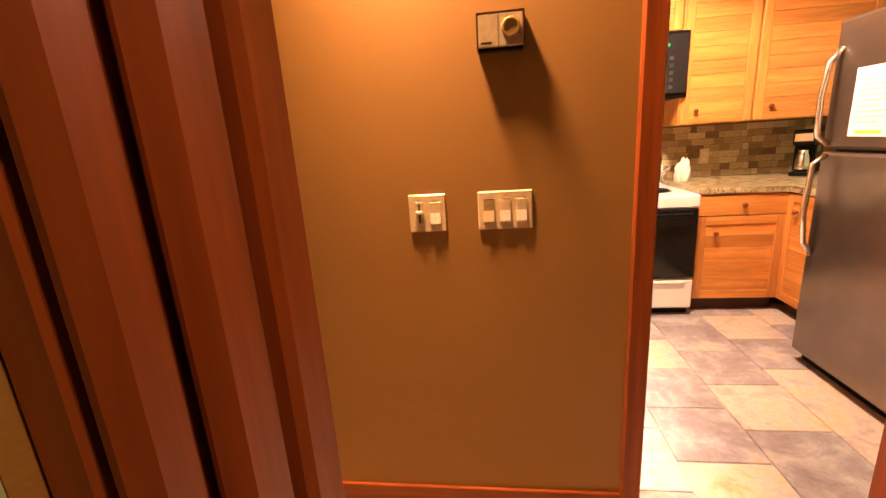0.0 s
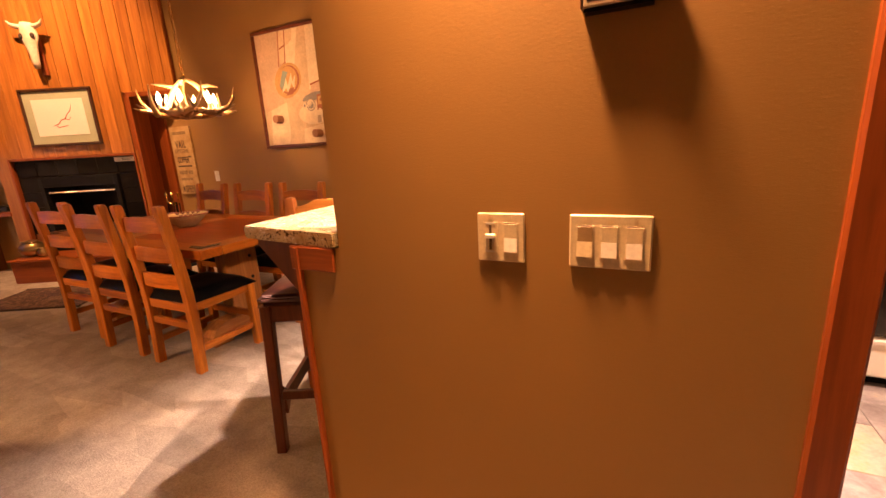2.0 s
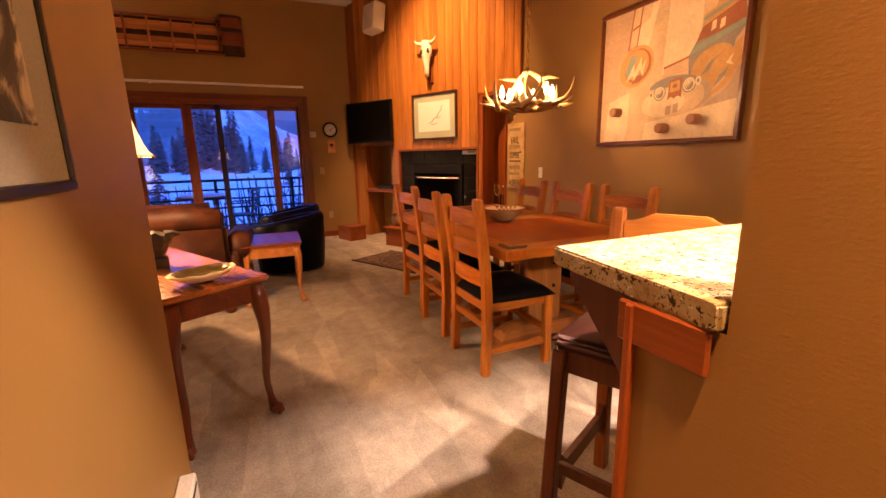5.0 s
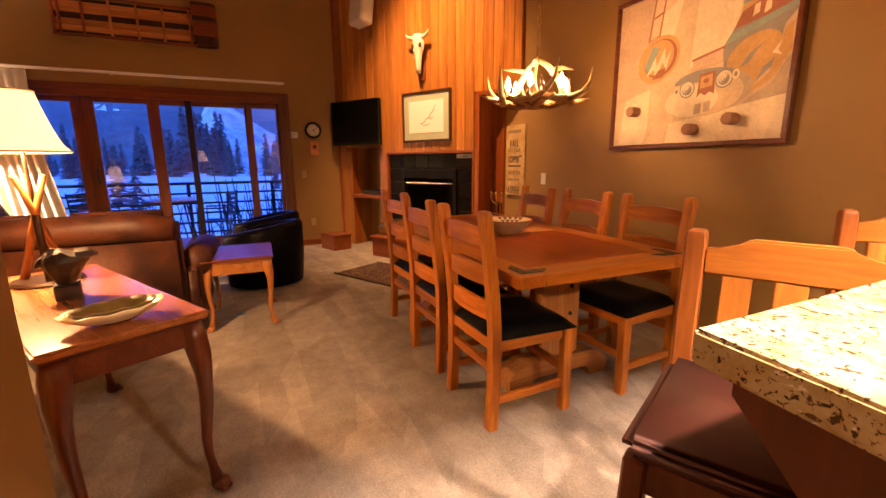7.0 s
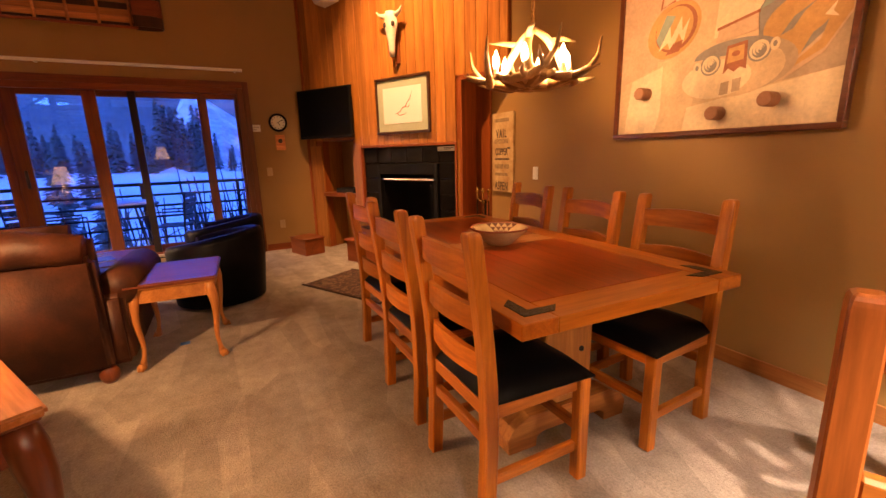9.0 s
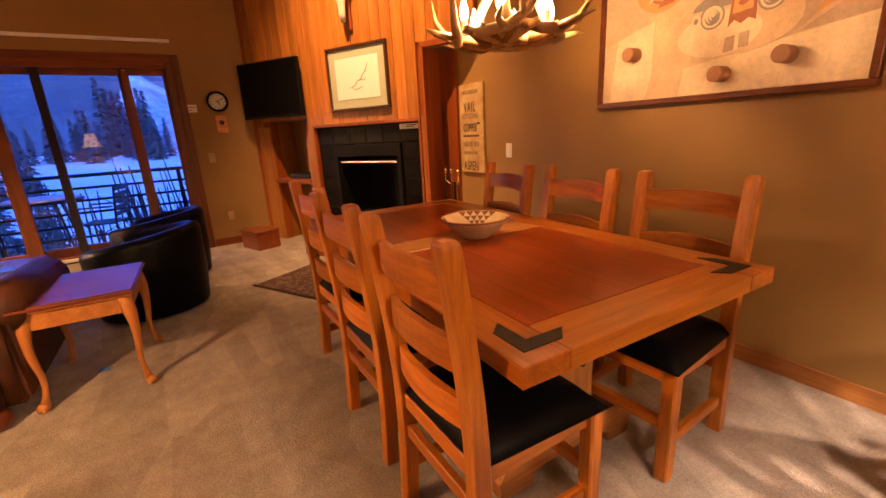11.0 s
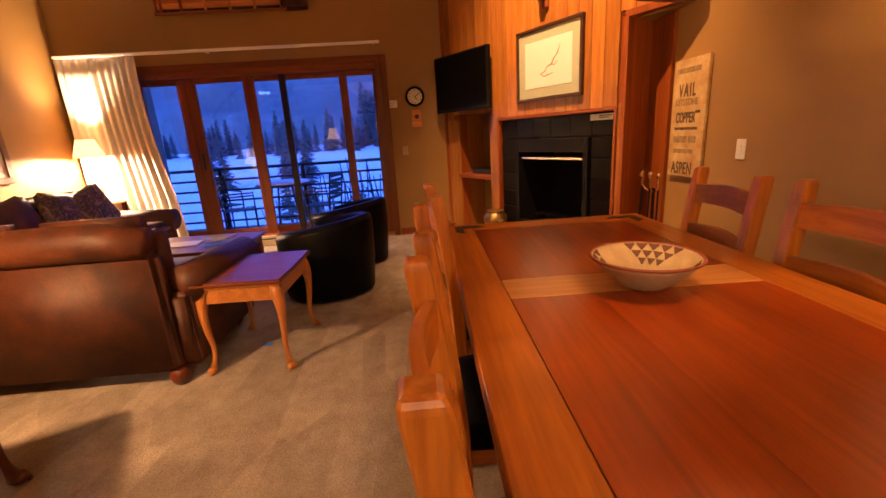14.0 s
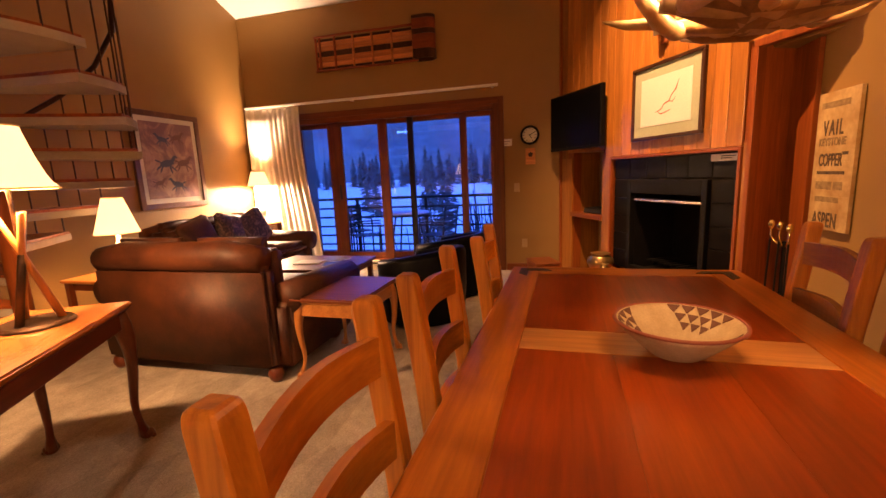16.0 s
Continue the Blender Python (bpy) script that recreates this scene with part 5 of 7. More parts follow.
lathe(bm, [(r, vault(-3.14) - 1.60 + z) for r, z in ((0, 0.0), (0.06, 0.0), (0.05, -0.05), (0.015, -0.16), (0, -0.16))], 20)
part("canopy", bm, BRASS, ch)

# ---- console table and what stands on it ----
MAHOGANY = wood("mahogany", (0.085, 0.016, 0.004), (0.15, 0.032, 0.008), 0, 0.36, 1.0, 0.1, 0.1)
MAHOGANY_Z = wood("mahogany_leg", (0.085, 0.016, 0.004), (0.15, 0.032, 0.008), 2, 0.28, 1.0, 0.35, 0.15)
HONEY_Z = wood("honey_leg", (0.36, 0.13, 0.03), (0.52, 0.21, 0.055), 2, 0.32, 1.0, 0.3, 0.15)
HONEY_X = wood("honey_apron", (0.36, 0.13, 0.03), (0.52, 0.21, 0.055), 0, 0.32, 1.0, 0.3, 0.15)


def cabriole(bm, x, y, sx, sy, h, r):
    """A bowed leg that swells at the knee and ends in a claw foot, turned outwards to (sx, sy)."""
    pts, rad = [], []
    for k in range(11):
        f = k / 10
        out = 0.035 * math.sin(f * math.pi * 0.9) * (1 - f) * 2.2 - 0.012 * math.sin(f * math.pi) + 0.035 * max(0, f - 0.75) / 0.25
        pts.append((x + sx * out * 0.7, y + sy * out * 0.7, h * (1 - f) + 0.03 * f))
        rad.append(r * (1.0 + 0.25 * math.exp(-((f - 0.14) / 0.12) ** 2) - 0.55 * min(1, f * 1.25) + (0.35 if f > 0.93 else 0)))
    tube(bm, pts, rad, 10)
    fx, fy = pts[-1][0], pts[-1][1]
    bmesh.ops.create_uvsphere(bm, u_segments=12, v_segments=8, radius=r * 0.95, matrix=Matrix.Translation((fx + sx * 0.006, fy + sy * 0.006, r * 0.78)) @ Matrix.Diagonal((1, 1, 0.82, 1)))
    for q in (-0.7, 0, 0.7):
        a = math.atan2(sy, sx) + q
        bmesh.ops.create_uvsphere(bm, u_segments=8, v_segments=6, radius=r * 0.36, matrix=Matrix.Translation((fx + math.cos(a) * r * 0.95, fy + math.sin(a) * r * 0.95, r * 0.4)))


def bowed_table(name, at, L, W, h, leg_r, top_mat, apron_mat, leg_mat, label):
    t = thing(name, at, label, "table")
    bm = bmesh.new()
    box(bm, -L / 2, L / 2, -W / 2, W / 2, h - 0.026, h, 0.008, 2)
    part("tabletop", bm, top_mat, t)
    bm = bmesh.new()
    box(bm, -L / 2 + 0.012, L / 2 - 0.012, -W / 2 + 0.012, W / 2 - 0.012, h - 0.036, h - 0.0265, 0.003)
    part("moulding", bm, apron_mat, t)
    i = 0.055
    for y in (-1, 1):
        block("apron", apron_mat, t, -L / 2 + i, L / 2 - i, y * (W / 2 - 0.04) - 0.01, y * (W / 2 - 0.04) + 0.01, h - 0.125, h - 0.037, 0.003)
    for x in (-1, 1):
        block("apron", apron_mat, t, x * (L / 2 - 0.04) - 0.01, x * (L / 2 - 0.04) + 0.01, -W / 2 + i, W / 2 - i, h - 0.125, h - 0.037, 0.003)
    for x in (-1, 1):
        for y in (-1, 1):
            bm = bmesh.new()
            cabriole(bm, x * (L / 2 - 0.055), y * (W / 2 - 0.055), x, y, h - 0.04, leg_r)
            part("leg", bm, leg_mat, t, smooth=True)
    return t


bowed_table("console_table", pose(-2.905, 0.193, 0, 0, 0, 28.6), 1.25, 0.47, 0.73, 0.036, wood("console_top", (0.27, 0.085, 0.020), (0.42, 0.15, 0.040), 0, 0.22, 1, 0.45, 0.1), MAHOGANY, MAHOGANY_Z, "reddish console table with bowed claw-foot legs")
bowed_table("side_table", pose(-4.545, 0.76, 0, 0, 0, -2), 0.62, 0.50, 0.55, 0.03, wood("side_table_top", (0.13, 0.032, 0.012), (0.21, 0.055, 0.020), 1, 0.34, 1.0, 0.0, 0.1), HONEY_X, HONEY_Z, "small side table with honey claw-foot legs and dark top")
SHADE = plain("lit_linen_shade", (0.85, 0.72, 0.48), 0.9, 0, 2.4, 0, (1.0, 0.57, 0.25))
BRONZE = surface("dark_bronze", (0.035, 0.018, 0.010), (0.07, 0.035, 0.02), 0.4, 8, 60, 0.6, 0.3)


def lamp(name, at, foot, shade_r, shade_z, style, label):
    lm = thing(name, at, label, "lamp")
    r0, r1 = shade_r
    z0, z1 = shade_z
    bm = bmesh.new()
    n = 8
    prof = [(r0 + (r1 - r0) * (k / n) ** (0.62 if style == "tripod" else 1.0), z0 + (z1 - z0) * k / n) for k in range(n + 1)]
    rings = [[bm.verts.new((r * math.cos(2 * math.pi * j / 36), r * math.sin(2 * math.pi * j / 36), z)) for j in range(36)] for r, z in prof]
    for a, b in zip(rings, rings[1:]):
        for j in range(36):
            bm.faces.new((a[j], a[(j + 1) % 36], b[(j + 1) % 36], b[j]))
    sh = part("shade", bm, SHADE, lm, "glowing cream fabric shade", smooth=True)
    sh.modifiers.new("thick", "SOLIDIFY").thickness = 0.003
    sh.visible_shadow = True
    for (r, z) in ((r0, z0), (r1, z1)):
        bm = bmesh.new()
        tube(bm, [((r + 0.001) * math.cos(2 * math.pi * j / 36), (r + 0.001) * math.sin(2 * math.pi * j / 36), z) for j in range(37)], 0.004, 5)
        part("shade_trim", bm, plain("shade_binding", (0.7, 0.55, 0.3), 0.8), sh)
    if style == "tripod":
        bm = bmesh.new()
        lathe(bm, ((0, 0), (0.125, 0), (0.13, 0.008), (0.12, 0.018), (0, 0.02)), 30)
        part("base", bm, BRONZE, lm)
        for k in range(3):
            a = 2 * math.pi * k / 3 + 0.4
            bm = bmesh.new()
            tube(bm, [(0.085 * math.cos(a), 0.085 * math.sin(a), 0.015), (0.0, 0.0, 0.30), (-0.055 * math.cos(a), -0.055 * math.sin(a), 0.47)], [0.016, 0.014, 0.012], 8)
            part("pole", bm, HONEY_Z if k else BRONZE, lm, smooth=True)
        bm = bmesh.new()
        tube(bm, [(0, 0, 0.28), (0, 0, z1 - 0.02)], 0.008, 8)
        part("stem", bm, BRONZE, lm)
    else:
        bm = bmesh.new()
        lathe(bm, ((0, 0), (0.065, 0), (0.07, 0.012), (0.03, 0.03), (0.05, 0.09), (0.062, 0.15), (0.05, 0.21), (0.018, 0.26), (0.012, z0 + 0.08), (0, z0 + 0.08)), 24)
        part("base", bm, style, lm, smooth=True)
    bm = bmesh.new()
    lathe(bm, ((0, z0 + 0.06), (0.012, z0 + 0.06), (0.028, z0 + 0.10), (0.028, z0 + 0.13), (0.01, z0 + 0.155), (0, z0 + 0.155)), 14)
    b = part("bulb", bm, BULB, lm, smooth=True)
    b.visible_shadow = False
    return lm


lamp("table_lamp", pose(-3.21, 0.02, 0.73), 0, (0.16, 0.07), (0.565, 0.81), "tripod", "tripod table lamp of crossed wooden poles with a cream shade")
CERAMIC = surface("white_ceramic", (0.62, 0.56, 0.46), (0.7, 0.64, 0.54), 0.25, 5, 60, 0, 0.05)
lamp("table_lamp", pose(-4.62, -1.28, 0.605), 0, (0.156, 0.07), (0.325, 0.61), CERAMIC, "small lit lamp with a white ceramic foot")
lamp("table_lamp", pose(-7.18, -1.88, 0.72), 0, (0.15, 0.085), (0.52, 0.72), CERAMIC, "small lit lamp glowing in the room corner")
sculpt = thing("bronze_sculpture", pose(-2.875, 0.19, 0.73, 0, 0, 105) @ Matrix.Diagonal((0.66, 0.85, 0.88, 1)), "dark faceted bronze sculpture with pointed ends on a square block", "sculpture")
bm = bmesh.new()
box(bm, -0.062, 0.062, -0.055, 0.055, 0, 0.065, 0.006)
levels = ((0.066, 0.0, 0.040, 0.034), (0.095, 0.0, 0.062, 0.046), (0.135, 0.004, 0.092, 0.058), (0.165, 0.010, 0.112, 0.062), (0.185, 0.004, 0.098, 0.054), (0.205, -0.018, 0.060, 0.040), (0.222, -0.034, 0.022, 0.018))
rings = [[bm.verts.new((cx + w * math.cos(q * math.pi / 5), d * math.sin(q * math.pi / 5 + 0.2), z + 0.006 * math.sin(q * 2.7 + z * 60))) for q in range(10)] for z, cx, w, d in levels]
for a, b in zip(rings, rings[1:]):
    for q in range(10):
        bm.faces.new((a[q], a[(q + 1) % 10], b[(q + 1) % 10], b[q]))
bm.faces.new(rings[0][::-1])
bm.faces.new(rings[-1])
tube(bm, [(0.06, 0, 0.185), (0.12, 0, 0.192), (0.165, 0, 0.186)], [0.034, 0.022, 0.007], 7)
tube(bm, [(-0.06, 0, 0.178), (-0.10, 0, 0.166), (-0.125, 0, 0.150)], [0.032, 0.020, 0.006], 7)
part("figure", bm, surface("dark_patina", (0.016, 0.010, 0.007), (0.045, 0.026, 0.016), 0.5, 14, 70, 0.0, 0.4, 0.003, 0.0, None, 0.35), sculpt)
dish = thing("shell_dish", pose(-2.475, 0.425, 0.73, 0, 0, 121) @ Matrix.Diagonal((0.85, 1.05, 1, 1)), "oval gold shell-shaped dish with dark inside", "dish")
for nm, mat, inner_r, zoff in (("bowl", plain("pale_gold_glaze", (0.80, 0.66, 0.40), 0.3, 0.0), 1.0, 0.0), ("inside", surface("olive_glaze", (0.11, 0.075, 0.02), (0.22, 0.155, 0.04), 0.3, 12, 60), 0.84, 0.006)):
    bm = bmesh.new()
    rr = []
    for k in range(6):
        f = k / 5
        rr.append([bm.verts.new((0.175 * inner_r * (0.25 + 0.75 * f) * math.cos(q) * (1 + 0.015 * f * math.sin(7 * q)), 0.085 * inner_r * (0.25 + 0.75 * f) * math.sin(q) * (1 + 0.02 * f * math.sin(9 * q)), zoff + 0.005 + 0.045 * f * f + 0.0022 * f * math.sin(11 * q))) for q in [2 * math.pi * j / 40 for j in range(40)]])
    for a, b in zip(rr, rr[1:]):
        for j in range(40):
            bm.faces.new((a[j], a[(j + 1) % 40], b[(j + 1) % 40], b[j]))
    bm.faces.new(rr[0][::-1])
    ob = part(nm, bm, mat, dish, smooth=True)
    ob.modifiers.new("thick", "SOLIDIFY").thickness = 0.004
for x in (-0.03, 0.03):
    block("foot", BRONZE, dish, x - 0.01, x + 0.01, -0.02, 0.02, 0, 0.008, 0.001)


# ---- sofas ----
def cushion(bm, x0, x1, y0, y1, z0, z1, r=0.05):
    box(bm, x0, x1, y0, y1, z0, z1, r, 4)


def sofa(at, width, label, seats=2):
    """Origin on the floor under the middle; faces -x, its back at x = 0.45; width runs along y."""
    s = thing("sofa", at, label, "sofa")
    w = width / 2
    bm = bmesh.new()
    box(bm, -0.40, 0.42, -w + 0.10, w - 0.10, 0.09, 0.40, 0.03, 3)
    part("base", bm, LEATHER, s, smooth=True)
    bm = bmesh.new()
    vs = box(bm, 0.34, 0.46, -w + 0.12, w - 0.12, 0.09, 0.76, 0.03, 3)
    part("back_panel", bm, LEATHER, s, smooth=True)
    for k in range(seats):
        a = -w + 0.14 + k * (2 * w - 0.28) / seats
        b = a + (2 * w - 0.28) / seats - 0.01
        bm = bmesh.new()
        cushion(bm, -0.45, 0.24, a, b, 0.38, 0.53, 0.06)
        part("seat_cushion", bm, LEATHER, s, smooth=True)
        bm = bmesh.new()
        cushion(bm, 0.16, 0.40, a - 0.01, b + 0.01, 0.50, 0.93, 0.09)
        part("back_cushion", bm, LEATHER, s, smooth=True)
    bm = bmesh.new()
    tube(bm, [(0.40, -w + 0.16, 0.80), (0.41, -w * 0.5, 0.83), (0.41, 0, 0.825), (0.41, w * 0.5, 0.83), (0.40, w - 0.16, 0.80)], [0.085, 0.10, 0.098, 0.10, 0.085], 16)
    part("back_roll", bm, LEATHER, s, smooth=True)
    for y in (-1, 1):
        bm = bmesh.new()
        box(bm, -0.43, 0.40, y * (w - 0.10) - 0.075, y * (w - 0.10) + 0.075, 0.09, 0.52, 0.03, 3)
        tube(bm, [(0.36, y * (w - 0.06), 0.55), (0.0, y * (w - 0.05), 0.54), (-0.44, y * (w - 0.04), 0.52)], [0.105, 0.112, 0.115], 18)
        part("arm", bm, LEATHER, s, smooth=True)
        for x in (-0.36, 0.40):
            bm = bmesh.new()
            lathe(bm, ((0.028, 0.0), (0.045, 0.02), (0.055, 0.05), (0.045, 0.085), (0.03, 0.10)), 18, (x, y * (w - 0.16)))
            part("bun_foot", bm, MAHOGANY_Z, s, smooth=True)
    return s


sofa(pose(-4.61, -0.27, 0), 1.62, "brown leather loveseat with rolled arms seen from behind")
sofa(pose(-6.0, -1.36, 0, 0, 0, -90), 1.80, "long brown leather sofa along the wall", 3)
PILLOW = noise_print("patterned_pillow", (0.03, 0.02, 0.018), (0.10, 0.05, 0.03), (0.22, 0.15, 0.10), 18, 0.52)
for x, y, z, a, m in ((-5.6, -1.45, 0.74, 15, LEATHER), (-6.05, -1.45, 0.75, -10, PILLOW), (-6.42, -1.42, 0.75, 20, PILLOW)):
    bm = bmesh.new()
    bmesh.ops.create_uvsphere(bm, u_segments=20, v_segments=14, radius=0.25)
    for v in bm.verts:
        p = v.co / 0.25
        k = max(abs(p.x), abs(p.z), 0.001) / math.hypot(p.x, p.z) if math.hypot(p.x, p.z) > 0.01 else 1
        v.co = Vector((p.x / max(k, 0.7) * 0.21, p.y * 0.075, p.z / max(k, 0.7) * 0.21))
    tagged(part("throw_pillow", bm, m, at=pose(x, y, z, 14, a, 0), smooth=True), "dark throw pillow leaning on the leather sofa", "pillow")

# coffee table, end tables
ct = thing("coffee_table", pose(-5.80, -0.22, 0), "low wooden coffee table with magazines", "coffee table")
bm = bmesh.new()
box(bm, -0.36, 0.36, -0.50, 0.50, 0.42, 0.45, 0.008)
part("tabletop", bm, MAHOGANY, ct)
for x in (-0.30, 0.30):
    for y in (-0.44, 0.44):
        block("leg", MAHOGANY_Z, ct, x - 0.025, x + 0.025, y - 0.025, y + 0.025, 0, 0.42, 0.005)
block("apron", MAHOGANY, ct, -0.30, 0.30, -0.46, 0.46, 0.36, 0.42, 0.003)
for x, y, a, c, z in ((-5.72, 0.05, 20, (0.10, 0.13, 0.30), 0.45), (-5.95, -0.1, -15, (0.30, 0.26, 0.22), 0.45), (-5.78, -0.3, 5, (0.62, 0.58, 0.52), 0.45)):
    m = thing("magazine", pose(x, y, z, 0, 0, a), "glossy magazine lying on the coffee table", "magazine")
    block("pages", WHITE, m, -0.10, 0.10, -0.135, 0.135, 0.0, 0.007, 0)
    block("cover", plain("magazine_cover", c, 0.25), m, -0.103, 0.103, -0.138, 0.138, 0.0072, 0.009, 0)
et = thing("end_table", pose(-4.60, -1.33, 0), "small wooden end table under a lit lamp", "end table")
block("tabletop", HONEY_X, et, -0.28, 0.28, -0.23, 0.23, 0.58, 0.605, 0.006)
for x in (-0.24, 0.24):
    for y in (-0.19, 0.19):
        block("leg", MAHOGANY_Z, et, x - 0.022, x + 0.022, y - 0.022, y + 0.022, 0, 0.58, 0.004)
block("apron", MAHOGANY, et, -0.23, 0.23, -0.18, 0.18, 0.515, 0.58, 0.003)
et = thing("corner_table", pose(-7.20, -1.90, 0), "tall narrow corner table behind the sofa", "end table")
block("tabletop", HONEY_X, et, -0.19, 0.19, -0.19, 0.19, 0.695, 0.72, 0.006)
for x in (-0.15, 0.15):
    for y in (-0.15, 0.15):
        block("leg", MAHOGANY_Z, et, x - 0.02, x + 0.02, y - 0.02, y + 0.02, 0, 0.695, 0.004)


# barrel chairs
def barrel_chair(at):
    """Faces -y; the shell is high behind and sinks towards the front."""
    c = thing("barrel_chair", at, "black leather barrel armchair", "armchair", "pair of barrel chairs")
    bm = bmesh.new()
    n = 40
    rings = []
    for k in range(n + 1):
        a = math.radians(-52 + 284 * k / n)
        up = 0.5 + 0.5 * math.sin(a)
        top = 0.52 + 0.135 * max(0, up) ** 0.85
        ring = []
        for r, z in ((0.37, 0.03), (0.395, 0.3), (0.40, top - 0.04), (0.385, top), (0.34, top + 0.012), (0.30, top - 0.02), (0.285, top - 0.12), (0.285, 0.36)):
            ring.append(bm.verts.new((r * math.cos(a), r * math.sin(a), z)))
        rings.append(ring)
    for a, b in zip(rings, rings[1:]):
        for j in range(7):
            bm.faces.new((a[j], a[j + 1], b[j + 1], b[j]))
    bm.faces.new(rings[0])
    bm.faces.new(rings[-1][::-1])
    part("shell", bm, LEATHER_BLACK, c, smooth=True)
    bm = bmesh.new()
    lathe(bm, ((0, 0.36), (0.28, 0.36), (0.30, 0.40), (0.29, 0.45), (0.24, 0.475), (0, 0.48)), 32)
    part("seat_cushion", bm, LEATHER_BLACK, c, smooth=True)
    bm = bmesh.new()
    lathe(bm, ((0, 0.03), (0.36, 0.03), (0.37, 0.20), (0.36, 0.355), (0, 0.355)), 32)
    part("base", bm, LEATHER_BLACK, c, smooth=True)
    bm = bmesh.new()
    lathe(bm, ((0, 0.0), (0.25, 0.0), (0.25, 0.03), (0, 0.03)), 28)
    part("plinth", bm, BLACK, c)
    return c


bc = barrel_chair(pose(-5.56, 0.98, 0, 0, 0, -25))
copy_thing(bc, pose(-6.45, 1.05, 0, 0, 0, -18))

# rug, hearth things
RUG = noise_print("patterned_rug", (0.02, 0.013, 0.010), (0.085, 0.03, 0.02), (0.17, 0.12, 0.07), 14, 0.5)
rug = tagged(thing("hearth_rug", pose(-5.35, 2.19, 0, 0, 0, 27.5), "dark patterned hearth rug on the carpet", "rug"))
block("woven_field", RUG, rug, -0.42, 0.62, -0.32, 0.32, 0.001, 0.012, 0.003)
for a, b, c, d in ((-0.44, 0.64, -0.34, -0.32), (-0.44, 0.64, 0.32, 0.34)):
    block("border", plain("dark_rug_border", (0.04, 0.022, 0.016), 0.95), rug, a, b, c, d, 0.001, 0.013, 0)
pot = thing("brass_pot", TOWER @ pose(-0.50, -0.24, 0.278), "round brass pot standing on the hearth", "pot")
bm = bmesh.new()
lathe(bm, ((0, 0.0), (0.06, 0.0), (0.10, 0.03), (0.125, 0.08), (0.12, 0.125), (0.085, 0.155), (0.08, 0.165), (0.095, 0.175), (0.085, 0.177), (0.07, 0.16), (0, 0.16)), 28)
part("vessel", bm, plain("aged_brass", (0.42, 0.28, 0.11), 0.3, 0.9), pot, smooth=True)
pot = thing("brass_pot", TOWER @ pose(-0.34, -0.30, 0.278), "small brass jug on the hearth", "pot")
bm = bmesh.new()
lathe(bm, ((0, 0.0), (0.035, 0.0), (0.055, 0.03), (0.05, 0.07), (0.03, 0.09), (0.042, 0.105), (0.03, 0.10), (0, 0.09)), 20)
part("vessel", bm, plain("aged_brass_small", (0.42, 0.28, 0.11), 0.3, 0.9), pot, smooth=True)
wb = thing("wood_box", pose(-7.05, 2.02, 0, 0, 0, 20), "low reddish wooden box by the fireplace", "box")
block("carcass", TRIM_X, wb, -0.22, 0.16, -0.14, 0.14, 0, 0.20, 0.006)
block("lid", TRIM_X, wb, -0.23, 0.17, -0.15, 0.15, 0.202, 0.222, 0.006)
blk = thing("video_box", TOWER @ pose(-1.12, 0.16, 0.775), "small black electronics box on the niche shelf", "electronics")
block("case", BLACK, blk, -0.18, 0.18, -0.1, 0.12, 0, 0.06, 0.004)
block("front_panel", plain("dark_front", (0.03, 0.03, 0.035), 0.2), blk, -0.17, 0.17, -0.104, -0.1, 0.01, 0.05, 0)
tool = thing("fireplace_tools", pose(-4.99, 3.50, 0), "black and brass fireplace tool stand", "fireplace tools")
bm = bmesh.new()
lathe(bm, ((0, 0), (0.11, 0), (0.10, 0.02), (0.02, 0.035), (0, 0.035)), 22)
part("base", bm, SOOT, tool)
bm = bmesh.new()
tube(bm, [(0, 0, 0.03), (0, 0, 0.78)], 0.012, 8)
part("post", bm, SOOT, tool)
for x in (-0.11, 0.0, 0.11):
    bm = bmesh.new()
    tube(bm, [(0, 0, 0.74), (x * 0.7, -0.02, 0.77), (x, -0.03, 0.80), (x, -0.03, 0.86)], [0.007, 0.007, 0.007, 0.007], 7)
    bmesh.ops.create_uvsphere(bm, u_segments=10, v_segments=8, radius=0.019, matrix=Matrix.Translation((x, -0.03, 0.875)) @ Matrix.Diagonal((1, 1, 1.5, 1)))
    part("brass_handle", bm, BRASS, tool, "polished brass handle", smooth=True)
    bm = bmesh.new()
    tube(bm, [(x, -0.03, 0.78), (x * 1.1, -0.04, 0.12)], 0.006, 6)
    part("tool_rod", bm, SOOT, tool)
heat = thing("baseboard_heater", pose(XW, 0, 0), "long beige baseboard heater under the balcony door", "heater")
block("cover", CREAM, heat, 0.036, 0.09, -1.0, 1.0, 0.0, 0.13, 0.006)
block("slot", BLACK, heat, 0.0905, 0.092, -0.98, 0.98, 0.085, 0.10, 0)
tagged(block("carpet_tape", plain("blue_tape", (0.05, 0.16, 0.45), 0.7), None, -4.62, -4.57, 0.70, 0.76, 0.0005, 0.003, 0), "small blue tape mark stuck on the carpet", "tape")

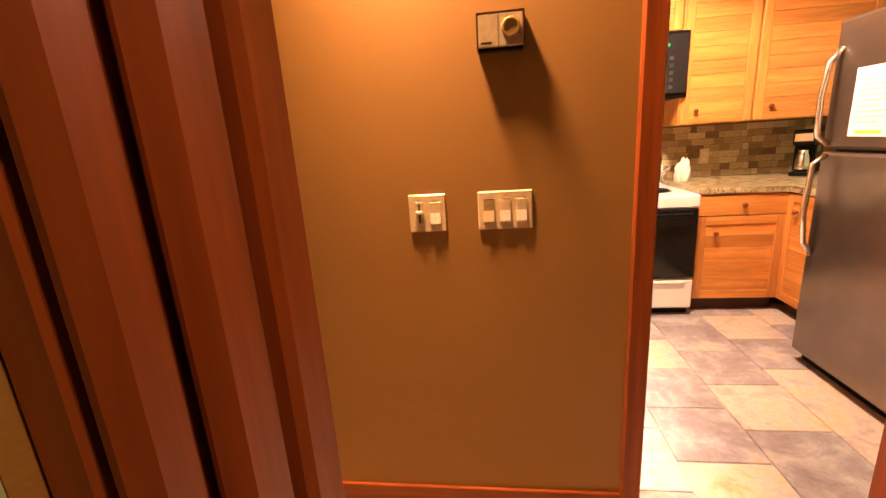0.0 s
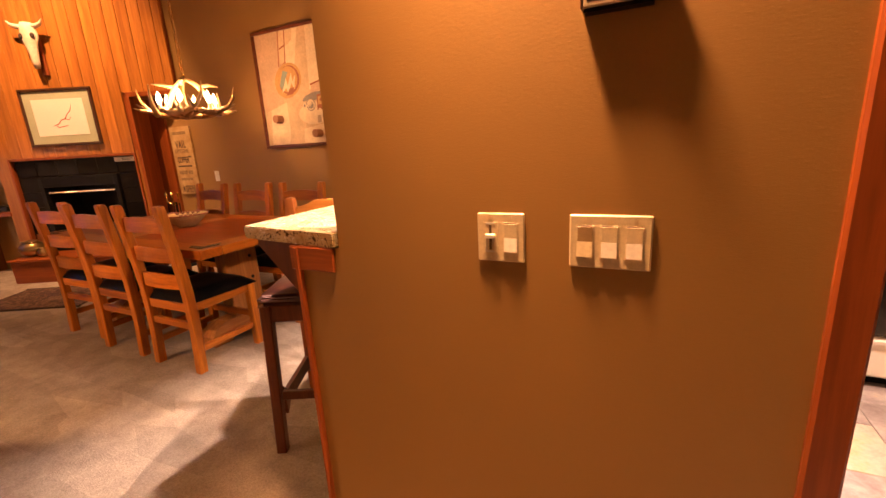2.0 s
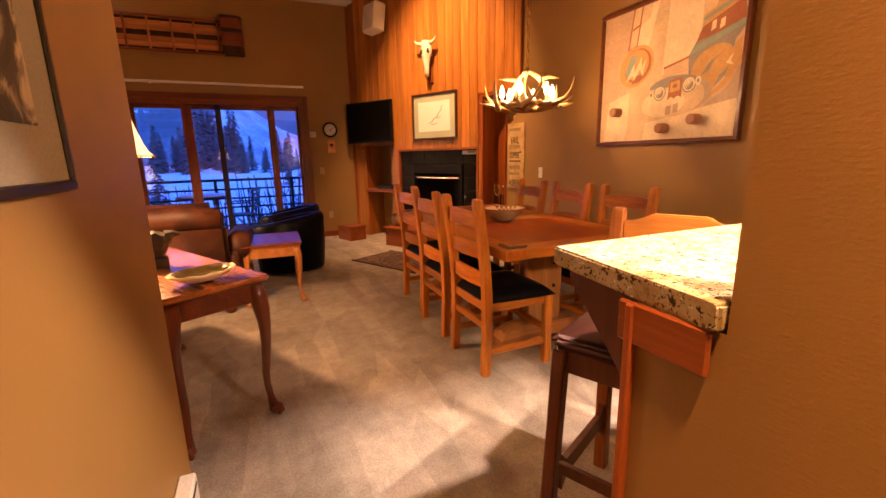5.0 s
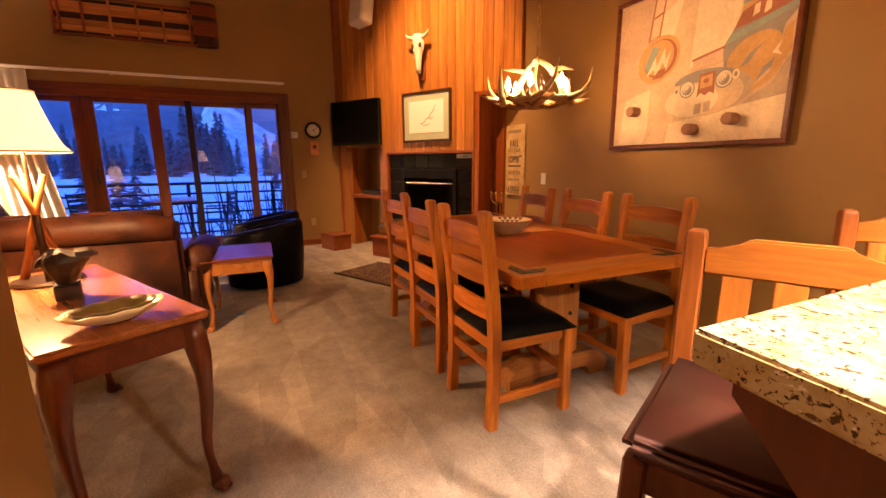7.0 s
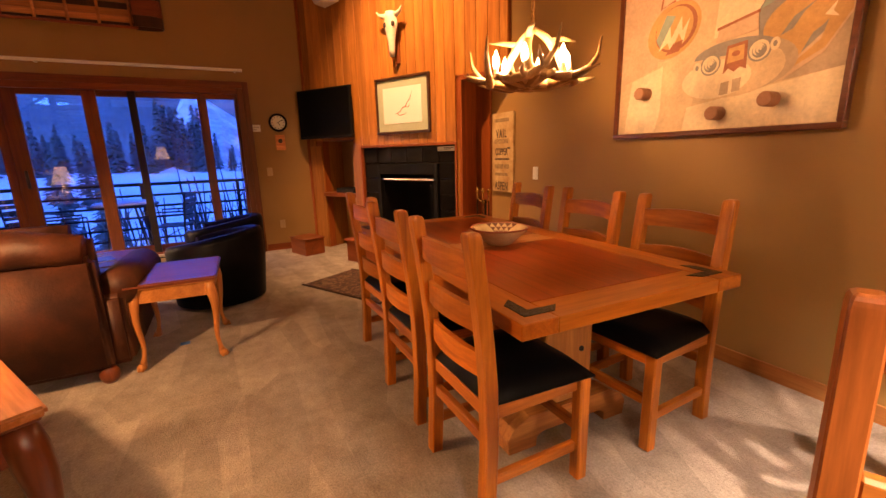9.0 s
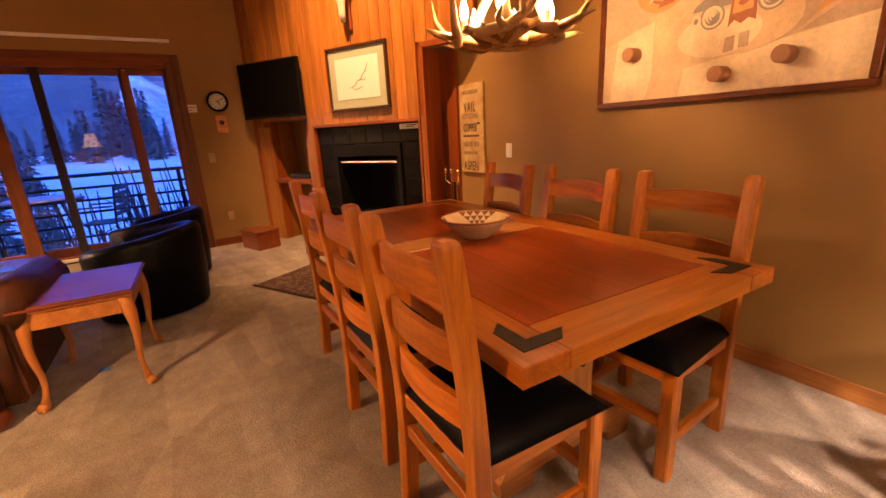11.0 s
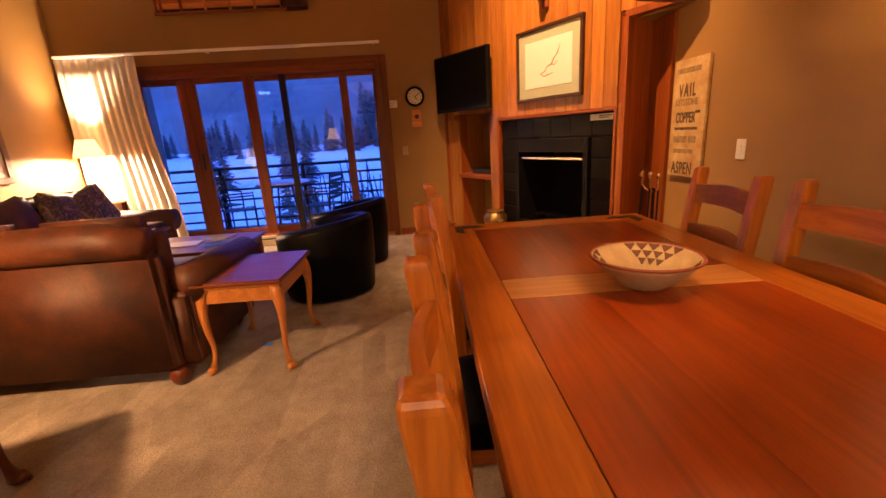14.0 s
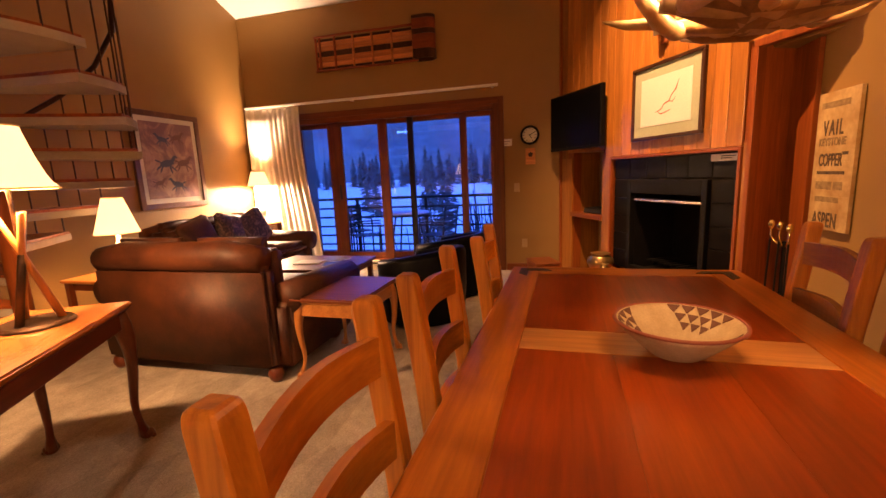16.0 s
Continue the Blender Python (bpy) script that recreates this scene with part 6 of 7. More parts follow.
# ---- spiral stair ----
TREAD_CARPET = surface("tread_carpet", (0.36, 0.31, 0.24), (0.44, 0.38, 0.30), 0.95, 5, 200, 0, 0.8, 0.004)
st = thing("spiral_stair", pose(-3.95, -1.35, 0), "wooden spiral stair with carpeted treads and thin rods", "stair")
bm = bmesh.new()
tube(bm, [(0, 0, 0), (0, 0, 3.5)], 0.055, 16)
part("pole", bm, TRIM, st, smooth=True)
STEPS, RISE, R = 13, 0.205, 0.80
rail_pts = []
for k in range(STEPS):
    a = math.radians(252 - 24 * (k - 2))
    z = RISE * (k + 1) + 0.115
    bm = bmesh.new()
    d = math.radians(15)
    out = [(0.05 * math.cos(a - 1.2), 0.05 * math.sin(a - 1.2))] + [(R * math.cos(a + d * q), R * math.sin(a + d * q)) for q in (-1, -0.5, 0, 0.5, 1)] + [(0.05 * math.cos(a + 1.2), 0.05 * math.sin(a + 1.2))]
    prism(bm, out, z - 0.052, z - 0.002, "z")
    tr = part("tread", bm, TREAD_CARPET, st, "tread wrapped in pale carpet")
    bm = bmesh.new()
    out2 = [(x * 0.975, y * 0.975) for x, y in out]
    prism(bm, out2, z, z + 0.020, "z")
    part("tread_board", bm, TRIM, tr, "red-stained board")
    for q in (-0.85, 0.0):
        b = a + d * q
        bm = bmesh.new()
        tube(bm, [((R - 0.025) * math.cos(b), (R - 0.025) * math.sin(b), z), ((R - 0.025) * math.cos(b), (R - 0.025) * math.sin(b), z + 0.88 + RISE * q * -0.3)], 0.006, 6)
        part("baluster", bm, DARKFRAME, st)
    rail_pts.append(((R - 0.025) * math.cos(a), (R - 0.025) * math.sin(a), z + 0.89))
bm = bmesh.new()
tube(bm, rail_pts, 0.019, 8)
part("handrail", bm, DARKFRAME, st, smooth=True)

# ---- kitchen ----
OAK = wood("golden_oak", (0.54, 0.20, 0.040), (0.74, 0.32, 0.085), 2, 0.35, 1.2, 0.2, 0.12)
OAK_X = wood("golden_oak_x", (0.54, 0.20, 0.040), (0.74, 0.32, 0.085), 0, 0.35, 1.2, 0.2, 0.2)
KNOB = surface("copper_knob", (0.22, 0.06, 0.02), (0.32, 0.10, 0.04), 0.35, 20, 90, 0.6, 0.2)


def planked_door(parent, x0, x1, z0, z1, y, planks, knob):
    """A framed door with sunk horizontal boards, on the plane y, facing -y in the cabinet's own frame."""
    d = part("door", bmesh.new(), OAK, parent)
    s = 0.055
    block("stile", OAK, d, x0, x0 + s, y - 0.02, y, z0, z1, 0.003)
    block("stile", OAK, d, x1 - s, x1, y - 0.02, y, z0, z1, 0.003)
    block("rail", OAK_X, d, x0 + s, x1 - s, y - 0.02, y, z1 - s, z1, 0.003)
    block("rail", OAK_X, d, x0 + s, x1 - s, y - 0.02, y, z0, z0 + s, 0.003)
    h = (z1 - z0 - 2 * s) / planks
    for k in range(planks):
        block("board", OAK_X, d, x0 + s, x1 - s, y - 0.012, y, z0 + s + k * h + 0.0007, z0 + s + (k + 1) * h - 0.0007, 0.0014)
    bm = bmesh.new()
    lathe(bm, ((0, 0), (0.008, 0), (0.008, 0.012), (0.016, 0.02), (0.014, 0.03), (0, 0.033)), 14)
    part("knob", bm, KNOB, d, "dark copper knob", pose(knob[0], y - 0.02, knob[1], 90), smooth=True)


def base_cabinet(at, w, depth, top, label, drawer=True, doors=1):
    c = thing("base_cabinet", at, label, "cabinet")
    block("carcass", OAK, c, 0, w, 0, depth, 0.09, top, 0.002)
    block("toe_kick", plain("dark_toe_kick", (0.07, 0.02, 0.010), 0.5), c, 0, w, 0.055, 0.075, 0, 0.089, 0)
    split = top - 0.15 if drawer else top - 0.01
    if drawer:
        dr = block("drawer_front", OAK_X, c, 0.008, w - 0.008, -0.02, -0.0005, split + 0.006, top - 0.008, 0.004)
        bm = bmesh.new()
        lathe(bm, ((0, 0), (0.008, 0), (0.008, 0.012), (0.016, 0.02), (0.014, 0.03), (0, 0.033)), 14)
        part("knob", bm, KNOB, dr, "dark copper knob", pose(w * 0.5, -0.02, (split + top) / 2, 90), smooth=True)
    dw = (w - 0.016) / doors
    for k in range(doors):
        planked_door(c, 0.008 + k * dw, 0.008 + (k + 1) * dw - 0.004, 0.10, split, -0.001, 6, (0.008 + k * dw + 0.11, split - 0.11))
    return c


def wall_cabinet(at, w, depth, h, label, knob_side=0):
    c = thing("wall_cabinet", at, label, "cabinet")
    block("carcass", OAK, c, 0, w, 0, depth, 0, h, 0.002)
    planked_door(c, 0.006, w - 0.006, 0.006, h - 0.006, -0.001, 10, (0.10 if knob_side == 0 else w - 0.10, 0.09))
    return c


KTOP = 0.82
base_cabinet(pose(1.285, 2.985, 0), 0.555, 0.66, KTOP, "golden oak base cabinet with drawer and planked door")
base_cabinet(pose(1.845, 2.98, 0, 0, 0, -90), 0.66, 0.59, KTOP, "golden oak corner base cabinet with planked door", False)
base_cabinet(pose(-0.38, 2.985, 0), 0.88, 0.66, KTOP, "golden oak base cabinet beside the range", True, 2)
kc = thing("kitchen_counter", pose(0, 0, 0), "speckled granite kitchen worktop", "worktop")
bm = bmesh.new()
prism(bm, ((1.275, 2.955), (1.80, 2.955), (1.815, 2.94), (1.815, 2.32), (2.44, 2.32), (2.44, 3.645), (1.275, 3.645)), KTOP + 0.002, KTOP + 0.04, "z")
bmesh.ops.bevel(bm, geom=list(bm.edges), offset=0.006, segments=2, affect="EDGES", clamp_overlap=True)
part("slab", bm, GRANITE, kc)
block("slab", GRANITE, kc, -0.39, 0.505, 2.955, 3.645, KTOP + 0.002, KTOP + 0.04, 0.006)
STONE_TILE, n_, l_, b_ = shader("mosaic_stone")
info = n_.new("ShaderNodeObjectInfo")
tone = ramp(n_, ((0.0, (0.16, 0.10, 0.04)), (0.35, (0.32, 0.22, 0.09)), (0.7, (0.44, 0.34, 0.17)), (1.0, (0.58, 0.47, 0.28))))
l_.new(info.outputs["Random"], tone.inputs[0])
grit = ramp(n_, ((0.3, (0.6, 0.58, 0.55)), (0.7, (1.15, 1.15, 1.15))))
fine_ = noise_tex(n_, l_, coords(n_, l_, 1), 55.0, 5, 0.7)
l_.new(fine_, grit.inputs[0])
l_.new(mixed(n_, l_, "MULTIPLY", tone.outputs[0], grit.outputs[0], 0.8), b_.inputs["Base Color"])
b_.inputs["Roughness"].default_value = 0.5
bump(n_, l_, b_, fine_, 0.4, 0.003)
bs = thing("wall_backsplash", pose(0, 0, 0), "brown stone tile backsplash behind the worktop", "backsplash", kind="structure")
block("grout", plain("backsplash_grout", (0.12, 0.09, 0.055), 0.9), bs, -0.4, 2.445, 3.648, 3.659, KTOP + 0.04, 1.42, 0)
wall_cabinet(pose(1.25, 3.30, 1.265), 0.47, 0.355, 1.0, "golden oak wall cabinet with planked door")
wall_cabinet(pose(1.725, 3.30, 1.265), 0.71, 0.355, 1.0, "golden oak wall cabinet with planked door near the corner")
wall_cabinet(pose(0.50, 3.30, 1.875), 0.74, 0.355, 0.39, "short golden oak wall cabinet above the microwave")
wall_cabinet(pose(2.10, 2.30, 1.78, 0, 0, -90), 0.74, 0.34, 0.485, "golden oak wall cabinet above the refrigerator", 1)
mw = thing("microwave", pose(0.485, 3.24, 1.45), "black over-range microwave oven", "microwave")
block("body", BLACK, mw, 0, 0.79, 0, 0.40, 0, 0.42, 0.006)
block("door", plain("black_glass_door", (0.006, 0.006, 0.007), 0.1), mw, 0.02, 0.55, -0.02, -0.0005, 0.03, 0.40, 0.005)
pnl = block("control_panel", plain("black_panel", (0.012, 0.012, 0.013), 0.2), mw, 0.555, 0.775, -0.018, -0.0005, 0.03, 0.40, 0.003)
block("display", plain("green_display", (0.02, 0.25, 0.06), 0.3, 0, 1.5), pnl, 0.60, 0.655, -0.0205, -0.018, 0.325, 0.345, 0)
for i in range(3):
    for j in range(5):
        block("key", plain("grey_key", (0.018, 0.018, 0.018), 0.5), pnl, 0.58 + i * 0.04, 0.605 + i * 0.04, -0.0195, -0.018, 0.06 + j * 0.045, 0.085 + j * 0.045, 0)
ra = thing("range", pose(0.51, 2.93, 0), "white electric range with a black glass oven door", "stove")
ENAMEL = plain("white_enamel", (0.80, 0.78, 0.72), 0.25, 0, 0, 0.4)
block("body", ENAMEL, ra, 0, 0.762, 0.0, 0.70, 0.05, KTOP + 0.012, 0.006)
block("kick", BLACK, ra, 0.01, 0.75, 0.03, 0.05, 0, 0.05, 0)
block("drawer", ENAMEL, ra, 0.004, 0.758, -0.03, -0.0005, 0.055, 0.265, 0.012)
block("drawer_pull", ENAMEL, ra, 0.06, 0.70, -0.042, -0.0305, 0.235, 0.255, 0.004)
od = block("oven_door", plain("oven_black_glass", (0.006, 0.006, 0.006), 0.12), ra, 0.004, 0.758, -0.035, -0.0005, 0.275, 0.745, 0.008)
bm = bmesh.new()
tube(bm, [(0.06, -0.035, 0.71), (0.06, -0.075, 0.715), (0.70, -0.075, 0.715), (0.70, -0.035, 0.71)], 0.011, 8)
part("handle", bm, BLACK, od)
block("front_lip", ENAMEL, ra, 0.0, 0.762, -0.03, -0.0005, 0.75, KTOP + 0.012, 0.008)
block("backguard", ENAMEL, ra, 0, 0.762, 0.62, 0.70, KTOP + 0.0125, 0.98, 0.01)
block("clock_panel", BLACK, ra, 0.25, 0.52, 0.615, 0.6195, 0.87, 0.95, 0)
for x, y in ((0.20, 0.20), (0.56, 0.20), (0.20, 0.47), (0.56, 0.47)):
    bm = bmesh.new()
    lathe(bm, ((0, KTOP + 0.0125), (0.10, KTOP + 0.0125), (0.105, KTOP + 0.018), (0.095, KTOP + 0.016), (0, KTOP + 0.014)), 26, (x, y))
    bu = part("drip_pan", bm, CHROME, ra)
    bm = bmesh.new()
    spiral = [(x + (0.02 + 0.06 * q / 60) * math.cos(q * 0.42), y + (0.02 + 0.06 * q / 60) * math.sin(q * 0.42), KTOP + 0.026) for q in range(61)]
    tube(bm, spiral, 0.006, 6)
    part("coil", bm, SOOT, bu, "black coil element")
ket = thing("kettle", pose(1.10, 3.36, KTOP + 0.032), "black and steel kettle on the range", "kettle")
bm = bmesh.new()
lathe(bm, ((0, 0), (0.09, 0), (0.10, 0.03), (0.09, 0.09), (0.05, 0.13), (0.02, 0.14), (0.018, 0.16), (0, 0.165)), 24)
part("body", bm, CHROME, ket, smooth=True)
bm = bmesh.new()
tube(bm, [(-0.07, 0, 0.11), (-0.075, 0, 0.19), (0, 0, 0.225), (0.075, 0, 0.19), (0.07, 0, 0.11)], 0.011, 8)
part("handle", bm, BLACK, ket, smooth=True)
bm = bmesh.new()
tube(bm, [(0.08, 0, 0.07), (0.13, 0, 0.11), (0.145, 0, 0.13)], [0.02, 0.014, 0.011], 8)
part("spout", bm, CHROME, ket, smooth=True)
bm = bmesh.new()
bmesh.ops.create_icosphere(bm, subdivisions=4, radius=0.085)
for v in bm.verts:
    k = 1 + 0.28 * noise.noise(v.co * 22) + 0.18 * noise.noise(v.co * 50)
    v.co = Vector((v.co.x * k, v.co.y * 0.8 * k, max(v.co.z * 1.05 * k, -0.05) + 0.05))
tagged(part("dish_towel", bm, surface("white_terry_cloth", (0.72, 0.69, 0.62), (0.8, 0.77, 0.7), 0.95, 8, 160, 0, 0.5), at=pose(1.36, 3.42, KTOP + 0.04) @ Matrix.Diagonal((0.62, 0.7, 1.2, 1)), smooth=True), "crumpled white dish towel on the worktop", "towel")
cm = thing("coffee_maker", pose(2.19, 3.45, KTOP + 0.04, 0, 0, -40) @ Matrix.Diagonal((0.62, 0.7, 0.9, 1)), "black drip coffee maker with a steel carafe", "coffee maker")
block("base", BLACK, cm, -0.10, 0.10, -0.13, 0.12, 0, 0.03, 0.008)
block("tower", BLACK, cm, -0.10, 0.10, 0.04, 0.12, 0.03, 0.36, 0.01)
block("brew_head", BLACK, cm, -0.10, 0.10, -0.12, 0.04, 0.24, 0.36, 0.012)
block("steel_band", CHROME, cm, -0.085, 0.085, -0.124, -0.1195, 0.27, 0.33, 0.003)
bm = bmesh.new()
lathe(bm, ((0, 0.032), (0.065, 0.032), (0.072, 0.08), (0.06, 0.15), (0.045, 0.18), (0.05, 0.20), (0, 0.205)), 22, (0, -0.045))
part("carafe", bm, CHROME, cm, "steel carafe", smooth=True)
ou = thing("wall_outlet", pose(1.60, 3.647, 1.02), "ivory double outlet on the backsplash", "outlet")
block("cover", CREAM, ou, -0.036, 0.036, -0.007, 0, -0.058, 0.058, 0.003)
for z in (-0.022, 0.022):
    block("socket", CREAM_LIGHT, ou, -0.016, 0.016, -0.01, -0.007, z - 0.014, z + 0.014, 0.002)

# refrigerator
STEEL = surface("brushed_dark_steel", (0.20, 0.16, 0.135), (0.30, 0.245, 0.205), 0.28, 2.2, 300, 0.9, 0.06, 0.001)
fr = thing("refrigerator", pose(1.535, 1.95, 0), "dark stainless top-freezer refrigerator with papers on the door", "refrigerator")
block("cabinet", plain("charcoal_cabinet", (0.035, 0.034, 0.033), 0.45), fr, 0.065, 0.78, -0.38, 0.38, 0.05, 1.68, 0.006)
block("kick_grille", BLACK, fr, 0.06, 0.75, -0.37, 0.37, 0, 0.05, 0)
low_door = block("door", STEEL, fr, 0.0, 0.062, -0.38, 0.38, 0.06, 1.105, 0.014)
top_door = block("freezer_door", STEEL, fr, 0.0, 0.062, -0.38, 0.38, 1.118, 1.68, 0.014)
for d, pts in ((low_door, ((0.0, 0.335, 1.09), (-0.055, 0.335, 1.05), (-0.062, 0.335, 0.80), (-0.045, 0.335, 0.66), (0.0, 0.335, 0.60))), (top_door, ((0.0, 0.335, 1.14), (-0.055, 0.335, 1.18), (-0.062, 0.335, 1.36), (-0.045, 0.335, 1.50), (0.0, 0.335, 1.56)))):
    bm = bmesh.new()
    tube(bm, pts, 0.013, 10)
    part("handle", bm, CHROME, d, "curved chrome handle", smooth=True)
PAPER = surface("white_paper_sheet", (0.76, 0.74, 0.68), (0.82, 0.80, 0.74), 0.7, 4, 60, 0, 0.03)
for nm, y0, y1, z0, z1, lines in (("note", 0.03, 0.23, 1.175, 1.46, 9), ("colour_chart", -0.16, 0.10, 1.49, 1.655, 0)):
    p = thing("paper_notice", pose(1.535, 1.95, 0), "white sheet stuck on the refrigerator door", "paper")
    block("sheet", PAPER, p, -0.0022, -0.0006, y0, y1, z0, z1, 0)
    for k in range(lines):
        z = z1 - 0.05 - k * 0.022
        block("text_bar", plain("grey_print", (0.40, 0.38, 0.34), 0.8), p, -0.0032, -0.0022, y0 + 0.025 + 0.03 * (k % 3 == 2), y1 - 0.025, z - 0.003, z + 0.003, 0)
    if lines:
        block("highlight", plain("yellow_marker", (0.75, 0.55, 0.05), 0.7), p, -0.0032, -0.0022, y0 + 0.03, y1 - 0.04, z0 + 0.012, z0 + 0.026, 0)
    else:
        for k, c in enumerate(((0.75, 0.55, 0.05), (0.12, 0.35, 0.15), (0.7, 0.15, 0.05), (0.10, 0.18, 0.5), (0.6, 0.05, 0.06))):
            block("colour_bar", plain("chart_colour", c, 0.7), p, -0.0032, -0.0022, y0 + 0.02, y1 - 0.02, z1 - 0.028 - k * 0.028, z1 - 0.010 - k * 0.028, 0)

# ceiling lamp trims
def downlight(x, y, z):
    d = thing("recessed_lamp", pose(x, y, z), "round white recessed ceiling lamp", "ceiling lamp", "recessed lamps")
    bm = bmesh.new()
    lathe(bm, ((0.055, -0.001), (0.085, -0.001), (0.083, -0.012), (0.06, -0.010)), 28)
    part("trim_ring", bm, WHITE, d)
    return d


dl = downlight(-0.30, 1.105, LOW)
# the last of these trims belongs to the added jamb fill
for x, y in ((0.9, 2.3), (-0.35, 1.50), (-0.35, 2.55), (0.30, 0.0)):
    copy_thing(dl, pose(x, y, LOW))
copy_thing(dl, pose(-4.95, 2.0, vault(-4.95), 0, -19.8, 0))

# ---- balcony and the view ----
DECK = wood("weathered_deck", (0.10, 0.075, 0.06), (0.18, 0.14, 0.11), 1, 0.8, 1, 0, 0.2)
deck = thing("balcony", pose(0, 0, 0), "wooden balcony with a dark metal railing", "balcony", kind="structure")
for k in range(11):
    block("deck_board", DECK, deck, -9.20 + k * 0.138, -9.20 + k * 0.138 + 0.13, -3.0, 4.0, -0.06, -0.03, 0.004)
RAILM = plain("dark_rail_metal", (0.02, 0.018, 0.016), 0.5, 0.5)
for k in range(6):
    bm = bmesh.new()
    z = 0.10 + k * 0.165
    tube(bm, [(-9.05, -3.0, z), (-9.05, 4.0, z)], 0.024 if k == 5 else 0.017, 8)
    part("rail", bm, RAILM, deck)
for y in (-2.6, -1.3, 0.0, 1.3, 2.6):
    block("rail_post", RAILM, deck, -9.075, -9.025, y - 0.025, y + 0.025, -0.03, 0.94, 0.003)
SNOW = surface("fresh_snow", (0.70, 0.72, 0.76), (0.82, 0.84, 0.88), 0.8, 0.3, 6, 0, 0.4, 0.05)
for x, y in ((-8.45, -0.15),):
    pt = thing("patio_table", pose(x, y, -0.03), "snow-covered patio table on the balcony", "table")
    bm = bmesh.new()
    lathe(bm, ((0, 0.70), (0.40, 0.70), (0.41, 0.715), (0.40, 0.73), (0, 0.73)), 28)
    part("tabletop", bm, RAILM, pt)
    bm = bmesh.new()
    lathe(bm, ((0, 0.731), (0.36, 0.731), (0.34, 0.755), (0, 0.765)), 24)
    part("snow_cap", bm, SNOW, pt, smooth=True)
    for q in range(4):
        a = math.pi / 4 + q * math.pi / 2
        bm = bmesh.new()
        tube(bm, [(0.34 * math.cos(a), 0.34 * math.sin(a), 0), (0.2 * math.cos(a), 0.2 * math.sin(a), 0.70)], 0.014, 6)
        part("leg", bm, RAILM, pt)


def patio_chair(at):
    c = thing("patio_chair", at, "dark slatted metal patio chair on the balcony", "chair", "patio chairs")
    for x in (-0.2, 0.2):
        for y, h in ((-0.2, 0.86), (0.2, 0.42)):
            bm = bmesh.new()
            tube(bm, [(x, y, 0), (x, y, 0.42), (x, y - (0.06 if h > 0.5 else 0), h)], 0.013, 6)
            part("leg", bm, RAILM, c)
        bm = bmesh.new()
        tube(bm, [(x, -0.2, 0.62), (x, 0.2, 0.62), (x, 0.2, 0.4)], 0.012, 6)
        part("arm", bm, RAILM, c)
    for k in range(6):
        block("seat_slat", RAILM, c, -0.2, 0.2, -0.19 + k * 0.066, -0.135 + k * 0.066, 0.41, 0.425, 0.002)
    for k in range(5):
        block("back_slat", RAILM, c, -0.2, 0.2, -0.225 - 0.01 * k, -0.21 - 0.01 * k, 0.50 + k * 0.075, 0.55 + k * 0.075, 0.002)
    return c


pc = patio_chair(pose(-8.2, -0.75, -0.03, 0, 0, 20))
for x, y, a in ((-8.2, 0.42, 165), (-8.75, -1.2, -40)):
    copy_thing(pc, pose(x, y, -0.03, 0, 0, a))

# snow field, far slope, trees
bm = bmesh.new()
n = 40
grid = [[bm.verts.new((-9.5 - 460 * (i / n) ** 1.7, -260 + 520 * j / n, -3.6 + 0.7 * noise.noise(Vector((i * 0.5, j * 0.5, 0))) + (i / n) ** 2 * 4)) for j in range(n + 1)] for i in range(n + 1)]
for i in range(n):
    for j in range(n):
        bm.faces.new((grid[i][j], grid[i + 1][j], grid[i + 1][j + 1], grid[i][j + 1]))
tagged(part("ground", bm, SNOW, smooth=True), "snow-covered ground below the balcony", "snow", kind="structure")
m, nn, ll, bs_ = shader("hazy_forest_slope")
v = coords(nn, ll, 1, (1, 1, 0.35))
f = noise_tex(nn, ll, v, 0.02, 6, 0.62, 0.6)
# the forest tones are raised and blued to hold the air's haze
r = ramp(nn, ((0.44, (0.075, 0.092, 0.108)), (0.60, (0.115, 0.135, 0.155)), (0.66, (0.26, 0.28, 0.31)), (0.76, (0.50, 0.53, 0.57))))
ll.new(f, r.inputs[0])
tw = noise_tex(nn, ll, v, 0.5, 3)
g = ramp(nn, ((0.3, (0.6, 0.6, 0.6)), (0.7, (1.1, 1.1, 1.1))))
ll.new(tw, g.inputs[0])
ll.new(mixed(nn, ll, "MULTIPLY", r.outputs[0], g.outputs[0], 1.0), bs_.inputs["Base Color"])
bs_.inputs["Roughness"].default_value = 0.95
SLOPE = m
bm = bmesh.new()
grid = [[None] * 49 for _ in range(17)]
for i in range(17):
    for j in range(49):
        y = -420 + 840 * j / 48
        top = 150 + 45 * math.sin(j * 0.21 + 1.0) + 20 * noise.noise(Vector((j * 0.4, 0, 3)))
        z = 0.4 + top * (i / 16) ** 1.1 if i else -6.0
        grid[i][j] = bm.verts.new((-330 - 130 * (i / 16) + 18 * noise.noise(Vector((i * 0.4, j * 0.3, 1))), y, z))
for i in range(16):
    for j in range(48):
        bm.faces.new((grid[i][j], grid[i][j + 1], grid[i + 1][j + 1], grid[i + 1][j]))
tagged(part("backdrop", bm, SLOPE, smooth=True), "far wooded mountainside with snowy ski runs", "mountain", kind="structure")
# needle colour includes snow dust and a bluish lift for distance haze
NEEDLE = surface("hazy_needles", (0.032, 0.042, 0.040), (0.08, 0.09, 0.095), 0.9, 2, 9, 0, 0.5)
BARK = surface("grey_bark", (0.06, 0.045, 0.035), (0.10, 0.08, 0.06), 0.9, 4, 20, 0, 0.5)


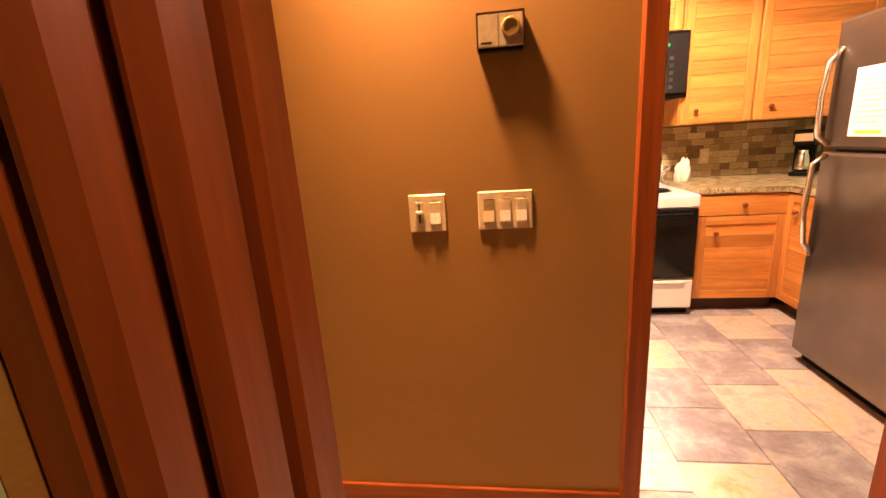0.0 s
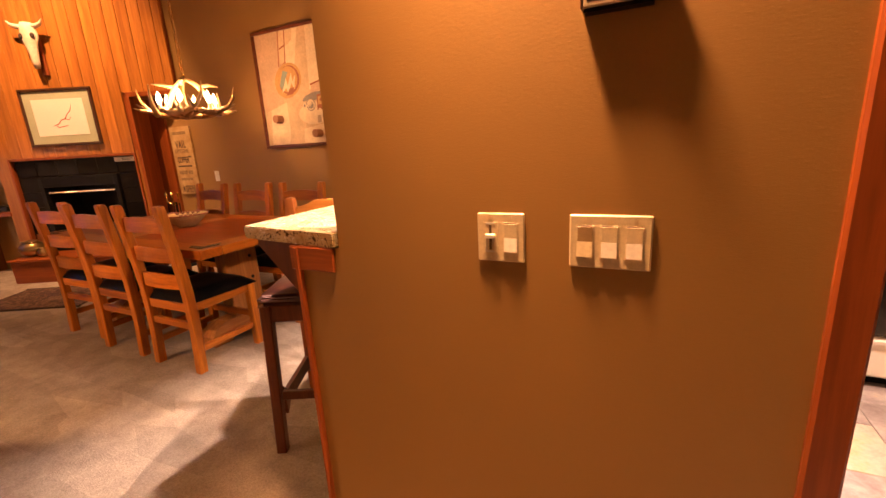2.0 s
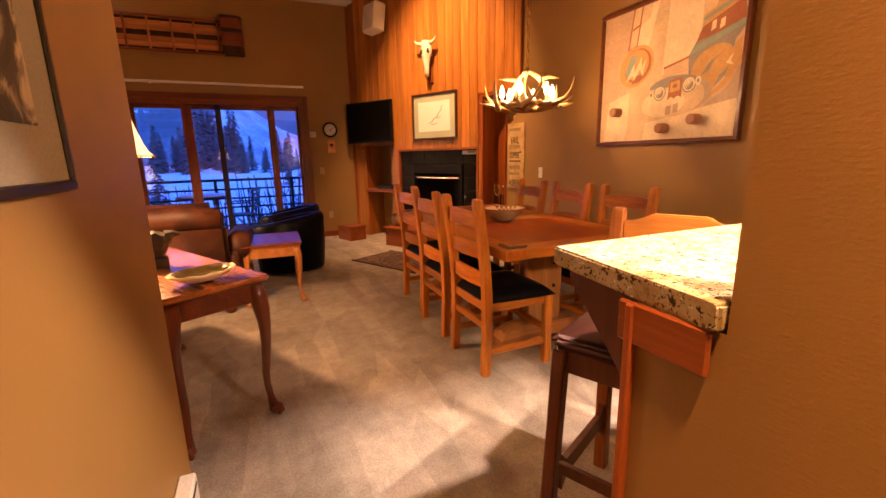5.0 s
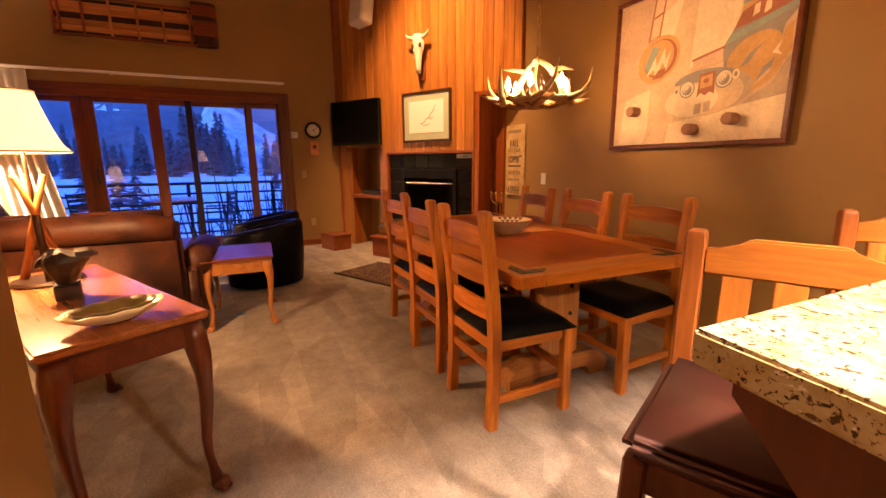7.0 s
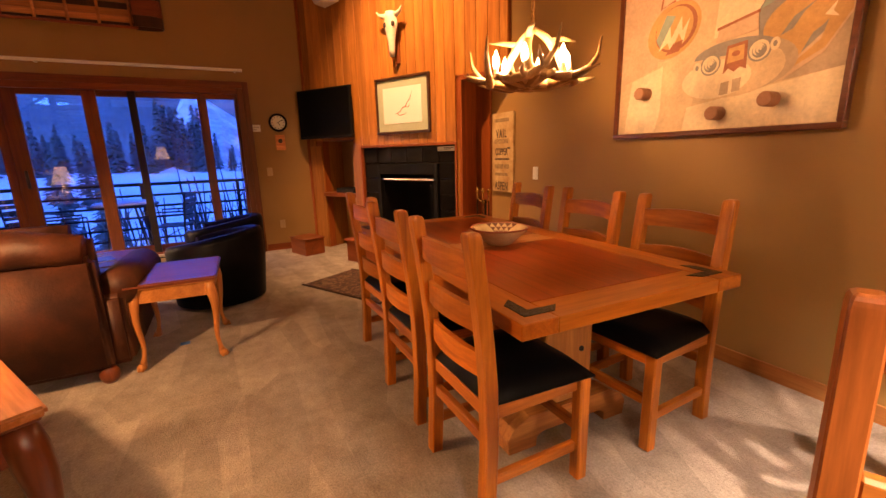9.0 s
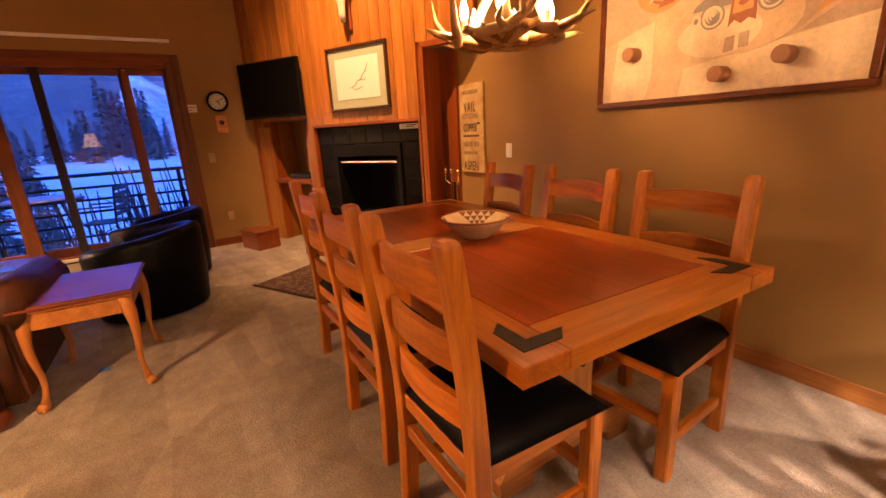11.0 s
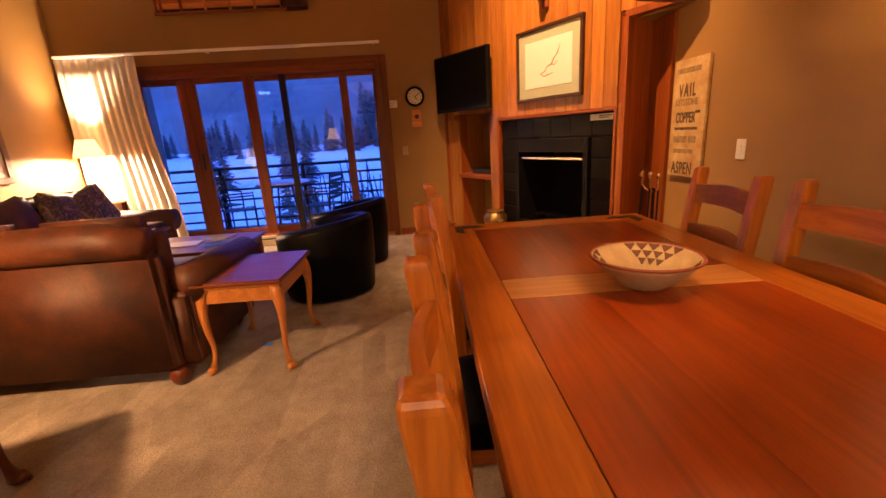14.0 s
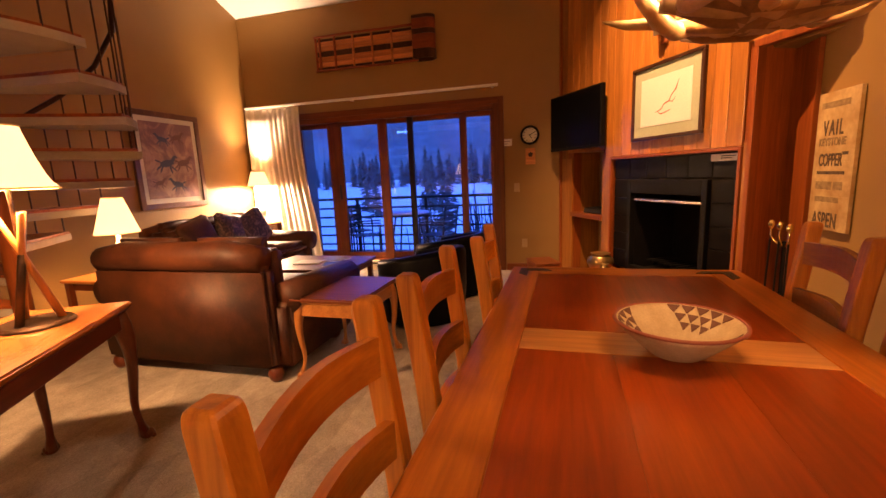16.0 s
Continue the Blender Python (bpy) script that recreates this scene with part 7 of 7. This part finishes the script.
def pine(at, h, seed):
    """A tapering trunk with drooping whorls of small ragged sprays."""
    rg = random.Random(seed)
    t = thing("pine_tree", at, "dark snow-dusted pine tree", "tree", "pines below the balcony")
    bm = bmesh.new()
    tube(bm, [(0, 0, 0), (0.02 * h * 0.3, 0, h * 0.5), (0, 0, h)], [0.022 * h, 0.012 * h, 0.002 * h], 7)
    part("trunk", bm, BARK, t)
    bm = bmesh.new()
    z = 0.12 * h
    while z < h * 0.98:
        f = z / h
        reach = 0.24 * h * (1 - f) ** 0.85 + 0.01 * h
        for q in range(int(7 + 5 * (1 - f))):
            a = rg.random() * 6.283
            L = reach * rg.uniform(0.6, 1.1)
            for s in range(4):
                u0 = 0.25 + 0.75 * s / 4
                p = Vector((math.cos(a) * L * u0, math.sin(a) * L * u0, z - 0.22 * L * u0 + rg.uniform(-0.01, 0.01) * h))
                w = 0.05 * h * (1 - f * 0.6) * rg.uniform(0.5, 1.0)
                side = Vector((-math.sin(a), math.cos(a), 0)) * w
                outw = Vector((math.cos(a), math.sin(a), -0.35)) * w * 1.4
                vs = [bm.verts.new(p + side), bm.verts.new(p + outw), bm.verts.new(p - side), bm.verts.new(p - outw * 0.3 + Vector((0, 0, w * 0.4)))]
                bm.faces.new((vs[0], vs[1], vs[3]))
                bm.faces.new((vs[1], vs[2], vs[3]))
        z += 0.045 * h * (1 - 0.4 * f)
    part("crown", bm, NEEDLE, t)
    return t


base_pine = pine(pose(-24, -3.6, -3.7), 5.0, 2)
rg = random.Random(8)
spots = [(-30, -6.5, 4.5), (-64, -16, 7), (-82, 6, 6)] + [(rg.uniform(-225, -150), rg.uniform(-130, 20), rg.uniform(8, 17)) for _ in range(96)] + [(-58, -11.6, 8.2), (-56, -13.2, 7.0), (-61, -15.0, 7.6), (-52, -19.5, 6.6), (-57, -23.0, 7.2)] + [(-236 - 3 * k, -22 + 2.1 * k, 24 + 7 * rg.random()) for k in range(8)]
for x, y, h in spots:
    k = h / 5.0
    copy_thing(base_pine, pose(x, y, -3.9, 0, 0, rg.uniform(0, 360))).scale = (k, k, k * rg.uniform(0.85, 1.15))
bm = bmesh.new()
crest = [(-34, 0), (-24, 22), (-14, 42), (-8, 40), (4, 31), (19, 21), (40, 13), (80, 4), (110, 0)]
rows_h = []
for i in range(7):
    f = i / 6
    rows_h.append([bm.verts.new((-250 - 60 * f, y + 3 * noise.noise(Vector((i, y * 0.1, 2))), -4.5 + (z + 4.5) * f ** 0.8 + 1.5 * noise.noise(Vector((i * 0.9, y * 0.15, 5))))) for y, z in crest])
for a, b in zip(rows_h, rows_h[1:]):
    for j in range(len(crest) - 1):
        bm.faces.new((a[j], a[j + 1], b[j + 1], b[j]))
HILL = surface("patchy_hill_snow", (0.20, 0.23, 0.27), (0.62, 0.65, 0.70), 0.9, 0.09, 0.6, 0, 0.3, 0.05, 0.0, None, 0.2, 0.5)
tagged(part("backdrop_hill", bm, HILL, smooth=True), "pale snowy hillside beyond the trees", "hill", kind="structure")
tagged(block("balcony_wall", DECK, None, -9.0, -7.68, -2.16, -2.04, -0.03, 2.6, 0.004), "dark boarded side wall of the balcony", "wall", kind="structure")
# bare shrubs under the railing
TWIG = plain("bare_twig", (0.05, 0.042, 0.04), 0.9)
for s, (x, y, h) in enumerate(((-10.6, 0.9, 3.6), (-10.9, 0.2, 3.3), (-11.4, 1.7, 3.8), (-10.8, 1.35, 3.4), (-11.8, -0.5, 3.3), (-12.2, 2.4, 3.6), (-12.6, 0.6, 3.7), (-11.0, 2.9, 3.5), (-13.0, 1.4, 3.9), (-12.4, -1.2, 3.2))):
    rg = random.Random(20 + s)
    sh = thing("bare_shrub", pose(x, y, -3.4), "bare leafless shrub in the snow", "shrub", "bare shrubs")
    for q in range(14):
        bm = bmesh.new()
        a = rg.random() * 6.283
        top = Vector((math.cos(a) * rg.uniform(0.2, 0.8), math.sin(a) * rg.uniform(0.2, 0.8), h * rg.uniform(0.8, 1.25)))
        mid = top * 0.5 + Vector((rg.uniform(-0.1, 0.1), rg.uniform(-0.1, 0.1), 0))
        tube(bm, [(0, 0, 0), mid, top], [0.035, 0.024, 0.010], 5)
        for _ in range(3):
            b0 = mid.lerp(top, rg.uniform(0.1, 0.7))
            tube(bm, [b0, b0 + Vector((rg.uniform(-0.35, 0.35), rg.uniform(-0.35, 0.35), rg.uniform(0.2, 0.5)))], [0.015, 0.006], 4)
        part("stem", bm, TWIG, sh)

# ---- tower boards ----
BW = 0.128
u = -1.70
while u < 1.32:
    u1 = min(u + BW, 1.335)
    if u1 <= -1.445 or (u >= -0.875 and u1 <= -0.69) or (u >= 0.70 and u1 <= 0.83):
        z0 = 0
    elif u < -0.86:
        z0 = 1.465
    elif u < 0.72:
        z0 = 1.378
    else:
        z0 = 2.032
    block("cedar_board", CEDAR, tower, u + 0.002, u1 - 0.002, 0.0, 0.021, z0, tower_top(u) - 0.01, 0.004)
    u += BW
for x0, x1 in ((-1.70, -1.462), (-0.858, -0.716), (0.747, 0.783)):
    block("cedar_board", CEDAR, tower, x0, x1, -0.002, 0.021, 0, 1.40, 0.003)

# ---- backsplash and slate floor tiles ----
rg = random.Random(3)
tile_mesh = {}
for w in (0.045, 0.07, 0.095, 0.13):
    bm = bmesh.new()
    box(bm, 0.001, w - 0.001, -0.005, 0, 0.001, 0.047, 0.0015)
    tile_mesh[w] = mesh_of("tile", bm, STONE_TILE)
for r in range(8):
    x = 0.9 - rg.uniform(0, 0.05)
    while x < 2.40:
        w = rg.choice((0.045, 0.07, 0.095, 0.13))
        if x + w < 2.445:
            ob = new("tile", tile_mesh[w])
            ob.location = (x, 3.648 - rg.uniform(0, 0.002), KTOP + 0.042 + r * 0.049)
            ob.parent = bs
        x += w
m, nn, ll, bs_ = shader("slate_tile")
info = nn.new("ShaderNodeObjectInfo")
tc, add, off = nn.new("ShaderNodeTexCoord"), nn.new("ShaderNodeVectorMath"), nn.new("ShaderNodeMath")
off.operation, off.inputs[1].default_value = "MULTIPLY", 53.0
ll.new(info.outputs["Random"], off.inputs[0])
ll.new(tc.outputs["Object"], add.inputs[0])
ll.new(off.outputs[0], add.inputs[1])
f = noise_tex(nn, ll, add.outputs[0], 5.0, 9, 0.68, 0.35)
f2 = noise_tex(nn, ll, add.outputs[0], 40.0, 4, 0.7)
greys = ramp(nn, ((0.28, (0.15, 0.12, 0.12)), (0.48, (0.27, 0.235, 0.24)), (0.60, (0.40, 0.36, 0.35)), (0.67, (0.52, 0.32, 0.15))))
tans = ramp(nn, ((0.30, (0.30, 0.23, 0.19)), (0.48, (0.50, 0.42, 0.36)), (0.58, (0.54, 0.40, 0.26)), (0.70, (0.48, 0.25, 0.09))))
ll.new(f, greys.inputs[0])
ll.new(f, tans.inputs[0])
pick = ramp(nn, ((0.45, (0, 0, 0)), (0.75, (1, 1, 1))))
ll.new(info.outputs["Random"], pick.inputs[0])
col = mixed(nn, ll, "MIX", greys.outputs[0], tans.outputs[0], pick.outputs[0])
sp = ramp(nn, ((0.3, (0.78, 0.78, 0.78)), (0.7, (1.08, 1.08, 1.08))))
ll.new(f2, sp.inputs[0])
ll.new(mixed(nn, ll, "MULTIPLY", col, sp.outputs[0], 0.8), bs_.inputs["Base Color"])
bs_.inputs["Roughness"].default_value = 0.42
bump(nn, ll, bs_, f, 0.35, 0.006)
SLATE = m
floor_k = thing("floor_kitchen", pose(0, 0, 0), "multicoloured slate tile kitchen floor", "tile floor", kind="structure")
SIZE = 0.345
sizes = {}
for i in range(-6, 12):
    j = 0
    y = 0.33 - SIZE * 6 + (i % 2) * 0.15
    x0 = 0.30 + i * SIZE if i >= 0 else None
    if x0 is None or x0 > 2.42:
        continue
    while y < 3.3:
        L = SIZE * (2 if (i * 7 + j * 3) % 5 == 0 else 1)
        y0, y1 = max(y, -1.45), min(y + L, 3.3)
        if y1 - y0 > 0.03:
            key = round(y1 - y0, 3)
            if key not in sizes:
                bm = bmesh.new()
                box(bm, 0.0018, SIZE - 0.0018, 0.0018, key - 0.0018, -0.02, 0.001, 0.003)
                sizes[key] = mesh_of("slate_tile", bm, SLATE)
            ob = new("slate_tile", sizes[key])
            ob.location = (x0, y0, 0)
            ob.parent = floor_k
        y += L
        j += 1
